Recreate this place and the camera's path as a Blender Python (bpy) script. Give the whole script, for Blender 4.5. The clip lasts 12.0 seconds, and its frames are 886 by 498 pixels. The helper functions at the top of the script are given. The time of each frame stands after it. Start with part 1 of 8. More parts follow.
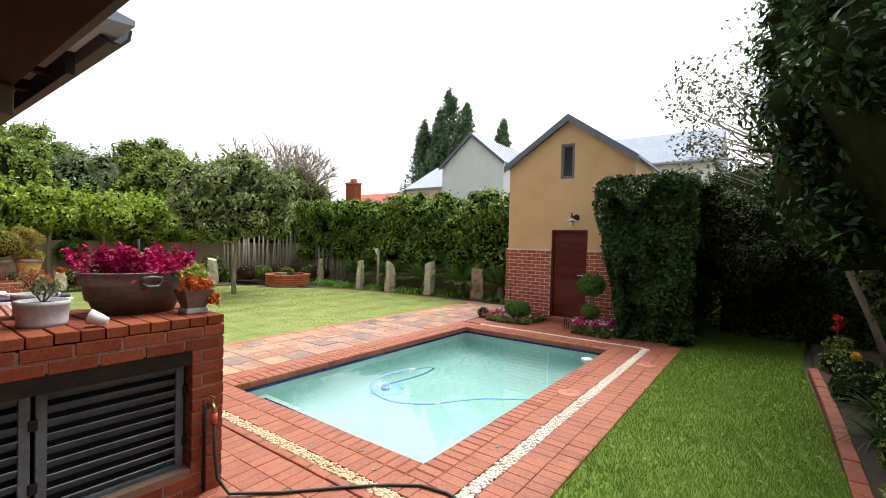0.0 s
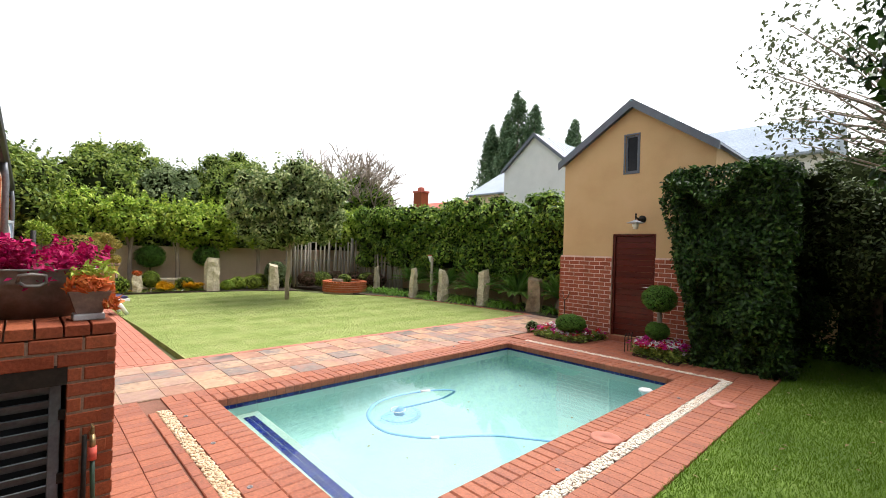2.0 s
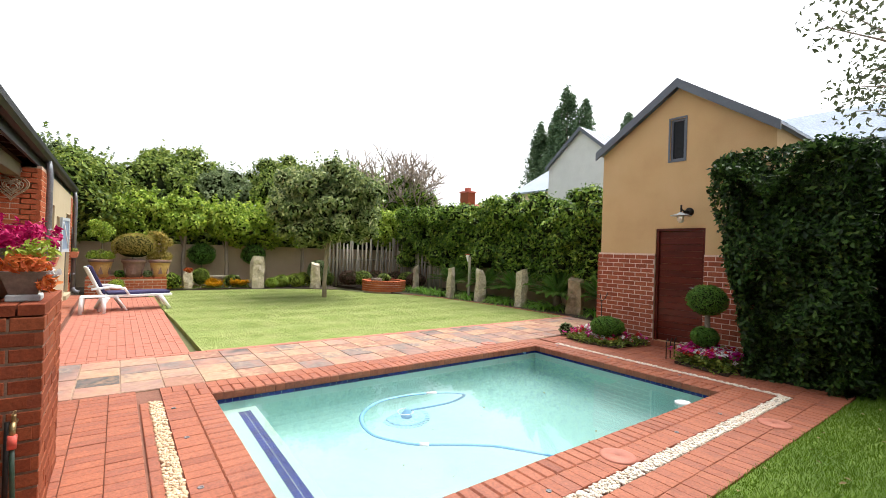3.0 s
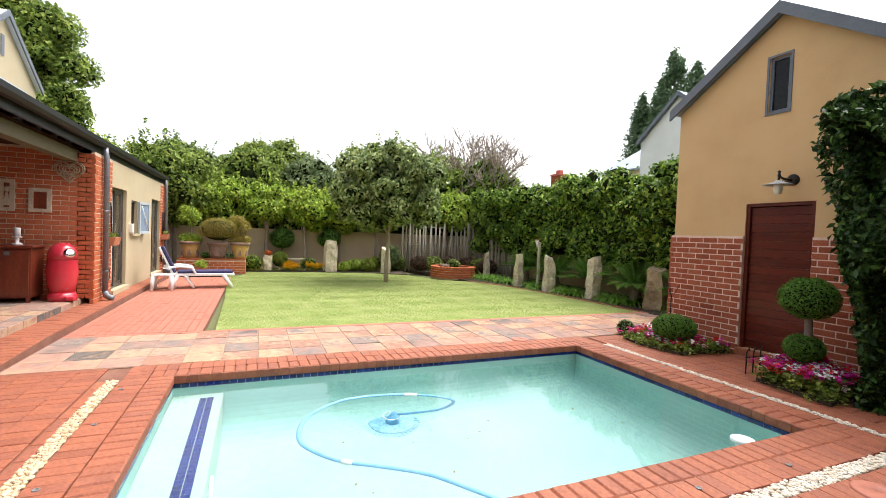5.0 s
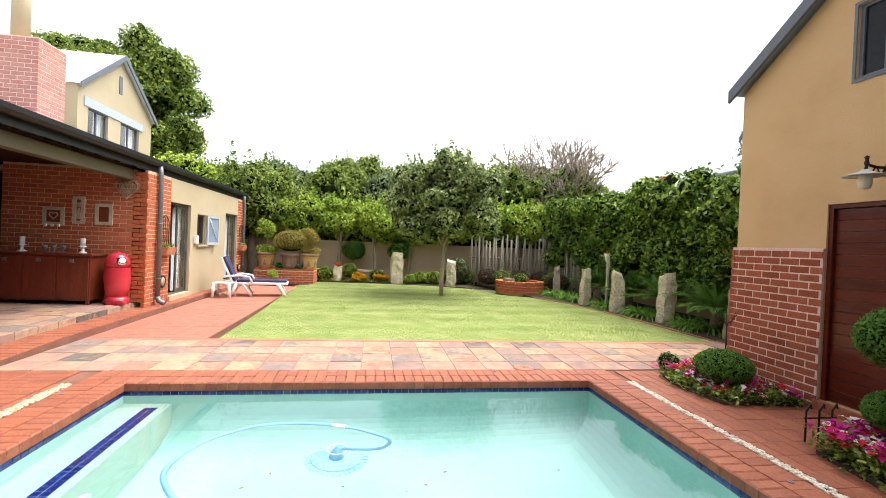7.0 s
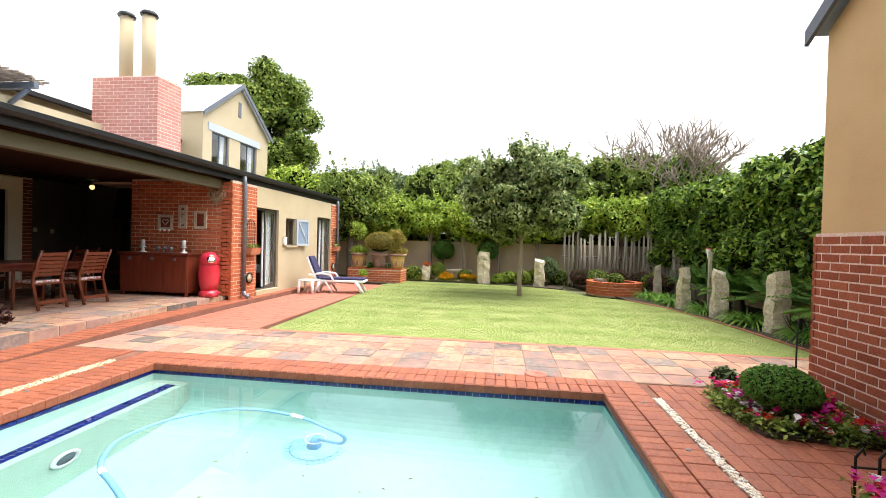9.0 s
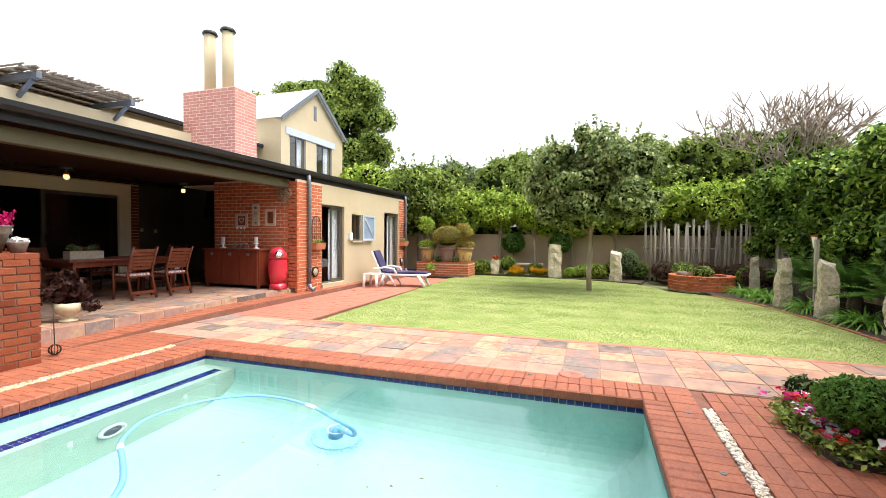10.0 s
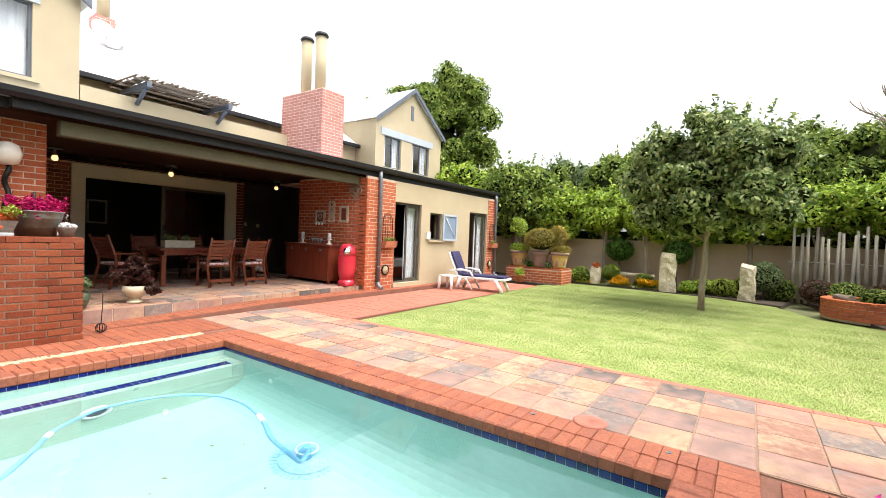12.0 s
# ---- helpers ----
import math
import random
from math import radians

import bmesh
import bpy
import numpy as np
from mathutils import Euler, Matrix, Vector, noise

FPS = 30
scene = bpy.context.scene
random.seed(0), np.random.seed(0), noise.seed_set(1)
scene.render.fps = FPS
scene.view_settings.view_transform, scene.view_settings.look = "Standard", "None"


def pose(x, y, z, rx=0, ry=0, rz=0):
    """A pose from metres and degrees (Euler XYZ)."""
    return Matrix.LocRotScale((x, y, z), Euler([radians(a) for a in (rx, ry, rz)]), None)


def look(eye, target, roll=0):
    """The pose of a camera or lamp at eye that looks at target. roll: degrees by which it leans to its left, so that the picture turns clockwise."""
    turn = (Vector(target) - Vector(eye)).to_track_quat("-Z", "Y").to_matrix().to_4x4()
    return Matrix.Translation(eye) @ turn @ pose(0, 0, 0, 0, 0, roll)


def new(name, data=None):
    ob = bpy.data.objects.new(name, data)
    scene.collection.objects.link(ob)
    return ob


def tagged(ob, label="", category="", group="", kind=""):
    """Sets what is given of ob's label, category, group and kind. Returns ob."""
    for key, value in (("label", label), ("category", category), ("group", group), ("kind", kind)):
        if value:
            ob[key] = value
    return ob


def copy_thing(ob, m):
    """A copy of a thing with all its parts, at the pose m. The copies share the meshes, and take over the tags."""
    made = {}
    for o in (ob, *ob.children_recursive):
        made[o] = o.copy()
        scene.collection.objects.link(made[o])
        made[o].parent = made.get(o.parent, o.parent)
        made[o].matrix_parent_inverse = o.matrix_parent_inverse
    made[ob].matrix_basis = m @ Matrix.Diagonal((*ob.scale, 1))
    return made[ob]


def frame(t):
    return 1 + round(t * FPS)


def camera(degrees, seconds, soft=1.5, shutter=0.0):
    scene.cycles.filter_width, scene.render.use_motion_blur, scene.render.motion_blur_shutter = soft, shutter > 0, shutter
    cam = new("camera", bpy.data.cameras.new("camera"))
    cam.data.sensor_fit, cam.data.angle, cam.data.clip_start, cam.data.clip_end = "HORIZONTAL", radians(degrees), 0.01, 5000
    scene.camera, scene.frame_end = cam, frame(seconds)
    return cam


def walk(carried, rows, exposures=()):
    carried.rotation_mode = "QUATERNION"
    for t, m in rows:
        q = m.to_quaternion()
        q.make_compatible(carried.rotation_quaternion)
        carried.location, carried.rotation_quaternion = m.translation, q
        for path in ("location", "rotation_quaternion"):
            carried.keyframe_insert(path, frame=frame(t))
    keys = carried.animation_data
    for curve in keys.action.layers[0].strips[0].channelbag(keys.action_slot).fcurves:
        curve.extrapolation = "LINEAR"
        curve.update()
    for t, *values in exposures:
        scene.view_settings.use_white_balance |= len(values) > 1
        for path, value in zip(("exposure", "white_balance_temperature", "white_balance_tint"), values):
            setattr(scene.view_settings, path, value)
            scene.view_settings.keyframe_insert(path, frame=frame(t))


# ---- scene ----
# ---- camera ----
cam = camera(90.2, 12.0, soft=0.85)
PATH = [
    (0, (0.523, -0.203, 1.78), (-0.663, 1.407, 1.751), 1.4),
    (0.5, (0.493, 0.107, 1.772), (-0.735, 1.685, 1.739), 0.7),
    (1, (0.486, 0.406, 1.759), (-0.807, 1.931, 1.735), 0.7),
    (1.5, (0.515, 0.711, 1.744), (-0.86, 2.164, 1.736), 1.3),
    (2, (0.549, 1.012, 1.701), (-0.902, 2.388, 1.708), 1.7),
    (2.5, (0.584, 1.349, 1.612), (-0.947, 2.636, 1.631), 2.0),
    (3, (0.623, 1.714, 1.588), (-0.986, 2.902, 1.6), 1.9),
    (5, (0.521, 3.308, 1.518), (-1.319, 4.088, 1.46), 2.2),
    (5.5, (0.452, 3.725, 1.526), (-1.432, 4.392, 1.463), 1.9),
    (6, (0.411, 4.155, 1.54), (-1.508, 4.719, 1.497), 1.3),
    (6.5, (0.371, 4.604, 1.555), (-1.579, 5.046, 1.53), 1.6),
    (7, (0.341, 5.047, 1.55), (-1.635, 5.356, 1.532), 2.4),
    (9, (0.071, 6.579, 1.492), (-1.912, 6.319, 1.464), 1.5),
    (9.5, (-0.096, 6.91, 1.466), (-2.044, 6.459, 1.419), 0.8),
    (10, (-0.297, 7.202, 1.453), (-2.191, 6.564, 1.395), 0.5),
    (10.5, (-0.566, 7.456, 1.439), (-2.405, 6.673, 1.379), 1.0),
    (11, (-0.878, 7.666, 1.438), (-2.659, 6.758, 1.378), 2.2),
    (11.5, (-1.222, 7.841, 1.424), (-2.93, 6.802, 1.368), 2.9),
    (12, (-1.601, 7.986, 1.416), (-3.243, 6.846, 1.36), 2.3),
]
walk(cam, [(t, look(eye, target, roll)) for t, eye, target, roll in PATH],
     exposures=[(0, 1.1), (3, 1.25), (5.5, 1.38), (9, 1.5), (12, 1.46)])

# ---- world and sun: a bright, thinly overcast day ----
world = bpy.data.worlds.new("overcast_sky")
scene.world = world
world.use_nodes = True
wn, wl = world.node_tree.nodes, world.node_tree.links
wbg = wn["Background"]
sky = wn.new("ShaderNodeTexSky")
sky.sky_type = 'NISHITA'
sky.sun_disc = False
SUN_EL, SUN_AZ = radians(67), radians(-4)
sky.sun_elevation, sky.sun_rotation = SUN_EL, SUN_AZ
sky.dust_density, sky.air_density = 4.0, 1.0
whs = wn.new("ShaderNodeHueSaturation")
whs.inputs["Saturation"].default_value = 0.22
wnz = wn.new("ShaderNodeTexNoise")
wnz.inputs["Scale"].default_value = 2.2
wnz.inputs["Detail"].default_value = 5
wmr = wn.new("ShaderNodeMapRange")
wmr.inputs["From Min"].default_value, wmr.inputs["From Max"].default_value = 0.35, 0.65
wmr.inputs["To Min"].default_value, wmr.inputs["To Max"].default_value = 0.85, 1.25
wtc = wn.new("ShaderNodeTexCoord")
wl.new(wtc.outputs["Generated"], wnz.inputs["Vector"])
wl.new(wnz.outputs["Fac"], wmr.inputs["Value"])
wl.new(wmr.outputs["Result"], whs.inputs["Value"])
wl.new(sky.outputs["Color"], whs.inputs["Color"])
wl.new(whs.outputs["Color"], wbg.inputs["Color"])
wbg.inputs["Strength"].default_value = 0.15
sun_data = bpy.data.lights.new("sun", 'SUN')
sun_data.energy, sun_data.angle, sun_data.color = 1.35, radians(48), (1.0, 0.96, 0.9)
sun = new("sun", sun_data)
sun_dir = Vector((math.sin(SUN_AZ) * math.cos(SUN_EL), math.cos(SUN_AZ) * math.cos(SUN_EL), math.sin(SUN_EL)))
sun.matrix_world = look(tuple(sun_dir * 30), (0, 0, 0))

# ---- materials ----
def mat(name, cols, rough=0.7, metal=0.0, big=1.5, fine=40.0, bump=0.15, piece=0.0, spec=0.5, speck=0.25, coat=0.0, stretch=None):
    """cols: 2 or more colours run through by a large noise (and, for pieces, by their own random); fine: grain."""
    m = bpy.data.materials.new(name)
    m.use_nodes = True
    n, l = m.node_tree.nodes, m.node_tree.links
    p = n["Principled BSDF"]
    p.inputs["Roughness"].default_value, p.inputs["Metallic"].default_value = rough, metal
    p.inputs["Specular IOR Level"].default_value = spec
    p.inputs["Coat Weight"].default_value = coat
    tc = n.new("ShaderNodeTexCoord")
    vec = tc.outputs["Object"]
    info, geo = n.new("ShaderNodeObjectInfo"), n.new("ShaderNodeNewGeometry")
    add = n.new("ShaderNodeMath")
    add.operation = 'ADD'
    l.new(info.outputs["Random"], add.inputs[0])
    l.new(geo.outputs["Random Per Island"], add.inputs[1])
    fr = n.new("ShaderNodeMath")
    fr.operation = 'FRACT'
    l.new(add.outputs[0], fr.inputs[0])
    if piece:
        off = n.new("ShaderNodeVectorMath")
        off.operation = 'SCALE'
        off.inputs[0].default_value = (31.0, 17.0, 23.0)
        l.new(fr.outputs[0], off.inputs["Scale"])
        ad = n.new("ShaderNodeVectorMath")
        l.new(vec, ad.inputs[0])
        l.new(off.outputs[0], ad.inputs[1])
        vec = ad.outputs[0]
    if stretch:
        mp = n.new("ShaderNodeMapping")
        mp.inputs["Scale"].default_value = stretch
        l.new(vec, mp.inputs["Vector"])
        vec = mp.outputs[0]
    n1, n2 = n.new("ShaderNodeTexNoise"), n.new("ShaderNodeTexNoise")
    for nz, s, d in ((n1, big, 5), (n2, fine, 6)):
        nz.inputs["Scale"].default_value, nz.inputs["Detail"].default_value = s, d
        nz.inputs["Roughness"].default_value = 0.6
        l.new(vec, nz.inputs["Vector"])
    mr = n.new("ShaderNodeMapRange")
    mr.inputs["From Min"].default_value, mr.inputs["From Max"].default_value = 0.3, 0.7
    l.new(n1.outputs["Fac"], mr.inputs["Value"])
    mx = n.new("ShaderNodeMix")
    mx.inputs["Factor"].default_value = piece
    l.new(mr.outputs[0], mx.inputs["A"])
    l.new(fr.outputs[0], mx.inputs["B"])
    ramp = n.new("ShaderNodeValToRGB")
    els = ramp.color_ramp.elements
    while len(els) < len(cols):
        els.new(0.5)
    for i, c in enumerate(cols):
        els[i].position = i / (len(cols) - 1)
        els[i].color = (*c, 1)
    l.new(mx.outputs["Result"], ramp.inputs["Fac"])
    hs = n.new("ShaderNodeHueSaturation")
    sp = n.new("ShaderNodeMapRange")
    sp.inputs["From Min"].default_value, sp.inputs["From Max"].default_value = 0.3, 0.7
    sp.inputs["To Min"].default_value, sp.inputs["To Max"].default_value = 1 - speck, 1 + speck
    l.new(n2.outputs["Fac"], sp.inputs["Value"])
    l.new(sp.outputs[0], hs.inputs["Value"])
    l.new(ramp.outputs["Color"], hs.inputs["Color"])
    l.new(hs.outputs["Color"], p.inputs["Base Color"])
    if bump:
        b = n.new("ShaderNodeBump")
        b.inputs["Strength"].default_value, b.inputs["Distance"].default_value = bump, 0.01
        l.new(n2.outputs["Fac"], b.inputs["Height"])
        l.new(b.outputs["Normal"], p.inputs["Normal"])
    return m


def leaf_mat(name, cols, gloss=0.45, through_light=0.35, own=0.72, patch=1.3, bands=0.0):
    m = bpy.data.materials.new(name)
    m.use_nodes = True
    n, l = m.node_tree.nodes, m.node_tree.links
    p, out = n["Principled BSDF"], n["Material Output"]
    p.inputs["Roughness"].default_value = gloss
    p.inputs["Specular IOR Level"].default_value = 0.22
    geo = n.new("ShaderNodeNewGeometry")
    ramp = n.new("ShaderNodeValToRGB")
    els = ramp.color_ramp.elements
    while len(els) < len(cols):
        els.new(0.5)
    for i, c in enumerate(cols):
        els[i].position = i / (len(cols) - 1)
        els[i].color = (*c, 1)
    tc, nz = n.new("ShaderNodeTexCoord"), n.new("ShaderNodeTexNoise")
    nz.inputs["Scale"].default_value, nz.inputs["Detail"].default_value = patch, 4
    l.new(tc.outputs["Object"], nz.inputs["Vector"])
    mx = n.new("ShaderNodeMix")
    mx.inputs["Factor"].default_value = own
    l.new(nz.outputs["Fac"], mx.inputs["A"])
    l.new(geo.outputs["Random Per Island"], mx.inputs["B"])
    fac = mx.outputs["Result"]
    if bands:                                 # the mower's to-and-fro bands, their light and dark sheen painted as colour
        wv, ma = n.new("ShaderNodeTexWave"), n.new("ShaderNodeMath")
        wv.inputs["Scale"].default_value, wv.inputs["Distortion"].default_value, wv.inputs["Detail"].default_value = 0.28, 1.6, 3
        wv.inputs["Detail Scale"].default_value = 2.0
        l.new(tc.outputs["Object"], wv.inputs["Vector"])
        ma.operation = 'MULTIPLY_ADD'
        l.new(wv.outputs["Fac"], ma.inputs[0])
        ma.inputs[1].default_value = bands
        l.new(fac, ma.inputs[2])
        fac = ma.outputs[0]
    l.new(fac, ramp.inputs["Fac"])
    l.new(ramp.outputs["Color"], p.inputs["Base Color"])
    tr, ms = n.new("ShaderNodeBsdfTranslucent"), n.new("ShaderNodeMixShader")
    l.new(ramp.outputs["Color"], tr.inputs["Color"])
    ms.inputs[0].default_value = through_light
    l.new(p.outputs[0], ms.inputs[1])
    l.new(tr.outputs[0], ms.inputs[2])
    l.new(ms.outputs[0], out.inputs["Surface"])
    return m


def glass_mat(name, col, rough=0.0, ior=1.45):
    m = bpy.data.materials.new(name)
    m.use_nodes = True
    p = m.node_tree.nodes["Principled BSDF"]
    p.inputs["Base Color"].default_value = (*col, 1)
    p.inputs["Roughness"].default_value, p.inputs["Transmission Weight"].default_value, p.inputs["IOR"].default_value = rough, 1.0, ior
    return m


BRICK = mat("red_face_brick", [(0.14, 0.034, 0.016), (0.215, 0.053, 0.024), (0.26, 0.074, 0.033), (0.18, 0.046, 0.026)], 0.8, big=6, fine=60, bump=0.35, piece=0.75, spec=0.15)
BRICK_PLINTH = mat("clear_red_face_brick", [(0.22, 0.058, 0.032), (0.31, 0.085, 0.046), (0.37, 0.112, 0.06), (0.27, 0.07, 0.042)], 0.85, big=6, fine=60, bump=0.3, piece=0.7, spec=0.15)
BRICK_WALL = mat("orange_red_face_brick", [(0.3, 0.075, 0.036), (0.47, 0.135, 0.06), (0.39, 0.1, 0.046)], 0.85, big=6, fine=60, bump=0.3, piece=0.7, spec=0.15)
BRICK_PALE = mat("washed_pink_brick", [(0.38, 0.15, 0.115), (0.48, 0.23, 0.19), (0.42, 0.15, 0.12)], 0.85, big=5, fine=50, bump=0.3, piece=0.7)
PAVER = mat("red_clay_paver", [(0.2, 0.056, 0.028), (0.28, 0.082, 0.04), (0.33, 0.102, 0.05), (0.25, 0.076, 0.042), (0.35, 0.12, 0.064)], 0.62, big=3, fine=45, bump=0.3, piece=0.62, speck=0.28)
PATH_RED = mat("worn_red_paver", [(0.33, 0.105, 0.066), (0.4, 0.14, 0.09), (0.36, 0.12, 0.078)], 0.7, big=2, fine=45, bump=0.25, piece=0.4, speck=0.18)
MORTAR = mat("grey_tan_mortar", [(0.52, 0.38, 0.29), (0.64, 0.5, 0.39)], 0.95, big=3, fine=80, bump=0.3)
MORTAR_DARK = mat("dark_brown_mortar", [(0.16, 0.1, 0.068), (0.23, 0.155, 0.11)], 0.95, big=3, fine=80, bump=0.3)
MORTAR_PINK = mat("pinkish_mortar", [(0.62, 0.44, 0.36), (0.74, 0.55, 0.46)], 0.95, big=3, fine=80, bump=0.3)
SAND = mat("dirty_joint_sand", [(0.17, 0.07, 0.045), (0.24, 0.11, 0.075)], 0.95, big=4, fine=90, bump=0.2)
SLATE = mat("multicolour_slate", [(0.36, 0.21, 0.13), (0.4, 0.235, 0.155), (0.29, 0.155, 0.115), (0.42, 0.28, 0.18), (0.35, 0.195, 0.15), (0.2, 0.165, 0.15), (0.4, 0.265, 0.18), (0.32, 0.2, 0.165), (0.1, 0.095, 0.09), (0.38, 0.22, 0.13)], 0.8, big=3.5, fine=14, bump=0.4, piece=0.82, speck=0.22, spec=0.2)
TAN = mat("tan_plaster", [(0.52, 0.33, 0.16), (0.57, 0.37, 0.185), (0.6, 0.395, 0.21)], 0.9, big=1.2, fine=70, bump=0.2, speck=0.06)
CREAM = mat("cream_plaster", [(0.41, 0.335, 0.215), (0.46, 0.38, 0.25)], 0.9, big=1.0, fine=60, bump=0.15, speck=0.06)
BACKWALL = mat("ochre_garden_wall", [(0.54, 0.415, 0.275), (0.63, 0.49, 0.335)], 0.92, big=1.5, fine=50, bump=0.2, speck=0.12)
WHITEWALL = mat("whitewashed_brick", [(0.62, 0.63, 0.62), (0.7, 0.71, 0.7)], 0.85, big=2, fine=30, bump=0.3, speck=0.06)
FASCIA = mat("charcoal_painted_metal", [(0.014, 0.015, 0.017), (0.022, 0.023, 0.026)], 0.5, big=2, fine=30, bump=0.03, speck=0.1, spec=0.3)
GREYTRIM = mat("blue_grey_paint", [(0.085, 0.1, 0.125), (0.12, 0.135, 0.165)], 0.5, big=2, fine=40, bump=0.05, speck=0.1)
PIPE = mat("dull_grey_pipe", [(0.14, 0.15, 0.17), (0.19, 0.2, 0.22)], 0.4, metal=0.3, big=3, fine=40, bump=0.05)
ROOF = mat("pale_grey_sheet_roof", [(0.25, 0.3, 0.37), (0.31, 0.36, 0.43)], 0.5, metal=0.0, big=1, fine=20, bump=0.05, speck=0.06)
ROOF_WHITE = mat("white_sheet_roof", [(0.75, 0.76, 0.77), (0.82, 0.82, 0.82)], 0.45, big=1, fine=20, bump=0.05, speck=0.05)
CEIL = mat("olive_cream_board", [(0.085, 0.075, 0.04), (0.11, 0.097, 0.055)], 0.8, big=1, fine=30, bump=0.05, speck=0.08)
# Red-brown rafter wood, made near-black to carry the veranda's shade.
RAFTER = mat("shaded_rafter_wood", [(0.022, 0.008, 0.005), (0.04, 0.014, 0.008)], 0.8, big=2, fine=20, bump=0.1, stretch=(1, 6, 6), spec=0.1)
MAHOG = mat("varnished_mahogany", [(0.05, 0.007, 0.004), (0.11, 0.016, 0.008), (0.075, 0.011, 0.006)], 0.32, big=2, fine=12, bump=0.06, piece=0.5, stretch=(1, 9, 9), coat=0.2, speck=0.3, spec=0.3)
TEAK = mat("oiled_brown_timber", [(0.11, 0.022, 0.008), (0.19, 0.042, 0.014)], 0.45, big=3, fine=14, bump=0.08, stretch=(6, 6, 1), coat=0.1)
DARKWOOD = mat("dark_red_cabinet_wood", [(0.13, 0.024, 0.011), (0.2, 0.042, 0.019)], 0.4, big=2, fine=15, bump=0.05, stretch=(6, 6, 1), coat=0.2)
PALEPOLE = mat("weathered_grey_pole", [(0.3, 0.26, 0.2), (0.42, 0.38, 0.31), (0.36, 0.31, 0.25)], 0.9, big=3, fine=20, bump=0.3, piece=0.6, stretch=(6, 6, 1))
BARK = mat("grey_brown_bark", [(0.15, 0.115, 0.085), (0.25, 0.2, 0.155)], 0.95, big=6, fine=40, bump=0.6, stretch=(3, 3, 0.8))
TREEBARK = mat("pale_grey_tan_bark", [(0.26, 0.2, 0.15), (0.4, 0.33, 0.26)], 0.95, big=6, fine=40, bump=0.6, stretch=(3, 3, 0.8), spec=0.1)
DEADBARK = mat("bare_grey_branch", [(0.27, 0.22, 0.175), (0.38, 0.31, 0.26)], 0.95, big=6, fine=40, bump=0.3)
STONE = mat("buff_standing_stone", [(0.36, 0.27, 0.17), (0.58, 0.51, 0.39), (0.44, 0.37, 0.27), (0.64, 0.58, 0.48)], 0.9, big=4, fine=22, bump=0.9, speck=0.3)
STONE_BROWN = mat("brown_boulder_stone", [(0.2, 0.145, 0.085), (0.36, 0.27, 0.17), (0.28, 0.21, 0.14)], 0.85, big=3, fine=18, bump=0.8, speck=0.25)
SOIL = mat("dark_garden_soil", [(0.035, 0.024, 0.016), (0.07, 0.048, 0.032)], 0.95, big=3, fine=60, bump=0.6)
EARTH = mat("dry_grass_ground", [(0.1, 0.12, 0.04), (0.16, 0.15, 0.07)], 0.95, big=0.3, fine=20, bump=0.4)
TURF = mat("mown_turf", [(0.2, 0.27, 0.075), (0.3, 0.36, 0.12), (0.42, 0.43, 0.19)], 0.95, big=2.2, fine=50, bump=0.3, speck=0.18, spec=0.1)
# Side strip: greener grass, with the trees' shade also put into its colour.
TURF_SHADED = mat("shaded_green_turf", [(0.07, 0.13, 0.012), (0.115, 0.19, 0.02), (0.15, 0.23, 0.032)], 0.9, big=0.9, fine=60, bump=0.6, speck=0.3)
POOL = mat("pool_marbelite", [(0.31, 0.505, 0.475), (0.355, 0.555, 0.52)], 0.75, big=1.0, fine=12, bump=0.05, speck=0.05)
LEDGE = mat("pale_pool_ledge", [(0.31, 0.42, 0.355), (0.36, 0.47, 0.4)], 0.75, big=2, fine=20, bump=0.05, speck=0.06)
BLUETILE = mat("cobalt_pool_tile", [(0.006, 0.009, 0.08), (0.01, 0.015, 0.14), (0.015, 0.028, 0.2)], 0.2, big=4, fine=30, bump=0.05, piece=0.7)
PEBBLE = mat("cream_quartz_pebble", [(0.55, 0.47, 0.38), (0.75, 0.7, 0.62), (0.65, 0.52, 0.38), (0.8, 0.78, 0.74)], 0.6, big=8, fine=60, bump=0.1, piece=0.8)
PEBBLE_TAN = mat("tan_river_pebble", [(0.45, 0.3, 0.17), (0.66, 0.5, 0.33), (0.55, 0.35, 0.2), (0.72, 0.62, 0.47)], 0.6, big=8, fine=60, bump=0.1, piece=0.8)
WATER = glass_mat("pool_water", (0.8, 0.97, 0.97), 0.0, 1.33)
wnt = WATER.node_tree
wb, wz = wnt.nodes.new("ShaderNodeBump"), wnt.nodes.new("ShaderNodeTexNoise")
wz.inputs["Scale"].default_value, wz.inputs["Detail"].default_value = 2.0, 1
wb.inputs["Strength"].default_value, wb.inputs["Distance"].default_value = 0.08, 0.02
wnt.links.new(wz.outputs["Fac"], wb.inputs["Height"])
wnt.links.new(wb.outputs["Normal"], wnt.nodes["Principled BSDF"].inputs["Normal"])
GLASS = glass_mat("window_glass", (0.9, 0.93, 0.93), 0.0, 1.45)
ALU = mat("bronze_aluminium", [(0.11, 0.1, 0.085), (0.15, 0.135, 0.115)], 0.4, metal=0.5, big=2, fine=30, bump=0.02, speck=0.08)
# Rooms behind openings: lack of light put into one dark wall and floor colour.
DARKROOM = mat("unlit_room_colour", [(0.05, 0.042, 0.034), (0.075, 0.062, 0.05)], 0.9, big=1, fine=20, bump=0.05)

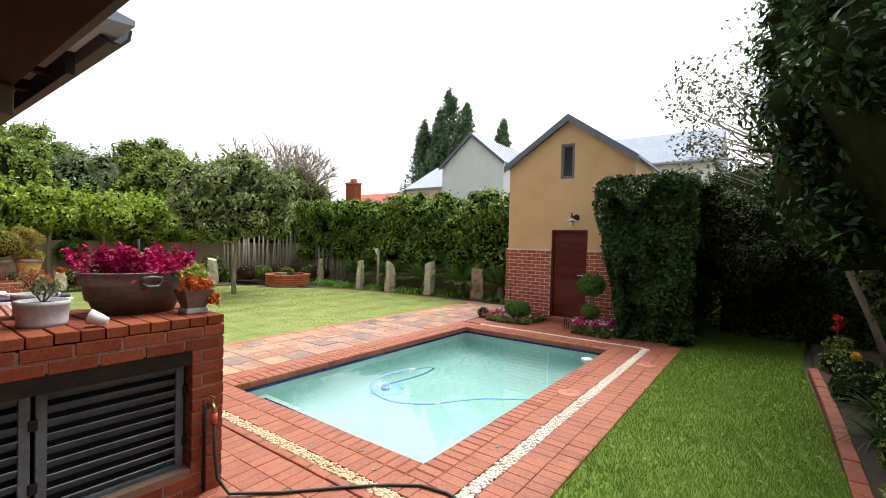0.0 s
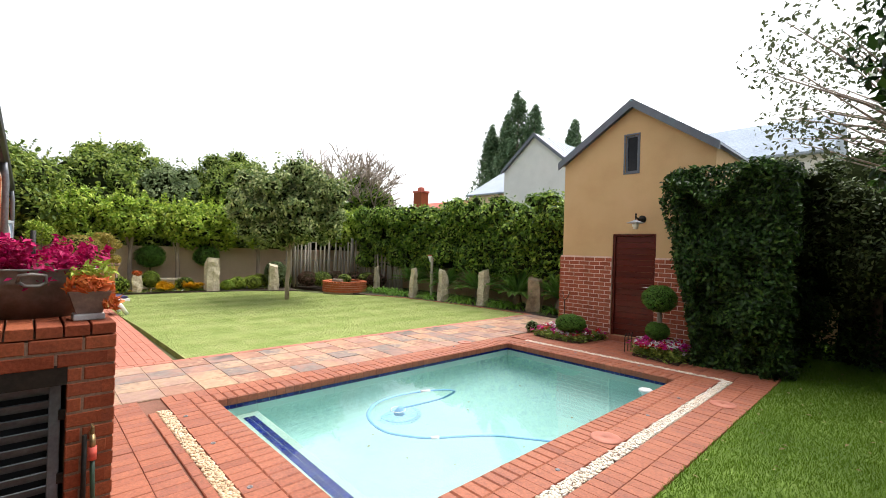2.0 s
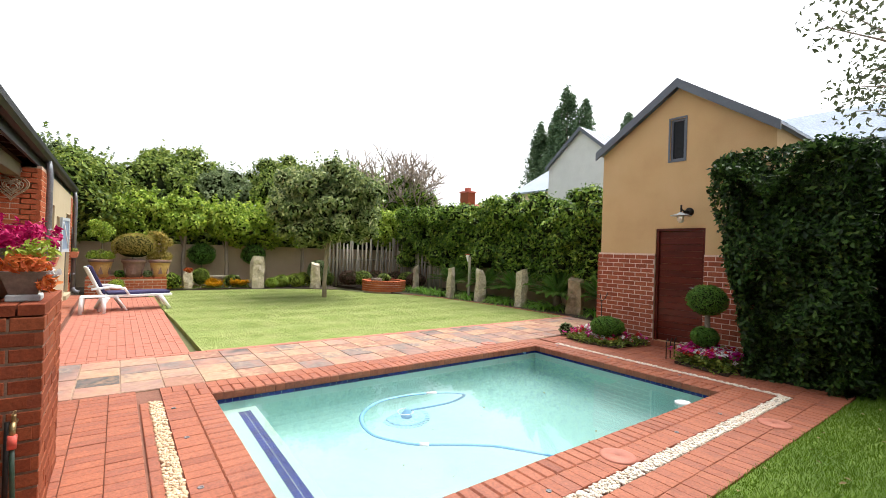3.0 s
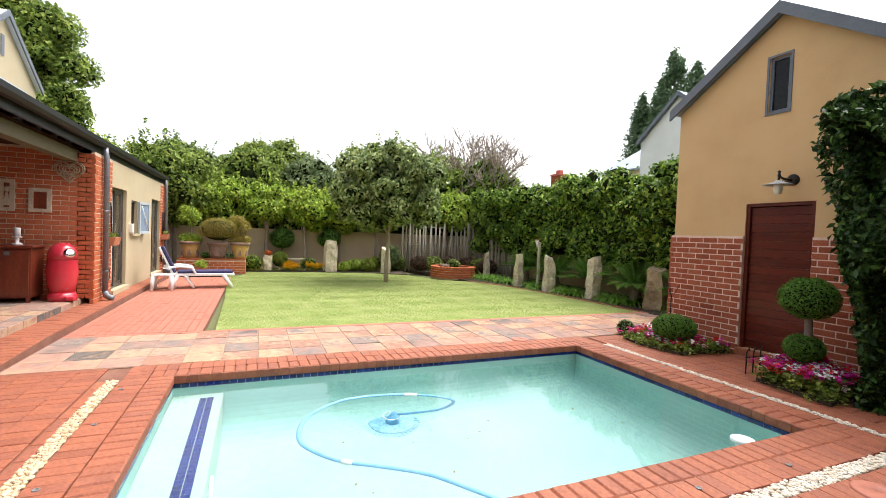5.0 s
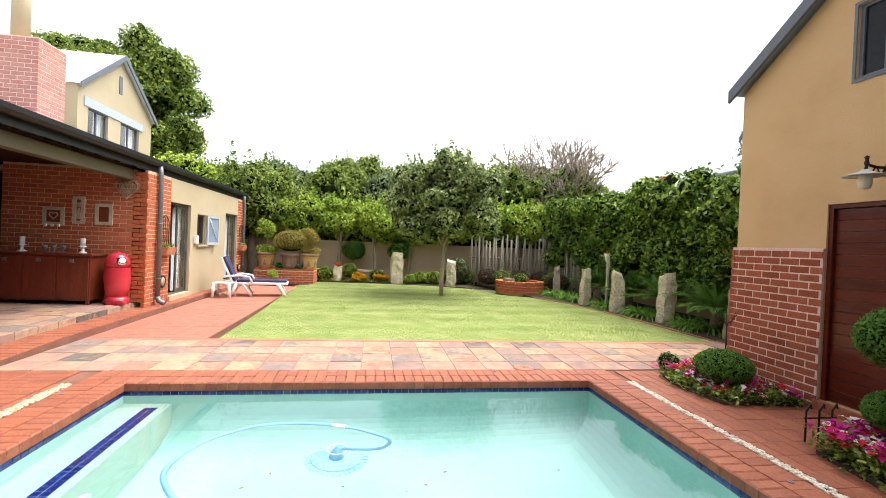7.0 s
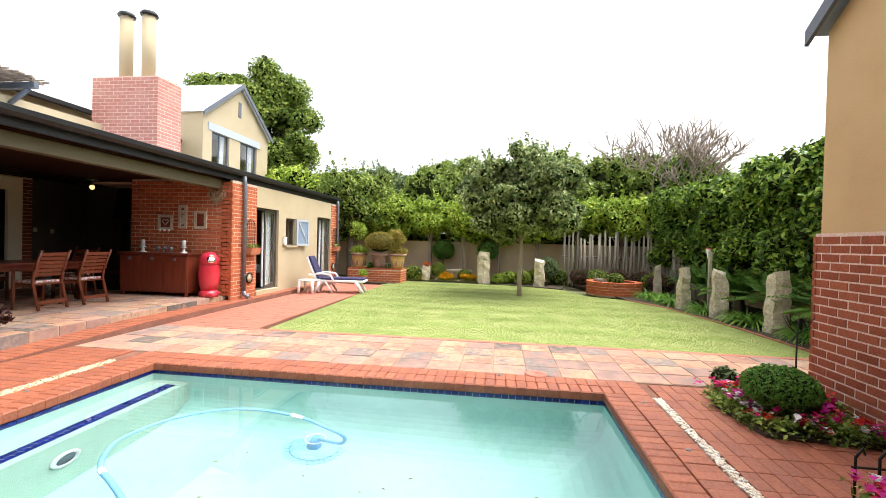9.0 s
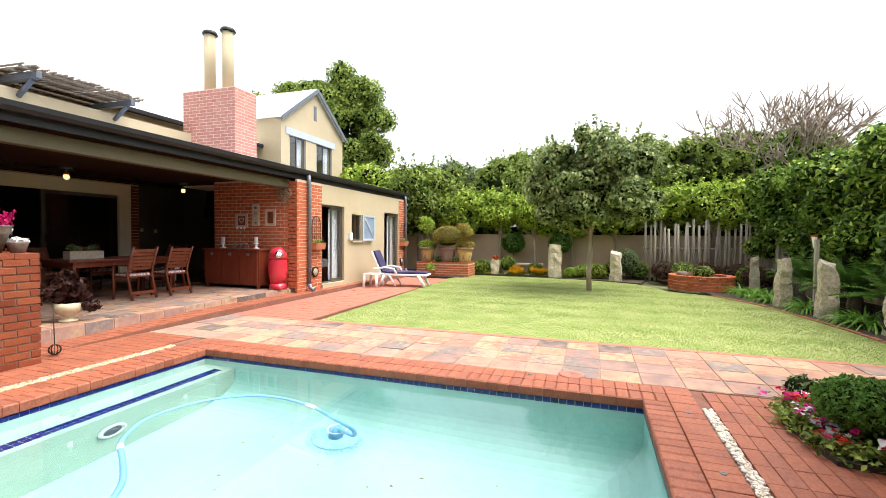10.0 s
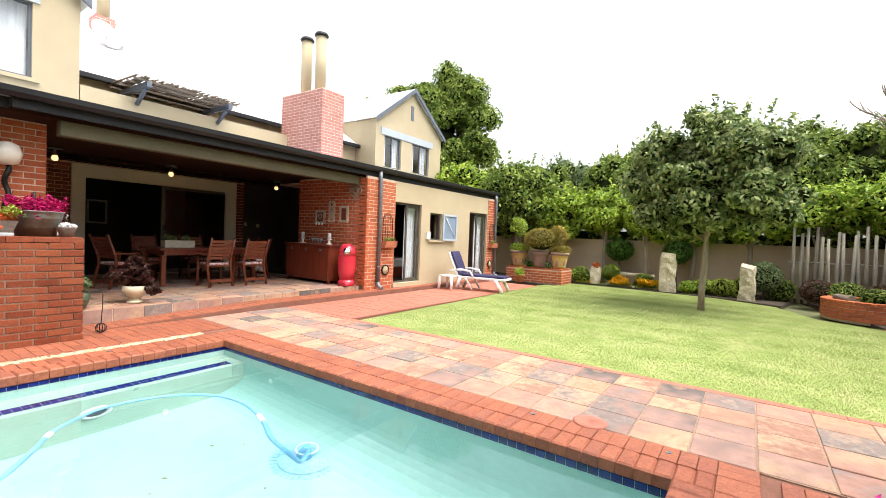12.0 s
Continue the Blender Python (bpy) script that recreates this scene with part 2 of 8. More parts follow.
# Wide leaf ramps: dark ends put gap shade, bright ends lit tips, into colour.
L_HEDGE = leaf_mat("laurel_hedge_leaf", [(0.02, 0.045, 0.007), (0.067, 0.14, 0.018), (0.213, 0.34, 0.045), (0.56, 0.64, 0.13)], 0.38, 0.22)
L_BRIGHT = leaf_mat("bright_shrub_leaf", [(0.05, 0.11, 0.012), (0.28, 0.42, 0.045), (0.672, 0.72, 0.14)], 0.4, 0.3)
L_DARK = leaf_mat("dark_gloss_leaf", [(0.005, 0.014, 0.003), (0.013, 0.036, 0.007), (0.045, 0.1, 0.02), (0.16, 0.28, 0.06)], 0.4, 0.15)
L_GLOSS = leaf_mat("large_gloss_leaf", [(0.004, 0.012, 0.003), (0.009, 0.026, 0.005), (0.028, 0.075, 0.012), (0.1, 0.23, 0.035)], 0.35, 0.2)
L_MID = leaf_mat("mid_green_leaf", [(0.034, 0.07, 0.013), (0.168, 0.25, 0.042), (0.482, 0.54, 0.12)], 0.45, 0.27)
L_OLIVE = leaf_mat("olive_grey_leaf", [(0.07, 0.11, 0.045), (0.17, 0.23, 0.1), (0.32, 0.38, 0.18)], 0.5, 0.3)
L_TREE = leaf_mat("lawn_tree_leaf", [(0.034, 0.06, 0.018), (0.123, 0.19, 0.06), (0.336, 0.4, 0.15), (0.694, 0.7, 0.37)], 0.36, 0.24)
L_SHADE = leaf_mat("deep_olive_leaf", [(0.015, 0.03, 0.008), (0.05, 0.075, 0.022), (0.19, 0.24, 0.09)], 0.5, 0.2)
L_CONIFER = leaf_mat("blue_green_conifer", [(0.05, 0.1, 0.05), (0.11, 0.18, 0.09), (0.18, 0.26, 0.14)], 0.6, 0.2)
L_BIRCH = leaf_mat("thin_grey_green_leaf", [(0.06, 0.075, 0.035), (0.1, 0.12, 0.06)], 0.5)
L_BOX = leaf_mat("clipped_topiary_leaf", [(0.05, 0.13, 0.02), (0.11, 0.24, 0.035), (0.19, 0.34, 0.055)], 0.5)
L_GOLD = leaf_mat("bronze_gold_topiary_leaf", [(0.24, 0.21, 0.04), (0.34, 0.28, 0.06), (0.38, 0.26, 0.07)], 0.55)
L_CYCAD = leaf_mat("cycad_frond", [(0.08, 0.19, 0.03), (0.2, 0.36, 0.07)], 0.35, 0.25)
L_STRAP = leaf_mat("agapanthus_strap_leaf", [(0.11, 0.26, 0.035), (0.2, 0.4, 0.06), (0.32, 0.52, 0.09)], 0.35)
GRASS = leaf_mat("kikuyu_grass_blade", [(0.195, 0.265, 0.08), (0.3, 0.37, 0.125), (0.415, 0.465, 0.2), (0.55, 0.555, 0.3)], 0.6, 0.4, 0.26, 2.2, 0.2)
# Blades of the side strip, likewise greener and darkened for tree shade.
BLADE_SHADED = leaf_mat("shaded_green_grass_blade", [(0.075, 0.155, 0.012), (0.135, 0.235, 0.02), (0.2, 0.31, 0.038)], 0.6, 0.3)
# Near-black cores added inside foliage; their colour stands for shade between leaves.
CORE = mat("foliage_shade_black", [(0.012, 0.016, 0.006), (0.02, 0.026, 0.01)], 1.0, big=4, fine=20, bump=0.6, spec=0.0)


# ---- small builders ----
def link_bm(name, bm, material, parent=None, label=""):
    me = bpy.data.meshes.new(name)
    bm.to_mesh(me)
    bm.free()
    me.materials.append(material)
    ob = new(name, me)
    if parent:
        ob.parent = parent
    return tagged(ob, label)


def part(name, bm, material, parent, label=""):
    return link_bm(name, bm, material, parent, label)


def thing(name, loc, label, category, group="", kind="", rz=0):
    ob = new(name)
    ob.empty_display_size = 0.1
    ob.matrix_basis = pose(*loc, 0, 0, rz)
    return tagged(ob, label, category, group, kind)


def box(bm, x0, y0, z0, x1, y1, z1, bevel=0.0, m=None):
    r = bmesh.ops.create_cube(bm, size=1.0, matrix=Matrix.Translation(((x0 + x1) / 2, (y0 + y1) / 2, (z0 + z1) / 2)) @ Matrix.Diagonal((abs(x1 - x0), abs(y1 - y0), abs(z1 - z0), 1)))
    vs = r["verts"]
    if bevel:
        es = list({e for v in vs for e in v.link_edges})
        q = bmesh.ops.bevel(bm, geom=es, offset=bevel, segments=2, affect='EDGES', profile=0.5)
        vs = list({v for f in q["faces"] for v in f.verts} | {v for v in vs if v.is_valid})
    if m is not None:
        bmesh.ops.transform(bm, matrix=m, verts=vs)
    return bm


def bx(x0, y0, z0, x1, y1, z1, bevel=0.0):
    return box(bmesh.new(), x0, y0, z0, x1, y1, z1, bevel)


def lathe(profile, seg=24, bm=None, c=(0, 0), sx=1.0, sy=1.0):
    bm = bm or bmesh.new()
    rings = []
    for r, z in profile:
        rings.append([bm.verts.new((c[0] + sx * r * math.cos(2 * math.pi * i / seg), c[1] + sy * r * math.sin(2 * math.pi * i / seg), z)) for i in range(seg)])
    for a, b in zip(rings, rings[1:]):
        for i in range(seg):
            f = bm.faces.new((a[i], a[(i + 1) % seg], b[(i + 1) % seg], b[i]))
            f.smooth = True
    if profile[0][0] > 1e-4:
        bm.faces.new(rings[0][::-1])
    if profile[-1][0] > 1e-4:
        bm.faces.new(rings[-1])
    return bm


def tube(points, r, seg=8, bm=None):
    """A round bar through points; r is one radius or one for each point."""
    bm = bm or bmesh.new()
    pts = [Vector(p) for p in points]
    rs = r if isinstance(r, (list, tuple)) else [r] * len(pts)
    rings, side = [], None
    for i, p in enumerate(pts):
        d = (pts[min(i + 1, len(pts) - 1)] - pts[max(i - 1, 0)]).normalized()
        side = d.orthogonal().normalized() if side is None else (side - d * side.dot(d)).normalized()
        up = d.cross(side)
        rings.append([bm.verts.new(p + rs[i] * (math.cos(2 * math.pi * k / seg) * side + math.sin(2 * math.pi * k / seg) * up)) for k in range(seg)])
    for a, b in zip(rings, rings[1:]):
        for k in range(seg):
            f = bm.faces.new((a[k], a[(k + 1) % seg], b[(k + 1) % seg], b[k]))
            f.smooth = True
    bm.faces.new(rings[0][::-1])
    bm.faces.new(rings[-1])
    return bm


def prism(poly, axis, a, b, bm=None):
    """poly (2D) pushed along an axis from a to b. axis 'x': poly is (y, z); 'y': (x, z); 'z': (x, y)."""
    bm = bm or bmesh.new()
    def at(p, v):
        return {'x': (v, p[0], p[1]), 'y': (p[0], v, p[1]), 'z': (p[0], p[1], v)}[axis]
    lo, hi = [bm.verts.new(at(p, a)) for p in poly], [bm.verts.new(at(p, b)) for p in poly]
    bm.faces.new(lo[::-1])
    bm.faces.new(hi)
    for i in range(len(poly)):
        j = (i + 1) % len(poly)
        bm.faces.new((lo[i], lo[j], hi[j], hi[i]))
    bmesh.ops.recalc_face_normals(bm, faces=bm.faces[:])
    return bm


def mesh_arrays(name, verts, tris, material, parent=None, smooth=False):
    me = bpy.data.meshes.new(name)
    verts, tris = np.asarray(verts, np.float32), np.asarray(tris, np.int32)
    me.vertices.add(len(verts))
    me.vertices.foreach_set("co", verts.ravel())
    me.loops.add(tris.size)
    me.loops.foreach_set("vertex_index", tris.ravel())
    me.polygons.add(len(tris))
    me.polygons.foreach_set("loop_start", np.arange(0, tris.size, tris.shape[1], dtype=np.int32))
    me.update(calc_edges=True)
    me.materials.append(material)
    ob = new(name, me)
    if parent:
        ob.parent = parent
    return ob


RNG = np.random.default_rng(7)


def unit(v):
    return v / np.maximum(np.linalg.norm(v, axis=1, keepdims=True), 1e-6)


def leaves(name, P, N, length, material, parent=None, wide=0.5, spread=0.8, up=0.3):
    """Folded leaves of four points each, at P, facing about along N."""
    k = len(P)
    nrm = unit(N + spread * RNG.normal(size=(k, 3)) + np.array([0, 0, up]))
    d = unit(np.cross(nrm, RNG.normal(size=(k, 3))))
    s = np.cross(d, nrm)
    L = length * RNG.uniform(0.65, 1.3, (k, 1))
    W = L * wide * 0.5
    base = P - d * L * 0.5
    mid = base + d * L * 0.45
    tip = base + d * L - nrm * L * 0.12
    v = np.stack([base, mid + s * W + nrm * W * 0.35, tip, mid - s * W + nrm * W * 0.35], 1).reshape(-1, 3)
    i = np.arange(k)[:, None] * 4
    t = np.concatenate([i + np.array([[0, 1, 2]]), i + np.array([[0, 2, 3]])], 0)
    return mesh_arrays(name, v, t, material, parent)


def clump_points(centres, radii, n, squash=0.85):
    """n points on the outer shells of round clumps."""
    centres, radii = np.asarray(centres), np.asarray(radii)
    w = radii ** 2 / (radii ** 2).sum()
    idx = RNG.choice(len(centres), n, p=w)
    d = unit(RNG.normal(size=(n, 3)))
    r = radii[idx][:, None] * RNG.uniform(0.6, 1.08, (n, 1))
    return centres[idx] + d * r * np.array([1, 1, squash]), d


def lumpy(name, c, rad, material, parent=None, rough=0.12, sub=3, freq=1.6):
    """A round, uneven mass."""
    bm = bmesh.new()
    bmesh.ops.create_icosphere(bm, subdivisions=sub, radius=1.0)
    for v in bm.verts:
        k = 1 + rough * 2 * noise.noise(v.co * freq + Vector(c))
        v.co = Vector((c[0] + v.co.x * rad[0] * k, c[1] + v.co.y * rad[1] * k, c[2] + v.co.z * rad[2] * k))
    for f in bm.faces:
        f.smooth = True
    return link_bm(name, bm, material, parent)


def hedge_points(x0, x1, y0, y1, z0, z1, n, deep=0.35, faces=("x0", "x1", "y0", "y1", "z1"), freq=1.1):
    """Points on the bulging faces of a clipped hedge, with the way they face."""
    dims = {"x0": (y1 - y0) * (z1 - z0), "x1": (y1 - y0) * (z1 - z0), "y0": (x1 - x0) * (z1 - z0), "y1": (x1 - x0) * (z1 - z0), "z1": (x1 - x0) * (y1 - y0)}
    tot = sum(dims[f] for f in faces)
    ps, ns = [], []
    for f in faces:
        k = int(n * dims[f] / tot)
        u = RNG.uniform(size=(k, 3)) * np.array([x1 - x0, y1 - y0, z1 - z0]) + np.array([x0, y0, z0])
        nv = np.zeros((k, 3))
        ax, sg = "xyz".index(f[0]), (-1 if f[1] == "0" else 1)
        u[:, ax] = [x0, y0, z0][ax] if sg < 0 else [x1, y1, z1][ax]
        nv[:, ax] = sg
        bulge = np.array([noise.noise(Vector(p) * freq) + 0.5 * noise.noise(Vector(p) * freq * 2.7) for p in u])
        depth = deep * np.clip(0.5 - bulge, 0, 1.4) + 0.1 * RNG.random(k) ** 2
        u -= nv * depth[:, None]
        ps.append(u)
        ns.append(nv)
    return np.concatenate(ps), np.concatenate(ns)


PIECE_MESH = {}


def piece_mesh(l, w, h, c, material):
    key = (round(l, 3), round(w, 3), round(h, 3), c, material.name)
    if key not in PIECE_MESH:
        me = bpy.data.meshes.new("piece")
        me.from_pydata(*piece_data(l, w, h, c))
        me.materials.append(material)
        PIECE_MESH[key] = me
    return PIECE_MESH[key]


def piece_data(l, w, h, c):
    a, b = l / 2, w / 2
    v = [(-a, -b, -h), (a, -b, -h), (a, b, -h), (-a, b, -h), (-a, -b, -c), (a, -b, -c), (a, b, -c), (-a, b, -c),
         (-a + c, -b + c, 0), (a - c, -b + c, 0), (a - c, b - c, 0), (-a + c, b - c, 0)]
    f = [(0, 1, 5, 4), (1, 2, 6, 5), (2, 3, 7, 6), (3, 0, 4, 7), (4, 5, 9, 8), (5, 6, 10, 9), (6, 7, 11, 10), (7, 4, 8, 11), (8, 9, 10, 11), (3, 2, 1, 0)]
    return v, [], f


def pieces(name, spots, thick, material, parent, chamfer=0.004, limit=300, uneven=0.002):
    """spots: (matrix, length, width); local z is the face's outward way. The first ones are single parts, the rest is joined."""
    vs, fs = [], []
    for k, (m, l, w) in enumerate(spots):
        m = m @ Matrix.Translation((0, 0, random.uniform(-uneven, uneven))) @ pose(0, 0, 0, random.uniform(-0.4, 0.4), random.uniform(-0.4, 0.4), random.uniform(-0.3, 0.3))
        if k < limit:
            ob = new(name, piece_mesh(l, w, thick, chamfer, material))
            ob.parent = parent
            ob.matrix_basis = m
        else:
            v, _, f = piece_data(l, w, thick, chamfer)
            o = len(vs)
            vs += [tuple(m @ Vector(p)) for p in v]
            fs += [tuple(i + o for i in q) for q in f]
    if vs:
        me = bpy.data.meshes.new(name + "s")
        me.from_pydata(vs, [], fs)
        me.materials.append(material)
        ob = new(name + "s", me)
        ob.parent = parent
        tagged(ob, kind="stuff")


def face_matrix(origin, along, out):
    """Axes of a wall face: x along the course, y up, z outward."""
    a, o = Vector(along).normalized(), Vector(out).normalized()
    u = o.cross(a)
    return Matrix(((a.x, u.x, o.x, origin[0]), (a.y, u.y, o.y, origin[1]), (a.z, u.z, o.z, origin[2]), (0, 0, 0, 1)))


def courses(fm, width, height, holes=(), bl=0.22, bh=0.07, j=0.014, first=0.0):
    """Stretcher-bond brick spots on a face; holes are (s0, s1, z0, z1)."""
    out, k, z = [], 0, 0.0
    while z + bh <= height + 0.02:
        s = -(bl + j) / 2 if k % 2 else 0.0
        s -= first
        cuts = sorted([(h[0], h[1]) for h in holes if h[2] < z + bh * 0.5 < h[3]])
        while s < width:
            e = s + bl
            spans = [(max(s, 0.0), min(e, width))]
            for c0, c1 in cuts:
                spans = [q for (p0, p1) in spans for q in ((p0, min(p1, c0)), (max(p0, c1), p1)) if q[1] - q[0] > 0.02]
            for p0, p1 in spans:
                if p1 - p0 > 0.03:
                    out.append((fm @ Matrix.Translation(((p0 + p1) / 2, z + bh / 2, 0)), round(p1 - p0, 2), bh))
            s = e + j
        z += bh + j
        k += 1
    return out


def paving(x0, x1, y0, y1, z, along, l=0.222, w=0.107, j=0.004, bond=0.0):
    """Paver spots over a rectangle; along is the way of the pavers' long side."""
    out = []
    if along == 'x':
        nx, ny = max(1, round((x1 - x0) / (l + j))), max(1, round((y1 - y0) / (w + j)))
    else:
        nx, ny = max(1, round((x1 - x0) / (w + j))), max(1, round((y1 - y0) / (l + j)))
    dx, dy = (x1 - x0) / nx, (y1 - y0) / ny
    for i in range(nx):
        for k in range(ny):
            out.append((Matrix.Translation((x0 + (i + 0.5) * dx, y0 + (k + 0.5) * dy, z)), round(dx - j, 3), round(dy - j, 3)))
    return out


def wall(name, x0, y0, x1, y1, z0, z1, material, holes=(), label="", along='x'):
    """A wall box, with openings through it; holes: (s0, s1, za, zb) along the wall's length."""
    bm = bmesh.new()
    a0, a1 = (x0, x1) if along == 'x' else (y0, y1)
    ss = sorted({a0, a1, *[h[0] for h in holes], *[h[1] for h in holes]})
    zs = sorted({z0, z1, *[h[2] for h in holes], *[h[3] for h in holes]})
    for s, e in zip(ss, ss[1:]):
        for za, zb in zip(zs, zs[1:]):
            if not any(h[0] <= (s + e) / 2 <= h[1] and h[2] <= (za + zb) / 2 <= h[3] for h in holes):
                box(bm, *((s, y0, za, e, y1, zb) if along == 'x' else (x0, s, za, x1, e, zb)))
    bmesh.ops.remove_doubles(bm, verts=bm.verts[:], dist=1e-4)
    bm.verts.index_update()
    seen, dead = {}, []
    for f in bm.faces:
        key = tuple(sorted(v.index for v in f.verts))
        if key in seen:
            dead += [f, seen[key]]
        seen[key] = f
    bmesh.ops.delete(bm, geom=list(set(dead)), context='FACES_ONLY')
    return tagged(link_bm(name, bm, material), label, "wall", kind="structure")

# ---- ground, pool shell, lawns, pavements ----
PX0, PX1, PY0, PY1 = -4.63, -1.65, 2.56, 7.68      # pool
def ring_ground():
    bm = bmesh.new()
    far = 900.0
    xs, ys = [-far, -30, PX0 - 0.2, PX1 + 0.2, 12, far], [-far, -20, PY0 - 0.2, PY1 + 0.2, 25, far]
    vv = [[bm.verts.new((x, y, -0.1)) for y in ys] for x in xs]
    for i in range(5):
        for k in range(5):
            if not (i == 2 and k == 2):
                bm.faces.new((vv[i][k], vv[i + 1][k], vv[i + 1][k + 1], vv[i][k + 1]))
    return tagged(link_bm("ground", bm, EARTH), "dry grassy earth around the garden", "ground", kind="structure")
ring_ground()

WATER_Z, DEEP = -0.11, -1.3
def pool_shell():
    t = 0.2
    bm = bmesh.new()
    for b in ((PX0 - t, PY0 - t, DEEP - t, PX1 + t, PY1 + t, DEEP), (PX0 - t, PY0 - t, DEEP, PX0, PY1 + t, -0.105),
              (PX1, PY0 - t, DEEP, PX1 + t, PY1 + t, -0.105), (PX0, PY0 - t, DEEP, PX1, PY0, -0.105), (PX0, PY1, DEEP, PX1, PY1 + t, -0.105)):
        box(bm, *b)
    pool = tagged(link_bm("swimming_pool", bm, POOL), "rectangular pool lined with pale aqua plaster", "pool", kind="structure")
    part("ledge", bx(PX0 + 0.003, PY0 + 0.003, DEEP - 0.003, PX1 - 0.003, 3.03, -0.44, 0.01), LEDGE, pool, "white plastered entry step under water")
    R = 0.5                                  # coved foot of the walls, added to soften their shading
    arc = [(0, 0)] + [(R - R * math.sin(a), R - R * math.cos(a)) for a in np.linspace(0, math.pi / 2, 9)]
    part("cove", prism([(PX0 + u, DEEP + w) for u, w in arc], 'y', 3.032, PY1), POOL, pool)
    part("cove", prism([(PX1 - u, DEEP + w) for u, w in arc], 'y', 3.032, PY1), POOL, pool)
    part("cove", prism([(PY1 - u, DEEP + w) for u, w in arc], 'x', PX0 + 0.003, PX1 - 0.003), POOL, pool)
    return pool
pool = pool_shell()
water = bmesh.new()
bmesh.ops.create_grid(water, x_segments=2, y_segments=2, size=0.5, matrix=Matrix.Translation(((PX0 + PX1) / 2, (PY0 + PY1) / 2, WATER_Z)) @ Matrix.Diagonal((PX1 - PX0, PY1 - PY0, 1, 1)))
water = tagged(link_bm("water", water, WATER), "clear still pool water", "water", kind="structure")
water.visible_shadow = False

LAWN = [(-6.78, 2.78), (-6.72, 9.6), (-6.62, 11.25), (-8.8, 11.12), (-10.1, 10.98), (-11.7, 10.72), (-13.1, 10.1), (-13.7, 9.2), (-15.4, 8.55), (-16.2, 7.2), (-16.5, 5.0), (-16.55, 2.9), (-14.9, 2.5), (-10.0, 2.72)]
SIDE = [(-0.66, -4.5), (1.06, -4.5), (1.08, 3.9), (1.04, 6.5), (1.0, 8.6), (1.3, 13.0), (-1.2, 13.0), (-0.66, 8.82)]
def slab(name, poly, z0, z1, material, label, category):
    return tagged(link_bm(name, prism(poly, 'z', z0, z1), material), label, category, kind="structure")
slab("lawn_main", LAWN, -0.12, -0.012, TURF, "neatly mown light green lawn", "lawn")
slab("lawn_side", SIDE, -0.12, -0.012, TURF_SHADED, "mown green grass strip beside the pool paving", "lawn")

def inside(poly, p):
    x, y = p[:, 0], p[:, 1]
    c = np.zeros(len(p), bool)
    for (ax, ay), (bx_, by) in zip(poly, poly[1:] + poly[:1]):
        if ay != by:
            c ^= ((ay > y) != (by > y)) & (x < (bx_ - ax) * (y - ay) / (by - ay) + ax)
    return c

def grass(name, poly, n, h, w, label, material, stripe=0.0):
    q = np.array(poly)
    p = RNG.uniform(q.min(0), q.max(0), (n, 2))
    p = p[inside(poly, p)]
    k = len(p)
    base = np.c_[p, np.full(k, -0.014)]
    a = RNG.uniform(0, 2 * np.pi, k)
    side = np.c_[np.cos(a), np.sin(a), np.zeros(k)] * w * RNG.uniform(0.7, 1.3, (k, 1))
    lay = stripe * np.sign(np.sin(p[:, 0] * 5.6))      # the mower's passes lay the blades to and fro
    lean = np.c_[RNG.normal(0, 0.5, k) + lay, RNG.normal(0, 0.5, k), np.ones(k)] * h * RNG.uniform(0.5, 1.3, (k, 1))
    v = np.stack([base - side, base + side, base + lean], 1).reshape(-1, 3)
    ob = mesh_arrays(name, v, np.arange(3 * k).reshape(-1, 3), material)
    return tagged(ob, label, "grass", kind="stuff")
grass("lawn_grass", LAWN, 640000, 0.014, 0.0042, "short mown grass blades of the lawn", GRASS, 0.2)
grass("side_grass", [(-0.69, 1.0), (1.09, 1.0)] + SIDE[2:], 190000, 0.034, 0.0032, "short grass blades on the side strip", BLADE_SHADED)

def pave_base():
    bm = bmesh.new()
    for b in ((-6.76, 0.6, -6.5, 11.3), (-6.5, 0.6, PX0 - 0.01, 11.3), (PX0 - 0.01, 0.6, PX1 + 0.01, PY0 - 0.01), (PX0 - 0.01, PY1 + 0.01, PX1 + 0.01, 9.72), (PX1 + 0.01, 0.6, -0.66, 9.72), (-14.7, 0.8, -6.76, 2.62)):
        box(bm, b[0], b[1], -0.104, b[2], b[3], -0.018)
    return tagged(link_bm("pavement", bm, SAND), "dark sand joints under red clay paving", "pavement", kind="structure")
pavement = pave_base()

# veranda floor and its steps
tagged(link_bm("floor", bx(-9.2, -4.6, -0.1, 2.4, 0.52, 0.185), MORTAR), "raised veranda floor bed", "floor", kind="structure")
tagged(link_bm("step_walkway", prism([(-14.7, -0.1), (-3.6, -0.1), (-3.6, -0.02), (-6.3, 0.085), (-14.7, 0.085)], 'y', 0.5, 0.97), SAND), "low brick walkway along the house", "step", kind="structure")

# ---- main house ----
FY, FZ = 0.7, 2.62
DOOR1, WIN, DOOR2 = (-11.02, -9.95, 0.2, 2.24), (-11.98, -11.42, 1.3, 2.06), (-14.62, -13.5, 0.2, 2.22)
tagged(wall("wall_facade", -15.15, FY - 0.25, -9.2, FY, -0.1, 2.75, CREAM, [DOOR1, WIN, DOOR2]), "cream plastered facade wall with sliding doors")
tagged(wall("wall_veranda_end", -9.25, -1.75, -8.95, FY - 0.25, -0.1, 2.75, MORTAR, along='y'), "red brick end wall of the veranda")
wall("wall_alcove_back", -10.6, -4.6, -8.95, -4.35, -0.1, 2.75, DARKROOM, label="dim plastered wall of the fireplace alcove")
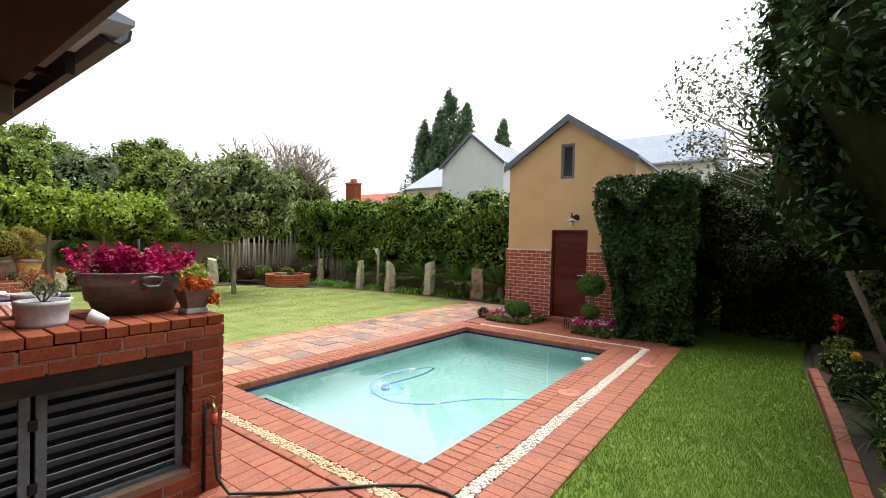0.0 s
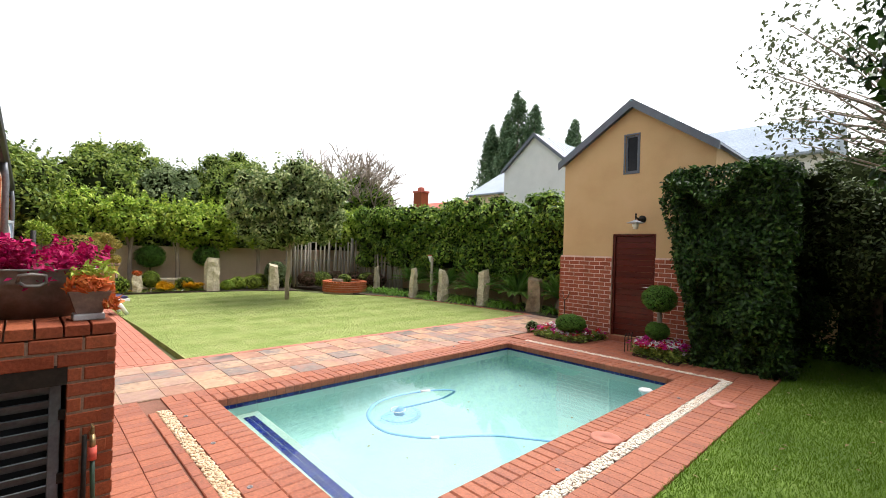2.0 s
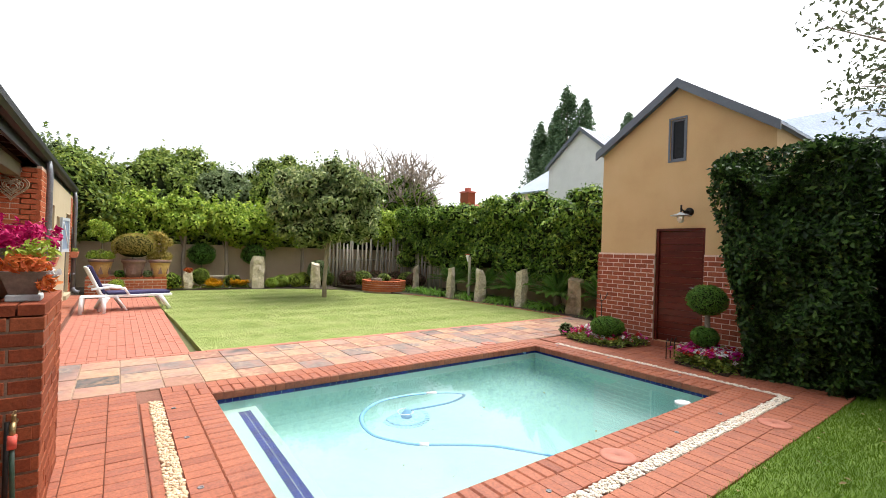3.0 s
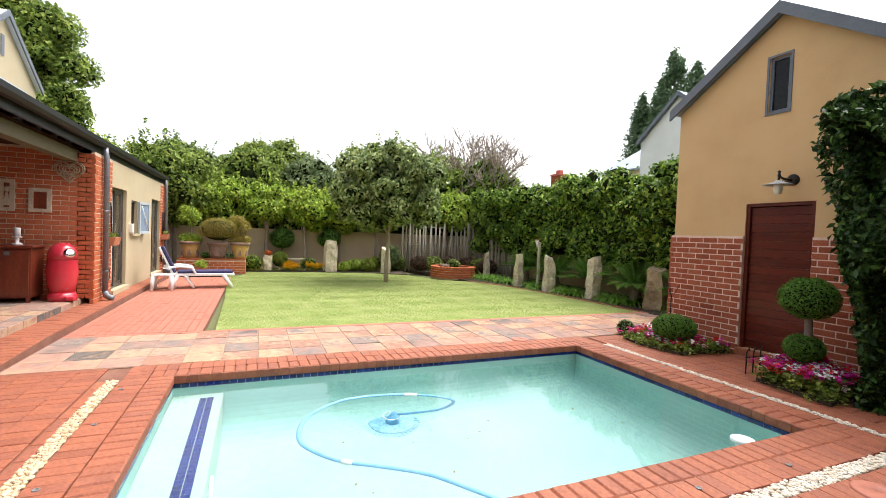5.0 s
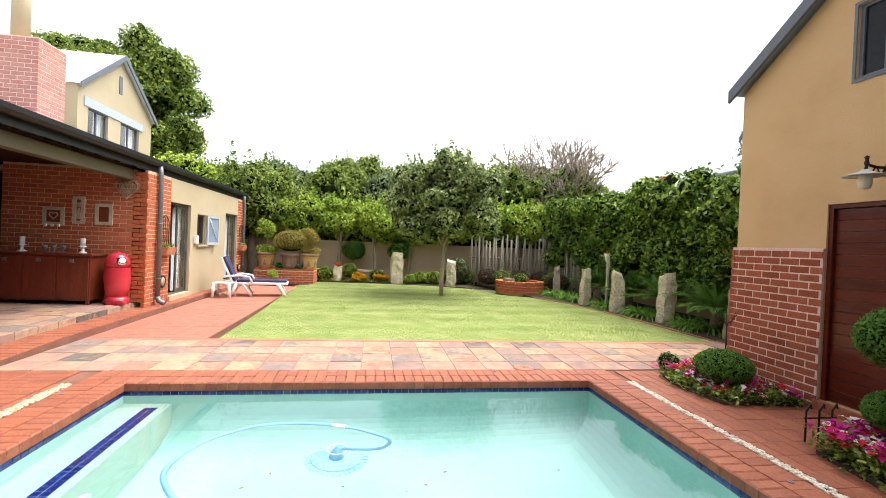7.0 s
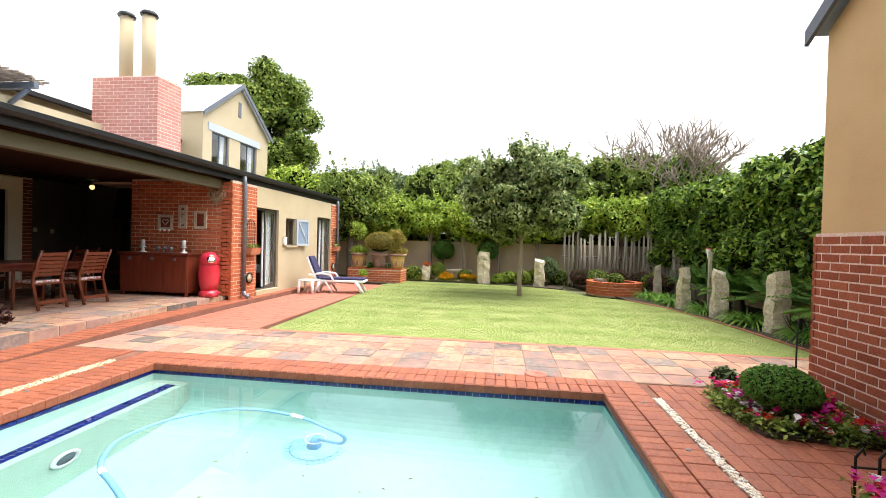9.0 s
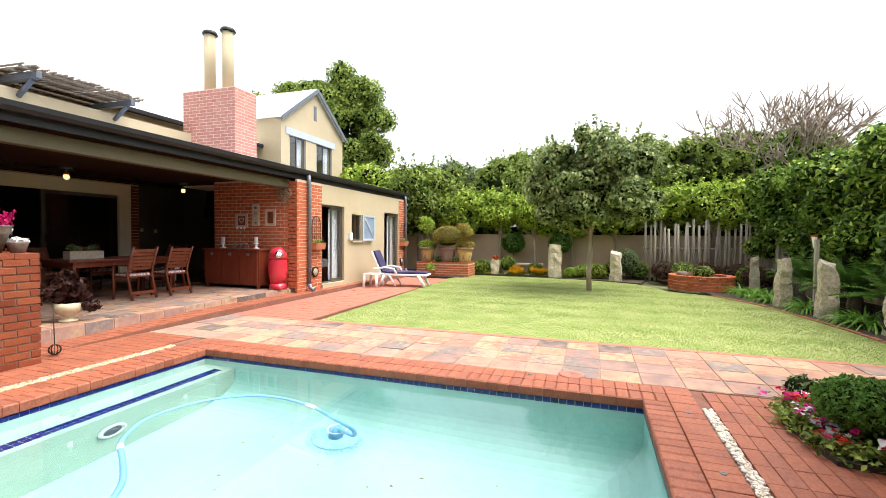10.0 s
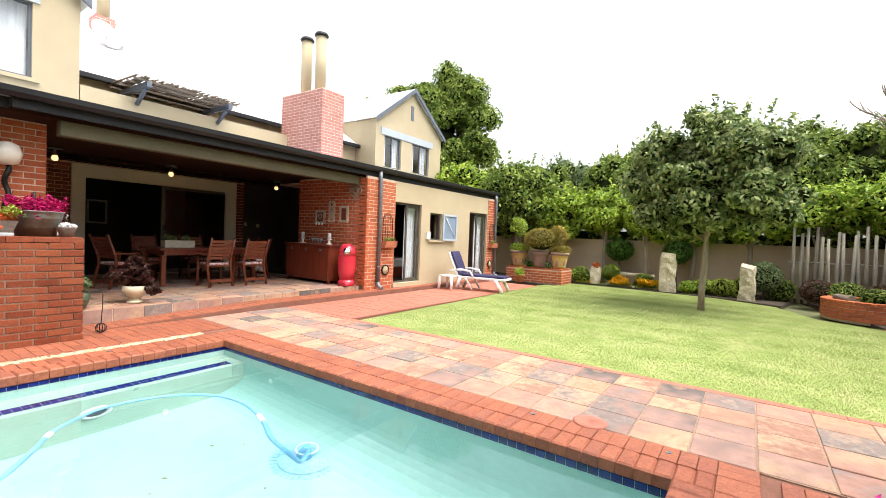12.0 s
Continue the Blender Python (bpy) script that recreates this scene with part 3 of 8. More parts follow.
wall("wall_veranda_back", -8.95, -4.6, 2.4, -4.35, -0.1, 2.75, MORTAR, [(-8.55, -5.1, 0.2, 2.45)], "dark red brick back wall with wide doorway")
wall("wall_veranda_near", 2.4, -4.6, 2.65, 0.5, -0.1, 2.75, MORTAR, label="brick end wall of the veranda", along='y')
wall("wall_end", -15.15, -9.0, -14.9, FY - 0.25, -0.1, 2.75, CREAM, label="cream plastered end wall", along='y')
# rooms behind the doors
tagged(link_bm("bedroom_shell", bx(-14.85, -3.05, 0.1, -9.3, 0.4, 0.18), DARKROOM), "bedroom floor in the unlit room colour", "floor", kind="structure")
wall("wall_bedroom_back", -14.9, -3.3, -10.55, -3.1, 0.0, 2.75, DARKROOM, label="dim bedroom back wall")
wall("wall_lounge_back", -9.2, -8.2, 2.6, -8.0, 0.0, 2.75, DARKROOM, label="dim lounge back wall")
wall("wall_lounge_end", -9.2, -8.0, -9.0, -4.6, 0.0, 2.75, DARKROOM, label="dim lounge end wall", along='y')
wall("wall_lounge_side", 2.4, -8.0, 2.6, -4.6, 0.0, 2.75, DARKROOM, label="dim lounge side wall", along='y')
tagged(link_bm("lounge_floor", bx(-9.2, -8.0, 0.0, 2.4, -4.6, 0.19), DARKROOM), "lounge floor in the unlit room colour", "floor", kind="structure")
# fireplace alcove beside the brick end wall; its darkness is put into the colours
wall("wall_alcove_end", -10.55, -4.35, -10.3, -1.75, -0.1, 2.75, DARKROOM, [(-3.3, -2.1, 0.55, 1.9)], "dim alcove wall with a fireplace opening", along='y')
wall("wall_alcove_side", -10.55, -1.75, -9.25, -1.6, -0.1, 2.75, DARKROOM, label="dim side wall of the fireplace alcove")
tagged(link_bm("alcove_floor", bx(-10.3, -4.35, -0.1, -9.2, -1.75, 0.19), DARKROOM), "alcove floor in the unlit room colour", "floor", kind="structure")
FIREBLACK = mat("black_fireplace_lining", [(0.006, 0.005, 0.005), (0.014, 0.012, 0.011)], 0.95, big=3, fine=30, bump=0.3, spec=0.05)
fpl = thing("fireplace", (-10.3, -2.7, 0.55), "black-lined built-in fireplace under the chimney", "fireplace", kind="structure")
fb = bmesh.new()
for b in ((-0.7, -0.65, -0.04, -0.66, 0.65, 1.4), (-0.66, -0.65, -0.04, -0.252, 0.65, -0.002), (-0.66, -0.65, 1.352, -0.252, 0.65, 1.4), (-0.66, -0.65, -0.002, -0.252, -0.602, 1.352), (-0.66, 0.602, -0.002, -0.252, 0.65, 1.352)):
    box(fb, *b)
part("firebox", fb, FIREBLACK, fpl)
part("hood", prism([(-0.72, 1.36), (0.72, 1.36), (0.55, 2.1), (-0.55, 2.1)], 'x', 0.004, 0.16), FIREBLACK, fpl, "black steel hood")
part("mantel", bx(0.002, -0.72, -0.08, 0.2, 0.72, -0.01, 0.008), DARKWOOD, fpl)
for x, z in ((-9.02, 1.5), (-9.42, 1.47)):
    sw = thing("light_switch", (x, -4.348, z), "pale plastic light switch on the dim wall", "switch", "switches in the alcove")
    part("plate", bx(-0.045, 0, 0, 0.045, 0.012, 0.1, 0.003), CREAM, sw)
    part("rocker", bx(-0.015, 0.0121, 0.03, 0.015, 0.018, 0.07, 0.002), CREAM, sw)
# tan door surround
SURROUND = mat("pale_tan_plaster_band", [(0.78, 0.7, 0.54), (0.83, 0.75, 0.59)], 0.85, big=1.5, fine=50, bump=0.1, speck=0.06)
tagged(link_bm("door_1_surround", box(box(bx(-8.68, -4.35, 0.2, -8.38, -4.27, 2.71), -8.38, -4.35, 2.42, -4.9, -4.27, 2.71), -5.15, -4.35, 0.2, -4.9, -4.27, 2.42), SURROUND), "cream plaster surround of the wide doorway", "door frame", kind="structure")

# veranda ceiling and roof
# Ceiling takes the dark rafter material; veranda shade is put into its colour.
tagged(link_bm("ceiling", bx(-15.15, -8.2, 2.75, 2.6, 0.46, 2.8), RAFTER), "boarded ceiling darkened with veranda shade", "ceiling", kind="structure")
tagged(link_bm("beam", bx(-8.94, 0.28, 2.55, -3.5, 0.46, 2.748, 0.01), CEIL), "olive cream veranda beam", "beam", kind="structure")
def low_roof():
    bm = prism([(0.74, 2.92), (0.74, 2.95), (-3.2, 3.72), (-3.2, 3.66), (0.5, 2.9)], 'x', -15.35, -2.3)
    return tagged(link_bm("roof_low", bm, ROOF), "low-pitched grey sheet roof over the veranda", "roof", kind="structure")
low_roof()
roof_trim = thing("gutter", (-8, 0.71, 2.88), "charcoal painted fascia and gutter along the eave", "gutter", kind="structure")
part("fascia", bx(-7.33, -0.1, -0.11, 5.0, -0.06, 0.09), FASCIA, roof_trim)
part("fascia", bx(5.0, -0.24, -0.11, 6.5, -0.2, 0.09), FASCIA, roof_trim)
def gutter():
    prof = [(-0.058, 0.1), (-0.058, 0.025), (-0.02, 0.0), (0.05, 0.0), (0.09, 0.045), (0.1, 0.11), (0.085, 0.11), (0.075, 0.055), (0.04, 0.012), (-0.015, 0.012), (-0.045, 0.03), (-0.045, 0.1)]
    bm = prism(prof, 'x', -7.38, 5.45)
    return part("trough", bm, FASCIA, roof_trim)
gutter()
part("soffit", bx(-7.3, -0.42, 0.05, 4.99, -0.101, 0.065), RAFTER, roof_trim, "soffit boards darkened with eave shade")
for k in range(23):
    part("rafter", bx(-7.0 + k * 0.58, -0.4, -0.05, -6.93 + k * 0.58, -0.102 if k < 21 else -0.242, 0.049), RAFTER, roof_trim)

# upper storey gables
def gable_block(name, x0, x1, y_front, y_back, z0, z_eave, z_apex, over, wall_m, roof_m, edge_m, label, holes=(), xa=None):
    g = thing(name, ((x0 + x1) / 2, y_front, z0), label, "building", kind="structure")
    ox, oy, oz = g.location
    xa = (x0 + x1) / 2 if xa is None else xa
    t = 0.22
    s = 1 if y_back > y_front else -1
    bm = bmesh.new()
    ss = sorted({x0, x1, *[h[0] for h in holes], *[h[1] for h in holes]})
    zs = sorted({z0, z_eave, *[h[2] for h in holes if h[2] < z_eave], *[h[3] for h in holes if h[3] < z_eave]})
    for a, b in zip(ss, ss[1:]):
        for za, zb in zip(zs, zs[1:]):
            if not any(h[0] <= (a + b) / 2 <= h[1] and h[2] <= (za + zb) / 2 <= h[3] for h in holes):
                box(bm, a - ox, 0, za - oz, b - ox, s * t, zb - oz)
    part("front_wall", bm, wall_m, g)
    up = [h for h in holes if h[2] >= z_eave]
    if up:
        h = up[0]
        def zat(x):
            return z_eave + (z_apex - z_eave) * (1 - abs(x - xa) / (xa - x0 if x < xa else x1 - xa))
        bm = prism([(x0 - ox, z_eave - oz), (h[0] - ox, z_eave - oz), (h[0] - ox, zat(h[0]) - oz)], 'y', 0, s * t)
        prism([(h[1] - ox, z_eave - oz), (x1 - ox, z_eave - oz), (h[1] - ox, zat(h[1]) - oz)], 'y', 0, s * t, bm)
        if h[2] > z_eave:
            prism([(h[0] - ox, z_eave - oz), (h[1] - ox, z_eave - oz), (h[1] - ox, h[2] - oz), (h[0] - ox, h[2] - oz)], 'y', 0, s * t, bm)
        top = [(h[0] - ox, h[3] - oz), (h[1] - ox, h[3] - oz), (h[1] - ox, zat(h[1]) - oz)] + ([(xa - ox, z_apex - oz)] if h[0] < xa < h[1] else []) + [(h[0] - ox, zat(h[0]) - oz)]
        prism(top, 'y', 0, s * t, bm)
        part("gable_wall", bm, wall_m, g)
    else:
        part("gable_wall", prism([(x0 - ox, z_eave - oz), (x1 - ox, z_eave - oz), (xa - ox, z_apex - oz)], 'y', 0, s * t), wall_m, g)
    yb = y_back - oy
    part("side_wall", bx(x0 - ox, s * t, 0, x0 + t - ox, yb, z_eave - oz), wall_m, g)
    part("side_wall", bx(x1 - t - ox, s * t, 0, x1 - ox, yb, z_eave - oz), wall_m, g)
    part("back_wall", bx(x0 + t - ox, yb - s * t, 0, x1 - t - ox, yb, z_eave - oz), wall_m, g)
    def slope(xe, far):
        dx, dz = xe - xa, z_eave - z_apex
        ex, ez = xa + dx * (1 + over), z_apex + dz * (1 + over)
        return [(xa - ox, z_apex + 0.06 - oz), (ex - ox, ez + 0.06 - oz), (ex - ox, ez + 0.1 - oz), (xa - ox, z_apex + 0.11 - oz)]
    for xe in (x0, x1):
        q = slope(xe, 0)
        part("roof", prism(q, 'y', -s * 0.12, yb), roof_m, g)
        e = [(q[0][0], q[0][1] - 0.1), (q[1][0], q[1][1] - 0.1), (q[1][0], q[1][1] + 0.055), (q[0][0], q[0][1] + 0.065)]
        part("barge_board", prism(e, 'y', -s * 0.16, -s * 0.122), edge_m, g)
        n = int(abs(yb) / 0.35)
        rb = bmesh.new()
        for k in range(n):
            y = s * (k + 0.5) * 0.35
            prism([(q[3][0], q[3][1]), (q[2][0], q[2][1]), (q[2][0], q[2][1] + 0.02), (q[3][0], q[3][1] + 0.02)], 'y', y - 0.02, y + 0.02, rb)
        part("roof_rib", rb, roof_m, g)
    return g

gab = gable_block("upper_gable", -16.95, -13.0, -3.0, -9.0, 2.75, 5.5, 6.95, 0.06, CREAM, ROOF_WHITE, GREYTRIM, "cream upper storey gable with a white sheet roof",
                  holes=[(-14.4, -13.45, 3.85, 5.0), (-16.15, -15.05, 3.85, 5.0)])
# ridge block of the main house and the near gable
def main_block():
    g = thing("upper_storey", (-8, -4.0, 2.75), "cream upper storey with a long white sheet roof", "building", kind="structure")
    part("front_wall", bx(-5.0, -0.22, 0, 3.4, 0, 1.85), CREAM, g)
    part("roof", prism([(0.15, 1.83), (0.15, 1.87), (-3.4, 4.1), (-7.0, 1.87), (-7.0, 1.83), (-3.4, 4.05)], 'x', -5.0, 3.4), ROOF_WHITE, g)
    part("eave_gutter", bx(-5.0, 0.16, 1.74, 3.4, 0.28, 1.86, 0.02), FASCIA, g)
    part("parapet", bx(-2.4, 0.78, 0.0, 3.33, 0.99, 1.38), CREAM, g, "cream parapet above the low roof")
    return g
main_block()
near_gab = gable_block("near_gable", -4.65, 0.0, -3.0, -8.6, 2.75, 5.75, 7.4, 0.06, CREAM, ROOF_WHITE, GREYTRIM, "cream near gable with a tall curtained window", holes=[(-3.95, -2.6, 4.02, 5.4)])

# ---- pump house ----
HX0, HX1, HY = -4.74, -1.78, 9.71
PDOOR, PWIN = (-3.6, -2.75, 0.1, 2.14), (-3.39, -3.13, 3.36, 4.1)
pump = gable_block("pump_house", HX0, HX1, HY, 13.2, -0.1, 3.66, 4.66, 0.06, TAN, ROOF, GREYTRIM, "tan plastered garden pump house with a brick plinth", xa=-3.23,
                   holes=[PDOOR, (PWIN[0], PWIN[1], PWIN[2], 3.66), (PWIN[0], PWIN[1], 3.66, PWIN[3])])

# ---- boundary walls ----
wall("wall_back", -18.6, -3.0, -18.35, 13.6, -0.1, 1.55, BACKWALL, label="ochre plastered garden wall at the back", along='y')
wall("wall_right", -18.35, 13.3, -4.75, 13.55, -0.1, 1.45, BACKWALL, label="ochre plastered boundary wall behind the hedge")
wall("wall_right_near", HX1 + 0.02, 13.3, 9.0, 13.55, -0.1, 1.8, BACKWALL, label="ochre boundary wall in deep shade")
wall("wall_side", 4.2, -5.0, 4.45, 13.3, -0.1, 1.9, BACKWALL, label="ochre boundary wall behind the shrubs", along='y')

# ---- planting ----
def hedge(name, x0, x1, y0, y1, z0, z1, n, length, material, label, faces=("x0", "x1", "y0", "y1", "z1"), deep=0.35, inset=0.42, wide=0.5, puff=0.0, rnd=0.3, taper=0.0):
    h = thing(name, ((x0 + x1) / 2, (y0 + y1) / 2, 0), label, "hedge")
    ox, oy = h.location.x, h.location.y
    bm = bx(x0 + inset, y0 + inset, z0 + 0.02, x1 - inset, y1 - inset, z1 - inset)
    bmesh.ops.subdivide_edges(bm, edges=bm.edges[:], cuts=10, use_grid_fill=True)
    for v in bm.verts:
        v.co += Vector((1, 1, 0.6)) * 0.1 * noise.noise(v.co * 1.5)
        v.co.z = max(v.co.z, z0)
    bmesh.ops.translate(bm, vec=(-ox, -oy, 0), verts=bm.verts[:])
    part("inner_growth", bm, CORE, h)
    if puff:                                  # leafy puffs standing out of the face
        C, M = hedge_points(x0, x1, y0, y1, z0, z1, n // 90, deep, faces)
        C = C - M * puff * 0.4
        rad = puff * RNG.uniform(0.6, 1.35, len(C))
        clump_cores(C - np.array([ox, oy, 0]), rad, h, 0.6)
        P, N = clump_points(C, rad, n)
    else:
        P, N = hedge_points(x0, x1, y0, y1, z0, z1, n, deep, faces)
    P = P + N * (0.16 * RNG.random((len(P), 1)) * (RNG.random((len(P), 1)) < 0.12))      # stray shoots
    lo, hi = np.array([x0 + rnd, y0 + rnd, -9.0]), np.array([x1 - rnd, y1 - rnd, z1 - rnd])
    near = np.clip(P, lo, hi)
    off = np.linalg.norm(P - near, axis=1, keepdims=True)
    lim = rnd + puff + 0.16 * RNG.random((len(P), 1)) ** 3
    P = near + (P - near) * np.minimum(1.0, lim / np.maximum(off, 1e-6))
    if taper:
        P[:, 0] += taper * np.clip(1.1 - P[:, 2] / 2.3, 0, 1) * np.clip(1 - (P[:, 0] - x0) / 1.2, 0, 1)
    leaves("foliage", P - np.array([ox, oy, 0]), N, length, material, h, wide)
    return h


def tree(name, base, crown_c, crown_r, n_clumps, clump_r, n, length, material, label, trunk_r=0.1, limbs=5, bark=None, wide=0.5, seed=1, core=0.0, category="tree", group="", lo=0.45, shoots=0):
    """base: foot; crown_c: crown's centre over the foot; crown_r: half axes."""
    rg = np.random.default_rng(seed)
    t = thing(name, base, label, category, group)
    cc = np.array(crown_c)
    top = Vector((cc[0] * 0.7, cc[1] * 0.7, cc[2] - crown_r[2] * 0.3))
    pts = [Vector((0, 0, -0.05))]
    for k in range(1, 6):
        f = k / 5
        pts.append(Vector((top.x * f + rg.normal(0, 0.25 * trunk_r), top.y * f + rg.normal(0, 0.25 * trunk_r), top.z * f)))
    part("trunk", tube(pts, [trunk_r * (1.25 - 0.6 * i / 5) for i in range(6)], 9), bark or BARK, t)
    d = unit(rg.normal(size=(n_clumps, 3)))
    C = cc + d * np.array(crown_r) * rg.uniform(lo, 0.92, (n_clumps, 1))
    R = clump_r * rg.uniform(0.7, 1.3, n_clumps)
    for k in range(limbs):
        tgt = Vector(C[k % n_clumps])
        s = pts[3 + k % 2]
        mid = s.lerp(tgt, 0.5) + Vector((0, 0, 0.12))
        part("limb", tube([s, mid, tgt], [trunk_r * 0.5, trunk_r * 0.32, trunk_r * 0.12], 6), bark or BARK, t)
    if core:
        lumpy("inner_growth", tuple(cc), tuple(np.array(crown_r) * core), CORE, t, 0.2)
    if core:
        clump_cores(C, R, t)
    P, N = clump_points(C, R, n)
    if shoots:                                # upright leafy shoots over the crown
        S = C[C[:, 2] > cc[2]]
        S = S[rg.integers(0, len(S), shoots)] + rg.normal(0, clump_r * 0.5, (shoots, 3))
        f = rg.uniform(0, 1, (shoots, 14, 1))
        way = unit(S - cc + np.array([0, 0, 1.2]))[:, None, :]
        Q = (S[:, None, :] + way * f * clump_r * 1.25 + rg.normal(0, 0.025, (shoots, 14, 3))).reshape(-1, 3)
        P, N = np.concatenate([P, Q]), np.concatenate([N, np.repeat(way[:, 0], 14, 0)])
    leaves("crown", P, N, length, material, t, wide)
    return t


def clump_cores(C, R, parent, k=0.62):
    """Dark middles added to a crown's clumps as inner shade, in one mesh."""
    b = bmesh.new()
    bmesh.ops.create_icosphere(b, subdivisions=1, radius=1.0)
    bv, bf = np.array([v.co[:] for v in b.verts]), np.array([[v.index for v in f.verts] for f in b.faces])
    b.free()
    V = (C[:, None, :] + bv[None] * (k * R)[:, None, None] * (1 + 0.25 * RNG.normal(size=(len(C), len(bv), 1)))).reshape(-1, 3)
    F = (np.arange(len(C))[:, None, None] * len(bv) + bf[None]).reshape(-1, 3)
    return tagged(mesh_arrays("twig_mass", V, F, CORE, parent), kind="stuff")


def ball_bush(name, base, c, r, n, length, material, label, trunk=0.0, group="", category="bush", squash=1.0):
    """A clipped round bush; c: height of its middle; trunk: radius of its stem."""
    b = thing(name, base, label, category, group)
    if trunk:
        part("stem", tube([(0, 0, -0.03), (0.02, 0, c * 0.5), (0, 0.01, c)], [trunk, trunk * 0.85, trunk * 0.7], 7), BARK, b)
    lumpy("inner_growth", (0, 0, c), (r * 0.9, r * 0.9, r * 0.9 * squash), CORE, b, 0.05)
    d = unit(RNG.normal(size=(n, 3)))
    bulge = 1 + 0.09 * np.array([noise.noise(Vector(q) * 2.2 + Vector(base)) for q in d])
    P = np.array([0, 0, c]) + d * (r * np.array([1, 1, squash])) * (bulge * RNG.uniform(0.9, 1.04, n))[:, None]
    leaves("foliage", P, d, length, material, b, 0.5, 0.6, 0.1)
    return b


def tuft(name, base, n, length, width, material, label, group="", arch=0.55, category="plant", lift=0.0):
    """Arching strap leaves out of one foot; each leaf is a bent strip."""
    t = thing(name, base, label, category, group)
    vs, fs = [], []
    for k in range(n):
        a, L = random.uniform(0, 6.283), length * random.uniform(0.6, 1.15)
        out, ar = Vector((math.cos(a), math.sin(a), 0)), arch * random.uniform(0.5, 1.3)
        sd = Vector((-math.sin(a), math.cos(a), 0))
        o = out * random.uniform(0, 0.08) + Vector((0, 0, lift))
        i0 = len(vs)
        for q in range(5):
            f = q / 4
            ang = math.pi / 2 - f * ar * 2.2 - 0.25
            p = o + out * (L * f * math.cos(ang * 0.8)) + Vector((0, 0, L * f * math.sin(max(ang, -0.2)) * 0.9))
            w = width * (1 - f ** 2) * 0.5 + 0.001
            vs += [tuple(p + sd * w), tuple(p - sd * w)]
        fs += [(i0 + 2 * q, i0 + 2 * q + 1, i0 + 2 * q + 3, i0 + 2 * q + 2) for q in range(4)]
    mesh_arrays("leaves", vs, fs, material, t)
    return t


def cycad(base, n=26, L=1.0):
    t = thing("cycad", base, "dark green cycad with stiff feathery fronds", "plant", "cycads in the bed")
    part("stump", lathe([(0.12, -0.03), (0.14, 0.2), (0.09, 0.42)], 10), BARK, t)
    for k in range(n):
        a, el = k * 2.4, random.uniform(0.3, 1.3)
        out, sd = Vector((math.cos(a), math.sin(a), 0)), Vector((-math.sin(a), math.cos(a), 0))
        vs, fs = [], []
        l = L * random.uniform(0.8, 1.1)
        for q in range(16):
            f = (q + 1) / 16
            p = Vector((0, 0, 0.4)) + out * l * f * math.cos(el) + Vector((0, 0, l * (f * math.sin(el) - 0.35 * f * f)))
            vs.append(tuple(p))
        for q in range(15):
            f, p = (q + 1) / 16, Vector(vs[q])
            lf = 0.2 * math.sin(math.pi * min(1, f * 0.85 + 0.12))
            for s in (-1, 1):
                vs.append(tuple(p + sd * s * lf + out * lf * 0.5 + Vector((0, 0, 0.03))))
                fs.append((q, q + 1, len(vs) - 1))
        mesh_arrays("frond", vs, fs, L_CYCAD, t)
    return t


# long hedge over the boundary wall, and the shrubs along the back wall
hedge("boundary_hedge", -16.8, -4.85, 11.95, 13.9, 1.0, 3.36, 88000, 0.13, L_HEDGE, "tall glossy green hedge over the boundary wall", ("y0", "z1", "x0"), deep=0.55, inset=0.75, puff=0.27)
for k, (y, z, r) in enumerate([(0.6, 2.5, 1.0), (2.2, 2.45, 1.0), (3.7, 2.5, 0.95), (5.1, 2.35, 0.95), (6.5, 2.4, 1.0), (8.0, 2.45, 1.0), (9.6, 2.5, 1.05), (11.2, 2.6, 1.1), (12.6, 2.7, 1.1)]):
    tree("back_shrub", (-18.0 + 0.15 * (k % 2), y, 0), (0, 0, z), (0.95, r, 0.72), 36, 0.34, 9000, 0.14, L_BRIGHT, "bright green leafy shrub on bare stems", 0.07, 5, seed=70 + k, core=0.52, category="shrub", group="shrubs along the back wall", bark=TREEBARK, shoots=60)
hedge("screen_hedge", -21.5, -19.2, -4.0, 17.0, -0.1, 2.7, 26000, 0.2, L_MID, "leafy green screen behind the garden wall", ("x1", "z1"), deep=0.5, inset=0.8, puff=0.32)
FAR = [
    ((-20.0, 0.2, 0), 4.3, 2.0, L_MID), ((-21.8, 3.0, 0), 4.7, 1.8, L_MID), ((-22.5, 5.6, 0), 4.6, 1.7, L_OLIVE), ((-21.5, 8.6, 0), 4.9, 1.9, L_MID),
    ((-21.0, 11.4, 0), 5.2, 2.0, L_MID), ((-20.6, -2.6, 0), 4.2, 1.8, L_MID), ((-21.0, 15.0, 0), 5.2, 2.0, L_HEDGE), ((-17.6, 0.4, 0), 3.9, 1.5, L_MID),
    ((-25.5, 4.2, 0), 5.9, 2.0, L_MID), ((-26, 9.5, 0), 6.2, 2.2, L_MID), ((-25.5, 0.0, 0), 5.4, 2.1, L_OLIVE), ((-24.5, 13.5, 0), 6.0, 2.2, L_MID), ((-17.2, -2.2, 0), 3.8, 1.5, L_BRIGHT),
]
for k, (b, h, r, m) in enumerate(FAR):
    tree("garden_tree", b, (0, 0, h + 0.45 - r * 0.85), (r, r, r * 0.9), 110, 0.42, 21000, 0.155, m, "dense leafy tree behind the garden wall", 0.14, 4, seed=20 + k, core=0.55, lo=0.55, group="trees behind the wall", shoots=60)
tree("tall_tree", (-20.5, -6.8, 0), (0, 0, 6.5), (2.6, 4.6, 3.7), 130, 0.68, 95000, 0.18, L_MID, "tall leafy green tree behind the house", 0.25, 8, seed=41, core=0.5, lo=0.6)
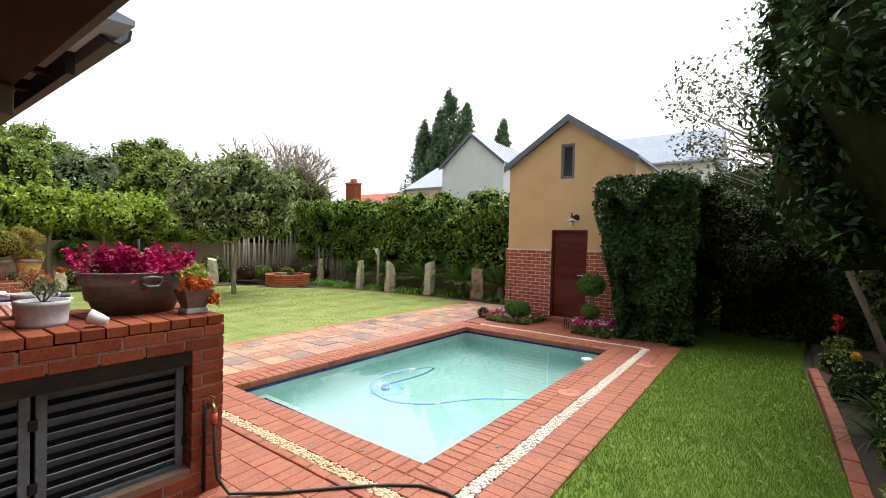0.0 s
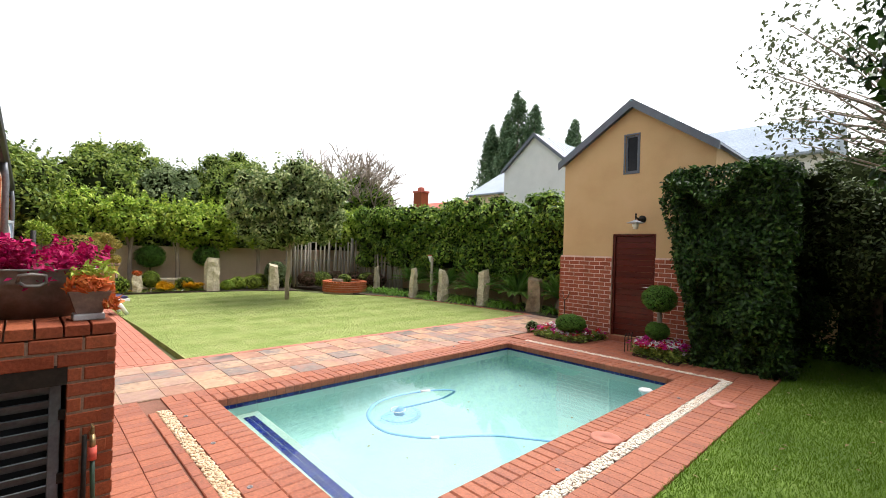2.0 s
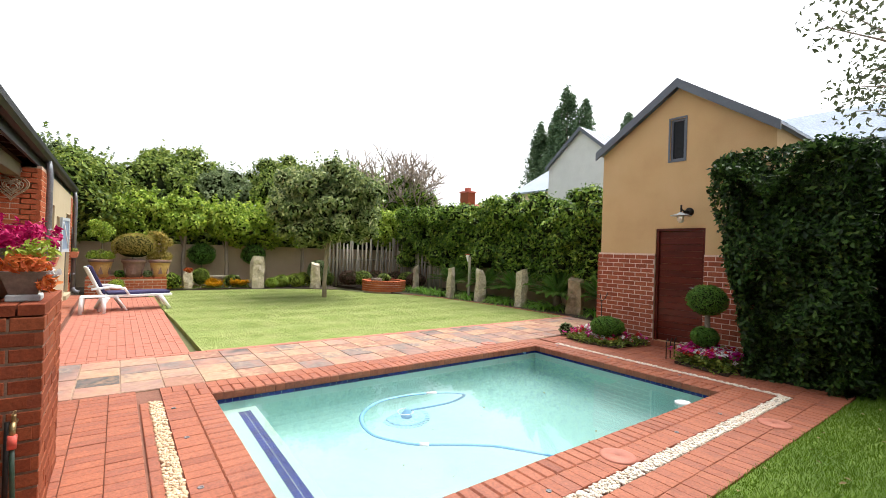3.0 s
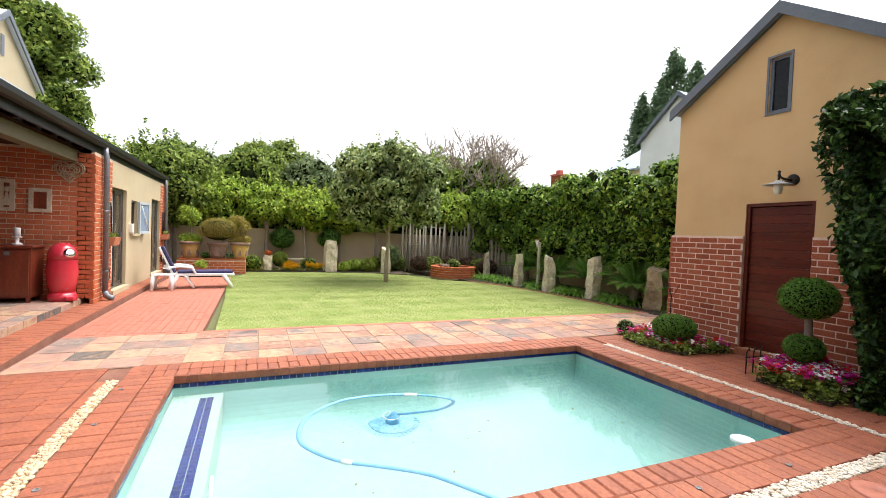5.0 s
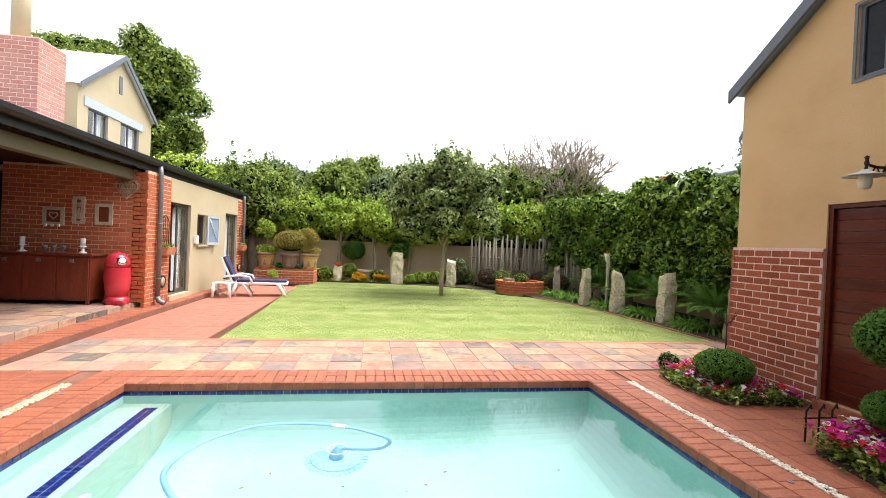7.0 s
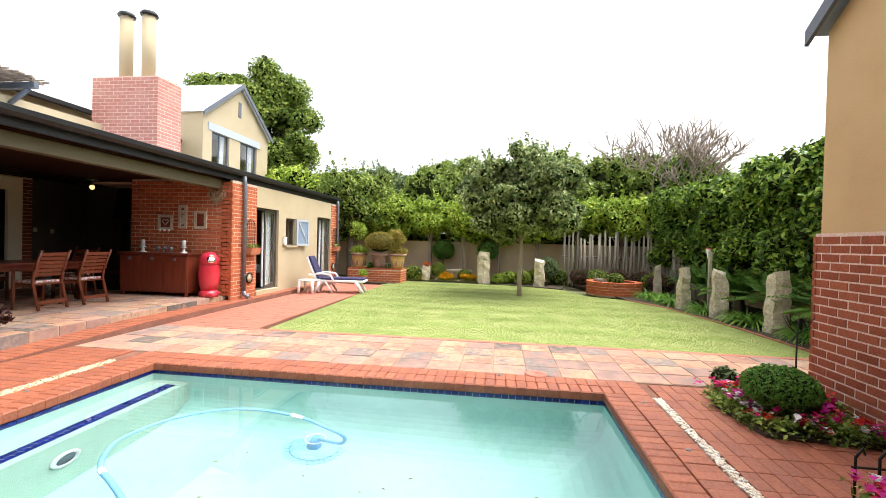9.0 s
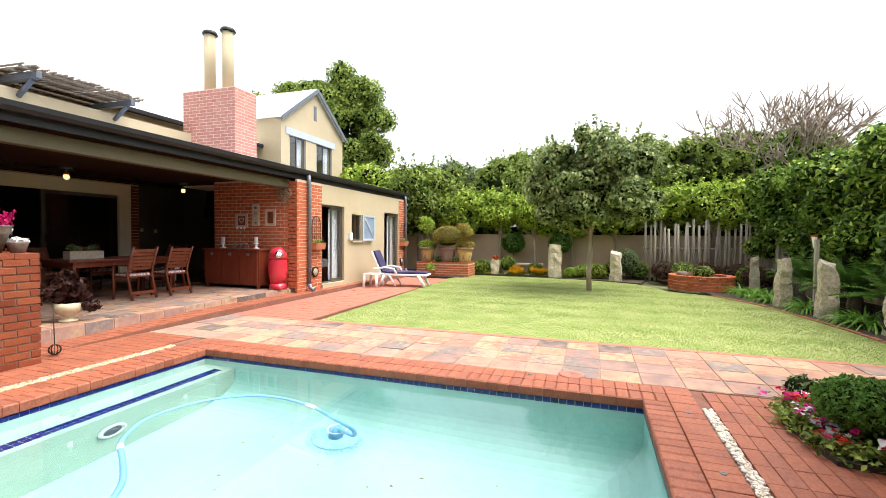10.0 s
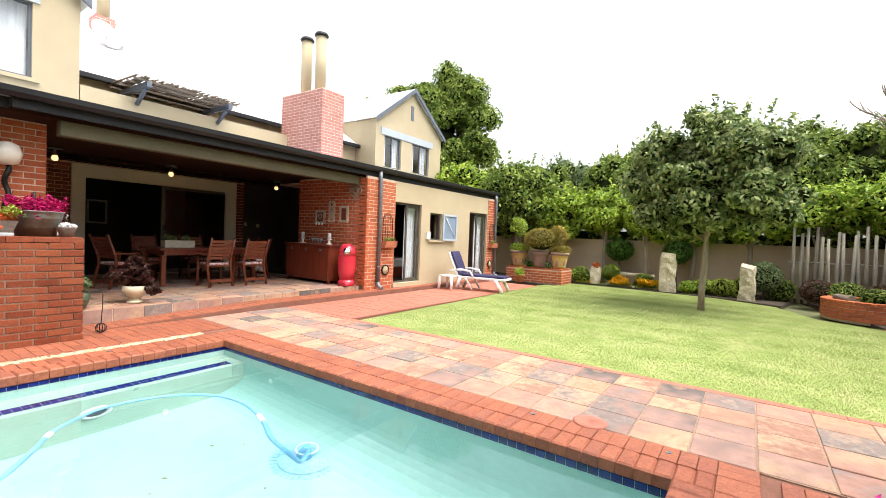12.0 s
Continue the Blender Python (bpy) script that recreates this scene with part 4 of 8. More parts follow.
tree("lawn_tree", (-13.1, 7.15, 0), (0, 0.05, 2.95), (1.95, 1.95, 1.4), 230, 0.27, 38000, 0.125, L_TREE, "round-headed grey-green tree standing on the lawn", 0.06, 14, seed=5, core=0.5, lo=0.5, bark=TREEBARK, shoots=420)
for k, (x, y, h, r) in enumerate([(-17.0, 24, 12.2, 2.0), (-19.4, 24.3, 10.6, 1.6), (-15.4, 23.6, 10.9, 1.6), (-18.3, 24.6, 11.2, 1.6), (-12.9, 24, 9.6, 1.4)]):
    t = thing("conifer", (x, y, 0), "tall dark pointed conifer behind the neighbouring house", "tree", "tall conifers")
    part("trunk", tube([(0, 0, 0), (0, 0, h * 0.9)], [0.2, 0.05], 7), BARK, t)
    zz = RNG.uniform(0.1, 1, 260) ** 0.75
    a = RNG.uniform(0, 6.283, 260)
    rr = r * 1.9 * (1.02 - zz) ** 0.9 * RNG.uniform(0.25, 1, 260)
    C = np.c_[rr * np.cos(a), rr * np.sin(a), h * zz + 0.3 * rr - 0.35]
    P, N = clump_points(C, 0.16 + 0.42 * (1.02 - zz) * RNG.uniform(0.6, 1.2, 260), 12000, 2.3)
    leaves("crown", P, N, 0.3, L_CONIFER, t, 0.28, 0.6)


def bare_tree(base, h):
    t = thing("bare_tree", base, "leafless grey branching tree behind the fence", "tree")
    rg = random.Random(11)
    def grow(p, d, L, r, depth):
        pts, rs = [p], [r]
        for k in range(3):
            d = (d + Vector((rg.gauss(0, 0.16), rg.gauss(0, 0.16), rg.gauss(0.02, 0.08)))).normalized()
            p = p + d * L / 3
            pts.append(p)
            rs.append(r * (1 - 0.13 * (k + 1)))
        tube(pts, rs, 5, bms[0 if depth == 0 else 1])
        if depth < 5:
            for k in range((6, 4, 4, 3, 3)[depth]):
                nd = (d + Vector((rg.gauss(0, 0.5), rg.gauss(0, 0.5), rg.gauss(0.14, 0.3)))).normalized()
                grow(pts[rg.choice((2, 3, 3))], nd, L * rg.uniform(0.6, 0.85), max(rs[-1] * 0.74, 0.024), depth + 1)
    bms = [bmesh.new(), bmesh.new()]
    grow(Vector((0, 0, 0)), Vector((0, 0, 1)), h * 0.4, 0.22, 0)
    part("trunk", bms[0], DEADBARK, t)
    part("branchwork", bms[1], DEADBARK, t)
    return t
bare_tree((-19.4, 14.3, 0.0), 5.9)

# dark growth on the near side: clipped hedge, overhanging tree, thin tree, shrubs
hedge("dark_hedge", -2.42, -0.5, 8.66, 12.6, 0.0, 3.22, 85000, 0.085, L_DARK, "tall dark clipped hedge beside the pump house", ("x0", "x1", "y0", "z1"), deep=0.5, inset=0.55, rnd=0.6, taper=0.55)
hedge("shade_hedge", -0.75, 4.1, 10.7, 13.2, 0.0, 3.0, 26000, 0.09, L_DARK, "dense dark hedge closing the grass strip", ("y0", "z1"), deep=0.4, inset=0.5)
# Backlit tree: its shade is carried by the near-black leaf ramp.
tree("overhanging_tree", (2.75, 5.6, 0), (-0.8, -0.1, 3.45), (1.75, 2.7, 2.35), 190, 0.38, 92000, 0.095, L_GLOSS, "glossy-leaved tree hanging over the grass, darkened as backlit", 0.085, 9, wide=0.42, seed=9, core=0.82)
tree("thin_tree", (2.1, 9.3, 0), (-1.95, -1.25, 4.0), (1.25, 1.6, 1.3), 80, 0.3, 2300, 0.075, L_BIRCH, "thin tree with sparse small grey-green leaves", 0.045, 40, seed=14, bark=DEADBARK)
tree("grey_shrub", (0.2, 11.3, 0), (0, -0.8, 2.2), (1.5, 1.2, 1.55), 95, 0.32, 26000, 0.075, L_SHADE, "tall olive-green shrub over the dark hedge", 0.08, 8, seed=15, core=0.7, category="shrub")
# Two dark leaf ramps put the bed's shade into the shrubs' colour.
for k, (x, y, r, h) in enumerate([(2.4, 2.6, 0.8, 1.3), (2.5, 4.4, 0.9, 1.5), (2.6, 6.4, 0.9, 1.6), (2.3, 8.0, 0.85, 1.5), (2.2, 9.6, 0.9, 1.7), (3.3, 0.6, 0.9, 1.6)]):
    tree("bed_shrub", (x, y, 0), (0, 0, h), (r, r, 0.75), 30, 0.3, 5000, 0.1, L_SHADE if k % 2 else L_DARK, "loose grey-green shrub darkened to sit in the shaded bed", 0.04, 9, seed=80 + k, category="shrub", group="shrubs in the shaded bed", core=0.5)
for k in range(26):
    x, y = 1.45 + 0.45 * ((k * 7) % 5) / 4, 0.8 + k * 0.31
    m, g = ((L_STRAP, 0.4), (L_MID, 0.35), (L_DARK, 0.3))[k % 3]
    if k % 3 == 0:
        tuft("bed_tuft", (x, y, 0), 60, 0.5, 0.02, L_DARK, "dark narrow-leaved tuft at the bed's edge", "tufts in the shaded bed", 0.6)
    else:
        ball_bush("ground_cover", (x, y, 0), 0.13, 0.27, 420, 0.075, m, "low leafy ground cover beside the brick edging", group="ground cover in the shaded bed", squash=0.75)

def flower_mat(name, cols):
    return leaf_mat(name, cols, 0.6, 0.25)
F_MAG = flower_mat("magenta_petal", [(0.45, 0.01, 0.2), (0.6, 0.03, 0.3), (0.5, 0.02, 0.16)])
F_PINK = flower_mat("hot_pink_plume", [(0.3, 0.004, 0.06), (0.52, 0.01, 0.13), (0.22, 0.003, 0.045)])
F_RED = flower_mat("scarlet_petal", [(0.5, 0.015, 0.015), (0.62, 0.04, 0.03)])
F_WHITE = flower_mat("white_petal", [(0.75, 0.72, 0.7), (0.8, 0.78, 0.78)])
F_YELLOW = flower_mat("golden_marigold_petal", [(0.7, 0.36, 0.01), (0.75, 0.47, 0.02)])
F_ORANGE = flower_mat("orange_succulent_leaf", [(0.4, 0.06, 0.02), (0.55, 0.13, 0.03), (0.5, 0.2, 0.05)])
F_LIME = flower_mat("lime_leaf", [(0.25, 0.33, 0.04), (0.35, 0.42, 0.06)])
F_COLEUS = leaf_mat("dark_red_coleus_leaf", [(0.022, 0.008, 0.007), (0.05, 0.014, 0.011), (0.035, 0.02, 0.009)], 0.5, 0.15)
F_BRONZE = leaf_mat("bronze_low_shrub_leaf", [(0.09, 0.05, 0.035), (0.15, 0.08, 0.06)], 0.6)


def bloom_stalk(base, h, m, label):
    """A leafy stalk with a cluster of blooms at its head."""
    b = thing("flowering_plant", base, label, "plant")
    part("stalk", tube([(0, 0, -0.02), (0.02, 0.01, h * 0.5), (0.0, 0.0, h)], 0.008, 6), BARK, b)
    P, N = clump_points([(0, 0, h * 0.3), (0.08, 0.05, h * 0.5), (-0.07, -0.04, h * 0.45)], [0.14, 0.12, 0.12], 260)
    leaves("foliage", P, N, 0.07, L_MID, b)
    P, N = clump_points([(0, 0, h), (0.03, 0.04, h - 0.09), (-0.03, -0.03, h - 0.16)], [0.06, 0.055, 0.045], 120)
    leaves("bloom_head", P, N, 0.05, m, b, 0.8)


def flower_bed(name, poly, n_green, flowers, label, h=0.16):
    """Low leafy mat with blooms of several colours inside an outline."""
    q = np.array(poly)
    c = q.mean(0)
    b = thing(name, (c[0], c[1], 0), label, "flower bed")
    def spots(n, z0, z1):
        p = RNG.uniform(q.min(0), q.max(0), (n * 3, 2))
        p = p[inside(poly, p)][:n]
        hh = np.array([0.65 + 0.5 * noise.noise(Vector((a * 3, d * 3, 1))) for a, d in p])
        p = p + RNG.normal(0, 0.045, p.shape)
        return np.c_[p - c, RNG.uniform(z0, z1, len(p)) * hh]
    part("soil", prism([(x - c[0], y - c[1]) for x, y in poly], 'z', -0.02, 0.035), SOIL, b)
    P = spots(n_green, 0.02, h)
    leaves("foliage", P, np.tile([0, 0, 1.0], (len(P), 1)), 0.05, L_MID, b, 0.6)
    for m, n, nm in flowers:
        p = spots(int(n * 1.6), h * 0.9, h * 1.35)
        k = 6
        P = np.repeat(p, k, 0) + RNG.normal(0, 0.018, (len(p) * k, 3))
        bl = leaves(nm, P, np.tile([0, 0, 1.0], (len(P), 1)), 0.05, m, b, 0.9, 0.5, 0.6)
        tagged(bl, kind="stuff")
    return b

bloom_stalk((1.42, 9.0, 0), 0.75, F_RED, "red-flowered stalk in the shaded bed")
bloom_stalk((1.52, 7.9, 0), 0.38, F_YELLOW, "small yellow-flowered plant in the shaded bed")

# ---- stones, posts and beds around the lawn ----
def stone(base, h, w, d, m, label, rz=0, seed=0, lean=0.0):
    bm = bmesh.new()
    bmesh.ops.create_cube(bm, size=1.0)
    bmesh.ops.subdivide_edges(bm, edges=bm.edges[:], cuts=7, use_grid_fill=True)
    for v in bm.verts:
        z = v.co.z + 0.5
        o = Vector((seed * 3.1, seed, 0))
        k = (1.0 - 0.1 * z + 0.3 * noise.noise(v.co * 1.4 + o)) * (1 - 0.1 * z ** 8)
        nx = v.co.x * (1 - 0.12 * abs(v.co.y) * 2)
        v.co = Vector((nx * w * k + lean * z * h, v.co.y * d * k, z * h + 0.09 * z * (math.sin(seed * 2.3) * v.co.x + math.cos(seed * 1.9) * v.co.y)))
        v.co += 0.045 * Vector((noise.noise(v.co * 6 + o), noise.noise(v.co * 6 + o * 2), 0))
        v.co.z -= 0.04
    ob = link_bm("standing_stone", bm, m)
    ob.matrix_basis = pose(*base, 0, 0, rz)
    return tagged(ob, label, "stone", "standing stones round the lawn")
stone((-16.7, 5.95, 0), 1.2, 0.27, 0.46, STONE, "tall pale rough standing stone by the back bed", 10, 1, 0.0)
stone((-16.2, 7.98, 0), 0.98, 0.25, 0.38, STONE, "pale blocky standing stone by the back bed", -8, 2)
stone((-14.2, 11.35, 0), 1.0, 0.20, 0.19, STONE, "slim buff standing stone at the bed's edge", 5, 3)
stone((-11.6, 11.1, 0), 1.08, 0.20, 0.25, STONE, "narrow buff standing stone at the bed's edge", 12, 4, 0.05)
stone((-10.3, 11.35, 0), 1.05, 0.27, 0.30, STONE, "weathered buff standing stone at the bed's edge", -6, 5)
stone((-8.72, 11.62, 0), 1.14, 0.28, 0.31, STONE, "pale square-topped standing stone at the bed's edge", 4, 6)
stone((-7.0, 11.95, 0), 0.98, 0.43, 0.46, STONE_BROWN, "broad brown boulder beside the slate path", 25, 7)
stone((-16.9, 3.72, 0), 0.62, 0.31, 0.30, STONE, "short pale stone carrying a small succulent", 0, 8)
succ = thing("stone_succulent", (-16.9, 3.72, 0.57), "small orange succulent on a stone", "plant")
P, N = clump_points([(0, 0, 0.08), (0.06, 0.05, 0.1), (-0.06, -0.05, 0.1)], [0.1, 0.08, 0.08], 160)
leaves("rosette", P, N, 0.09, F_ORANGE, succ)

post = thing("garden_post", (-11.0, 11.45, 0), "weathered white post with a small red and white triangle", "post")
part("pole", bx(-0.035, -0.035, -0.03, 0.035, 0.035, 1.45, 0.006), PALEPOLE, post)
WHITEPAINT = mat("white_paint", [(0.74, 0.74, 0.72), (0.8, 0.8, 0.78)], 0.5, big=3, fine=40, bump=0.03, speck=0.05)
REDPAINT = mat("faded_red_paint", [(0.5, 0.07, 0.05), (0.58, 0.1, 0.07)], 0.5, big=3, fine=40, bump=0.03)
part("triangle", prism([(-0.2, 1.5), (-0.04, 1.5), (-0.1, 1.28)], 'y', -0.02, 0.02), WHITEPAINT, post)
part("red_edge", prism([(-0.21, 1.5), (-0.03, 1.5), (-0.03, 1.53), (-0.21, 1.53)], 'y', -0.024, 0.024), REDPAINT, post)

# soil of the long beds
slab("bed_soil_right", [(-4.85, 13.28), (-4.85, 11.5), (-6.6, 11.32), (-8.8, 11.2), (-10.1, 11.06), (-11.7, 10.8), (-13.2, 10.2), (-18.3, 9.2), (-18.3, 13.28)], -0.12, 0.0, SOIL, "dark planted soil below the hedge", "soil")
slab("bed_soil_back", [(-18.34, -2.9), (-18.34, 9.2), (-15.6, 8.7), (-16.3, 7.2), (-16.62, 5.0), (-16.66, 2.9), (-15.3, 2.9), (-15.3, -2.9)], -0.12, 0.004, SOIL, "dark planted soil along the back wall", "soil")
slab("bed_soil_side", [(1.17, -4.5), (4.2, -4.5), (4.2, 13.28), (1.35, 13.28), (1.13, 8.6), (1.17, 3.9)], -0.12, 0.0, SOIL, "dark shaded soil of the shrub bed", "soil")
slab("bed_soil_hedge", [(-1.76, 9.74), (-1.76, 13.28), (-1.22, 13.28), (-0.7, 8.9), (-2.2, 8.9), (-2.2, 9.74)], -0.12, 0.006, SOIL, "dark soil under the clipped hedge", "soil")
for x in (-6.2, -7.7, -9.3, -10.9, -12.6):
    cycad((x, 12.05, 0), 44, 1.2)
for k, (x, y) in enumerate([(-8.0, 11.75), (-7.65, 11.9), (-8.35, 11.85), (-9.3, 11.55), (-9.7, 11.5), (-9.95, 11.75), (-10.9, 11.3), (-11.2, 11.55), (-12.2, 11.15), (-12.6, 11.2), (-13.0, 11.0), (-13.4, 11.1), (-6.3, 11.9), (-5.8, 12.1), (-13.7, 10.95)]):
    tuft("agapanthus", (x, y, 0), 70, 0.6, 0.035, L_STRAP, "clump of arching green strap leaves", "strap-leaved clumps along the bed", 0.75)
for k, (x, y, r) in enumerate([(-16.9, 6.9, 0.3), (-16.8, 7.4, 0.33), (-17.1, 8.7, 0.4), (-17.0, 3.2, 0.35), (-16.9, 2.7, 0.3), (-17.2, 5.2, 0.3), (-16.75, 6.5, 0.24), (-17.3, 7.9, 0.35)]):
    ball_bush("low_bush", (x, y, 0), r * 0.8, r, 900, 0.06, (L_BRIGHT, F_LIME, L_MID)[k % 3], "low rounded green bush in the back bed", group="low bushes in the back bed", squash=0.8)
ball_bush("low_topiary", (-17.2, 4.15, 0), 0.42, 0.3, 1400, 0.04, L_BRIGHT, "small clipped light green ball bush", 0.03, "clipped balls by the back wall")
ball_bush("wall_topiary", (-17.85, 4.25, 0), 1.2, 0.47, 2600, 0.05, L_BOX, "clipped green ball against the garden wall", 0.035, "clipped balls by the back wall", squash=0.85)
ball_bush("wall_topiary", (-17.85, 6.05, 0), 1.22, 0.45, 2600, 0.05, L_BOX, "clipped green ball against the garden wall", 0.035, "clipped balls by the back wall", squash=0.85)
ball_bush("feathery_bush", (-16.9, 8.35, 0), 0.65, 0.42, 2600, 0.06, L_OLIVE, "feathery grey-green bush beside the standing stone", 0.02)
flower_bed("marigold_patch", [(-16.7, 4.3), (-16.7, 4.75), (-17.05, 4.75), (-17.05, 4.3)], 300, [(F_YELLOW, 150, "yellow_bloom")], "golden yellow marigolds in the back bed", 0.34)
flower_bed("marigold_patch", [(-16.7, 5.1), (-16.7, 5.65), (-17.05, 5.65), (-17.05, 5.1)], 300, [(F_YELLOW, 180, "yellow_bloom")], "golden yellow marigolds in the back bed", 0.34)
flower_bed("back_groundcover", [(-16.68, 2.95), (-16.64, 8.2), (-17.6, 8.2), (-17.6, 2.95)], 3500, [(F_YELLOW, 25, "yellow_bloom"), (F_WHITE, 15, "white_bloom")], "green ground cover in front of the back wall", 0.13)
bench = thing("stone_bench", (-17.45, 4.95, 0), "low grey stone bench against the garden wall", "bench")
part("seat", bx(-0.17, -0.5, 0.36, 0.17, 0.5, 0.44, 0.015), STONE, bench)
for y in (-0.36, 0.36):
    part("leg", bx(-0.13, y - 0.07, 0, 0.13, y + 0.07, 0.36, 0.012), STONE, bench)

# pole fence in the far corner
fence = thing("pole_fence", (-17.3, 9.0, 0), "fence of leaning weathered grey poles", "fence")
def pole(x, y, h, l1, l2):
    part("pole", tube([(x, y, -0.03), (x + l1 * 0.5 + random.gauss(0, 0.012), y + l2 * 0.5, h * 0.5), (x + l1, y + l2, h)], [0.05, 0.045, 0.036], 7), PALEPOLE, fence)
for k in range(23):
    pole(random.gauss(0, 0.03), k * 0.152, random.uniform(1.75, 2.2), random.gauss(0, 0.05), random.gauss(0, 0.06))
for k in range(20):
    pole(0.1 + k * 0.17, 3.45 + random.gauss(0, 0.03), random.uniform(1.7, 2.15), random.gauss(0, 0.06), random.gauss(0, 0.05))
part("rail", tube([(-0.07, -0.1, 1.1), (-0.07, 3.4, 1.1)], 0.03, 7), PALEPOLE, fence)
part("rail", tube([(0.0, 3.52, 1.1), (3.4, 3.52, 1.1)], 0.03, 7), PALEPOLE, fence)

# round brick planter
RPX, RPY, RPR, RPH = -14.7, 10.2, 0.84, 0.4
ring = thing("round_planter", (RPX, RPY, 0), "low round red brick planter at the lawn's edge", "planter")
part("wall", lathe([(RPR - 0.012, -0.05), (RPR - 0.012, RPH - 0.05), (RPR - 0.2, RPH - 0.05), (RPR - 0.2, 0.1)], 40), MORTAR, ring)
part("soil", lathe([(RPR - 0.2, 0.1), (RPR - 0.2, RPH - 0.1), (0.001, RPH - 0.06)], 30), SOIL, ring)
spots = []
for k in range(4):
    for i in range(23):
        a = (i + 0.5 * (k % 2)) / 23 * 2 * math.pi
        out = (math.cos(a), math.sin(a), 0)
        spots.append((face_matrix((RPR * out[0], RPR * out[1], 0.04 + k * 0.084), (-out[1], out[0], 0), out), 0.222, 0.073))
for i in range(45):
    a = i / 45 * 2 * math.pi
    spots.append((pose((RPR - 0.1) * math.cos(a), (RPR - 0.1) * math.sin(a), RPH, 0, 0, math.degrees(a)), 0.222, 0.1))
pieces("brick", spots, 0.06, BRICK_WALL, ring)
log = thing("log", (RPX + 0.3, RPY - 0.5, RPH - 0.07), "short weathered log lying in the round planter", "log")
part("bark", tube([(-0.15, -0.1, 0.09), (0.16, 0.12, 0.09)], 0.09, 10), BARK, log)
for k, (x, y) in enumerate([(-16.2, 10.0), (-16.3, 10.7), (-15.9, 11.4), (-15.2, 11.6), (-16.4, 9.5), (-14.5, 11.55)]):
    ball_bush("bronze_bush", (x, y, 0), 0.38, 0.4, 1200, 0.07, F_BRONZE if k % 3 else L_MID, "low bronze-leaved bush behind the round planter", group="bronze bushes", squash=0.75)
ball_bush("planter_shrub", (RPX - 0.2, RPY + 0.1, RPH - 0.1), 0.14, 0.26, 600, 0.07, L_MID, "small leafy shrub in the round planter", squash=0.8)

# ---- neighbouring houses ----
nb = gable_block("neighbour_house", -11.7, -8.5, 16.2, 24.0, -0.1, 5.2, 6.52, 0.05, WHITEWALL, ROOF, GREYTRIM, "whitewashed neighbouring gable house with grey sheet roof", xa=-10.12)
nb2 = thing("neighbour_wing", (-13.4, 17.2, 0), "tan lower wing of the neighbouring house", "building", kind="structure")
part("wall", bx(-1.3, 0, -0.1, 1.69, 5, 4.45), BACKWALL, nb2)
part("roof", prism([(-0.1, 4.45), (-0.1, 4.52), (2.6, 6.0), (5.2, 4.52), (5.2, 4.45)], 'x', -1.4, 1.69), ROOF, nb2)
ROOF_BLUE = mat("blue_grey_sheet_roof", [(0.27, 0.32, 0.39), (0.32, 0.37, 0.44)], 0.8, big=1, fine=20, bump=0.05, spec=0.1)
nb3 = thing("neighbour_roof", (-2.5, 17, 0), "long pale sheet-roofed neighbouring house", "building", kind="structure")
part("wall", bx(-3.5, 0.3, -0.1, 1.4, 4, 4.8), WHITEWALL, nb3)
part("roof", prism([(0.0, 4.75), (0.0, 4.82), (2.6, 6.4), (5.2, 4.82), (5.2, 4.75)], 'x', -3.8, 1.6), ROOF_BLUE, nb3)
REDROOF = mat("red_tile_roof", [(0.4, 0.1, 0.07), (0.5, 0.14, 0.1)], 0.8, big=2, fine=20, bump=0.4)
far = thing("red_roof_house", (-24.0, 22.5, 0), "far house with a red tiled roof and red brick chimney", "building", kind="structure")
part("wall", bx(-3, 0, -0.1, 6, 6, 3.4), BACKWALL, far)
part("roof", prism([(-0.3, 3.4), (3, 5.6), (6.3, 3.4)], 'x', -3.3, 6.3), REDROOF, far)
ch = part("chimney", bx(-1.3, -0.2, 3.2, -0.4, 0.5, 6.0), BRICK, far)
part("cap", box(bx(-1.36, -0.26, 6.0, -0.34, 0.56, 6.12), -1.05, 0.0, 6.12, -0.65, 0.3, 6.4), REDROOF, ch)

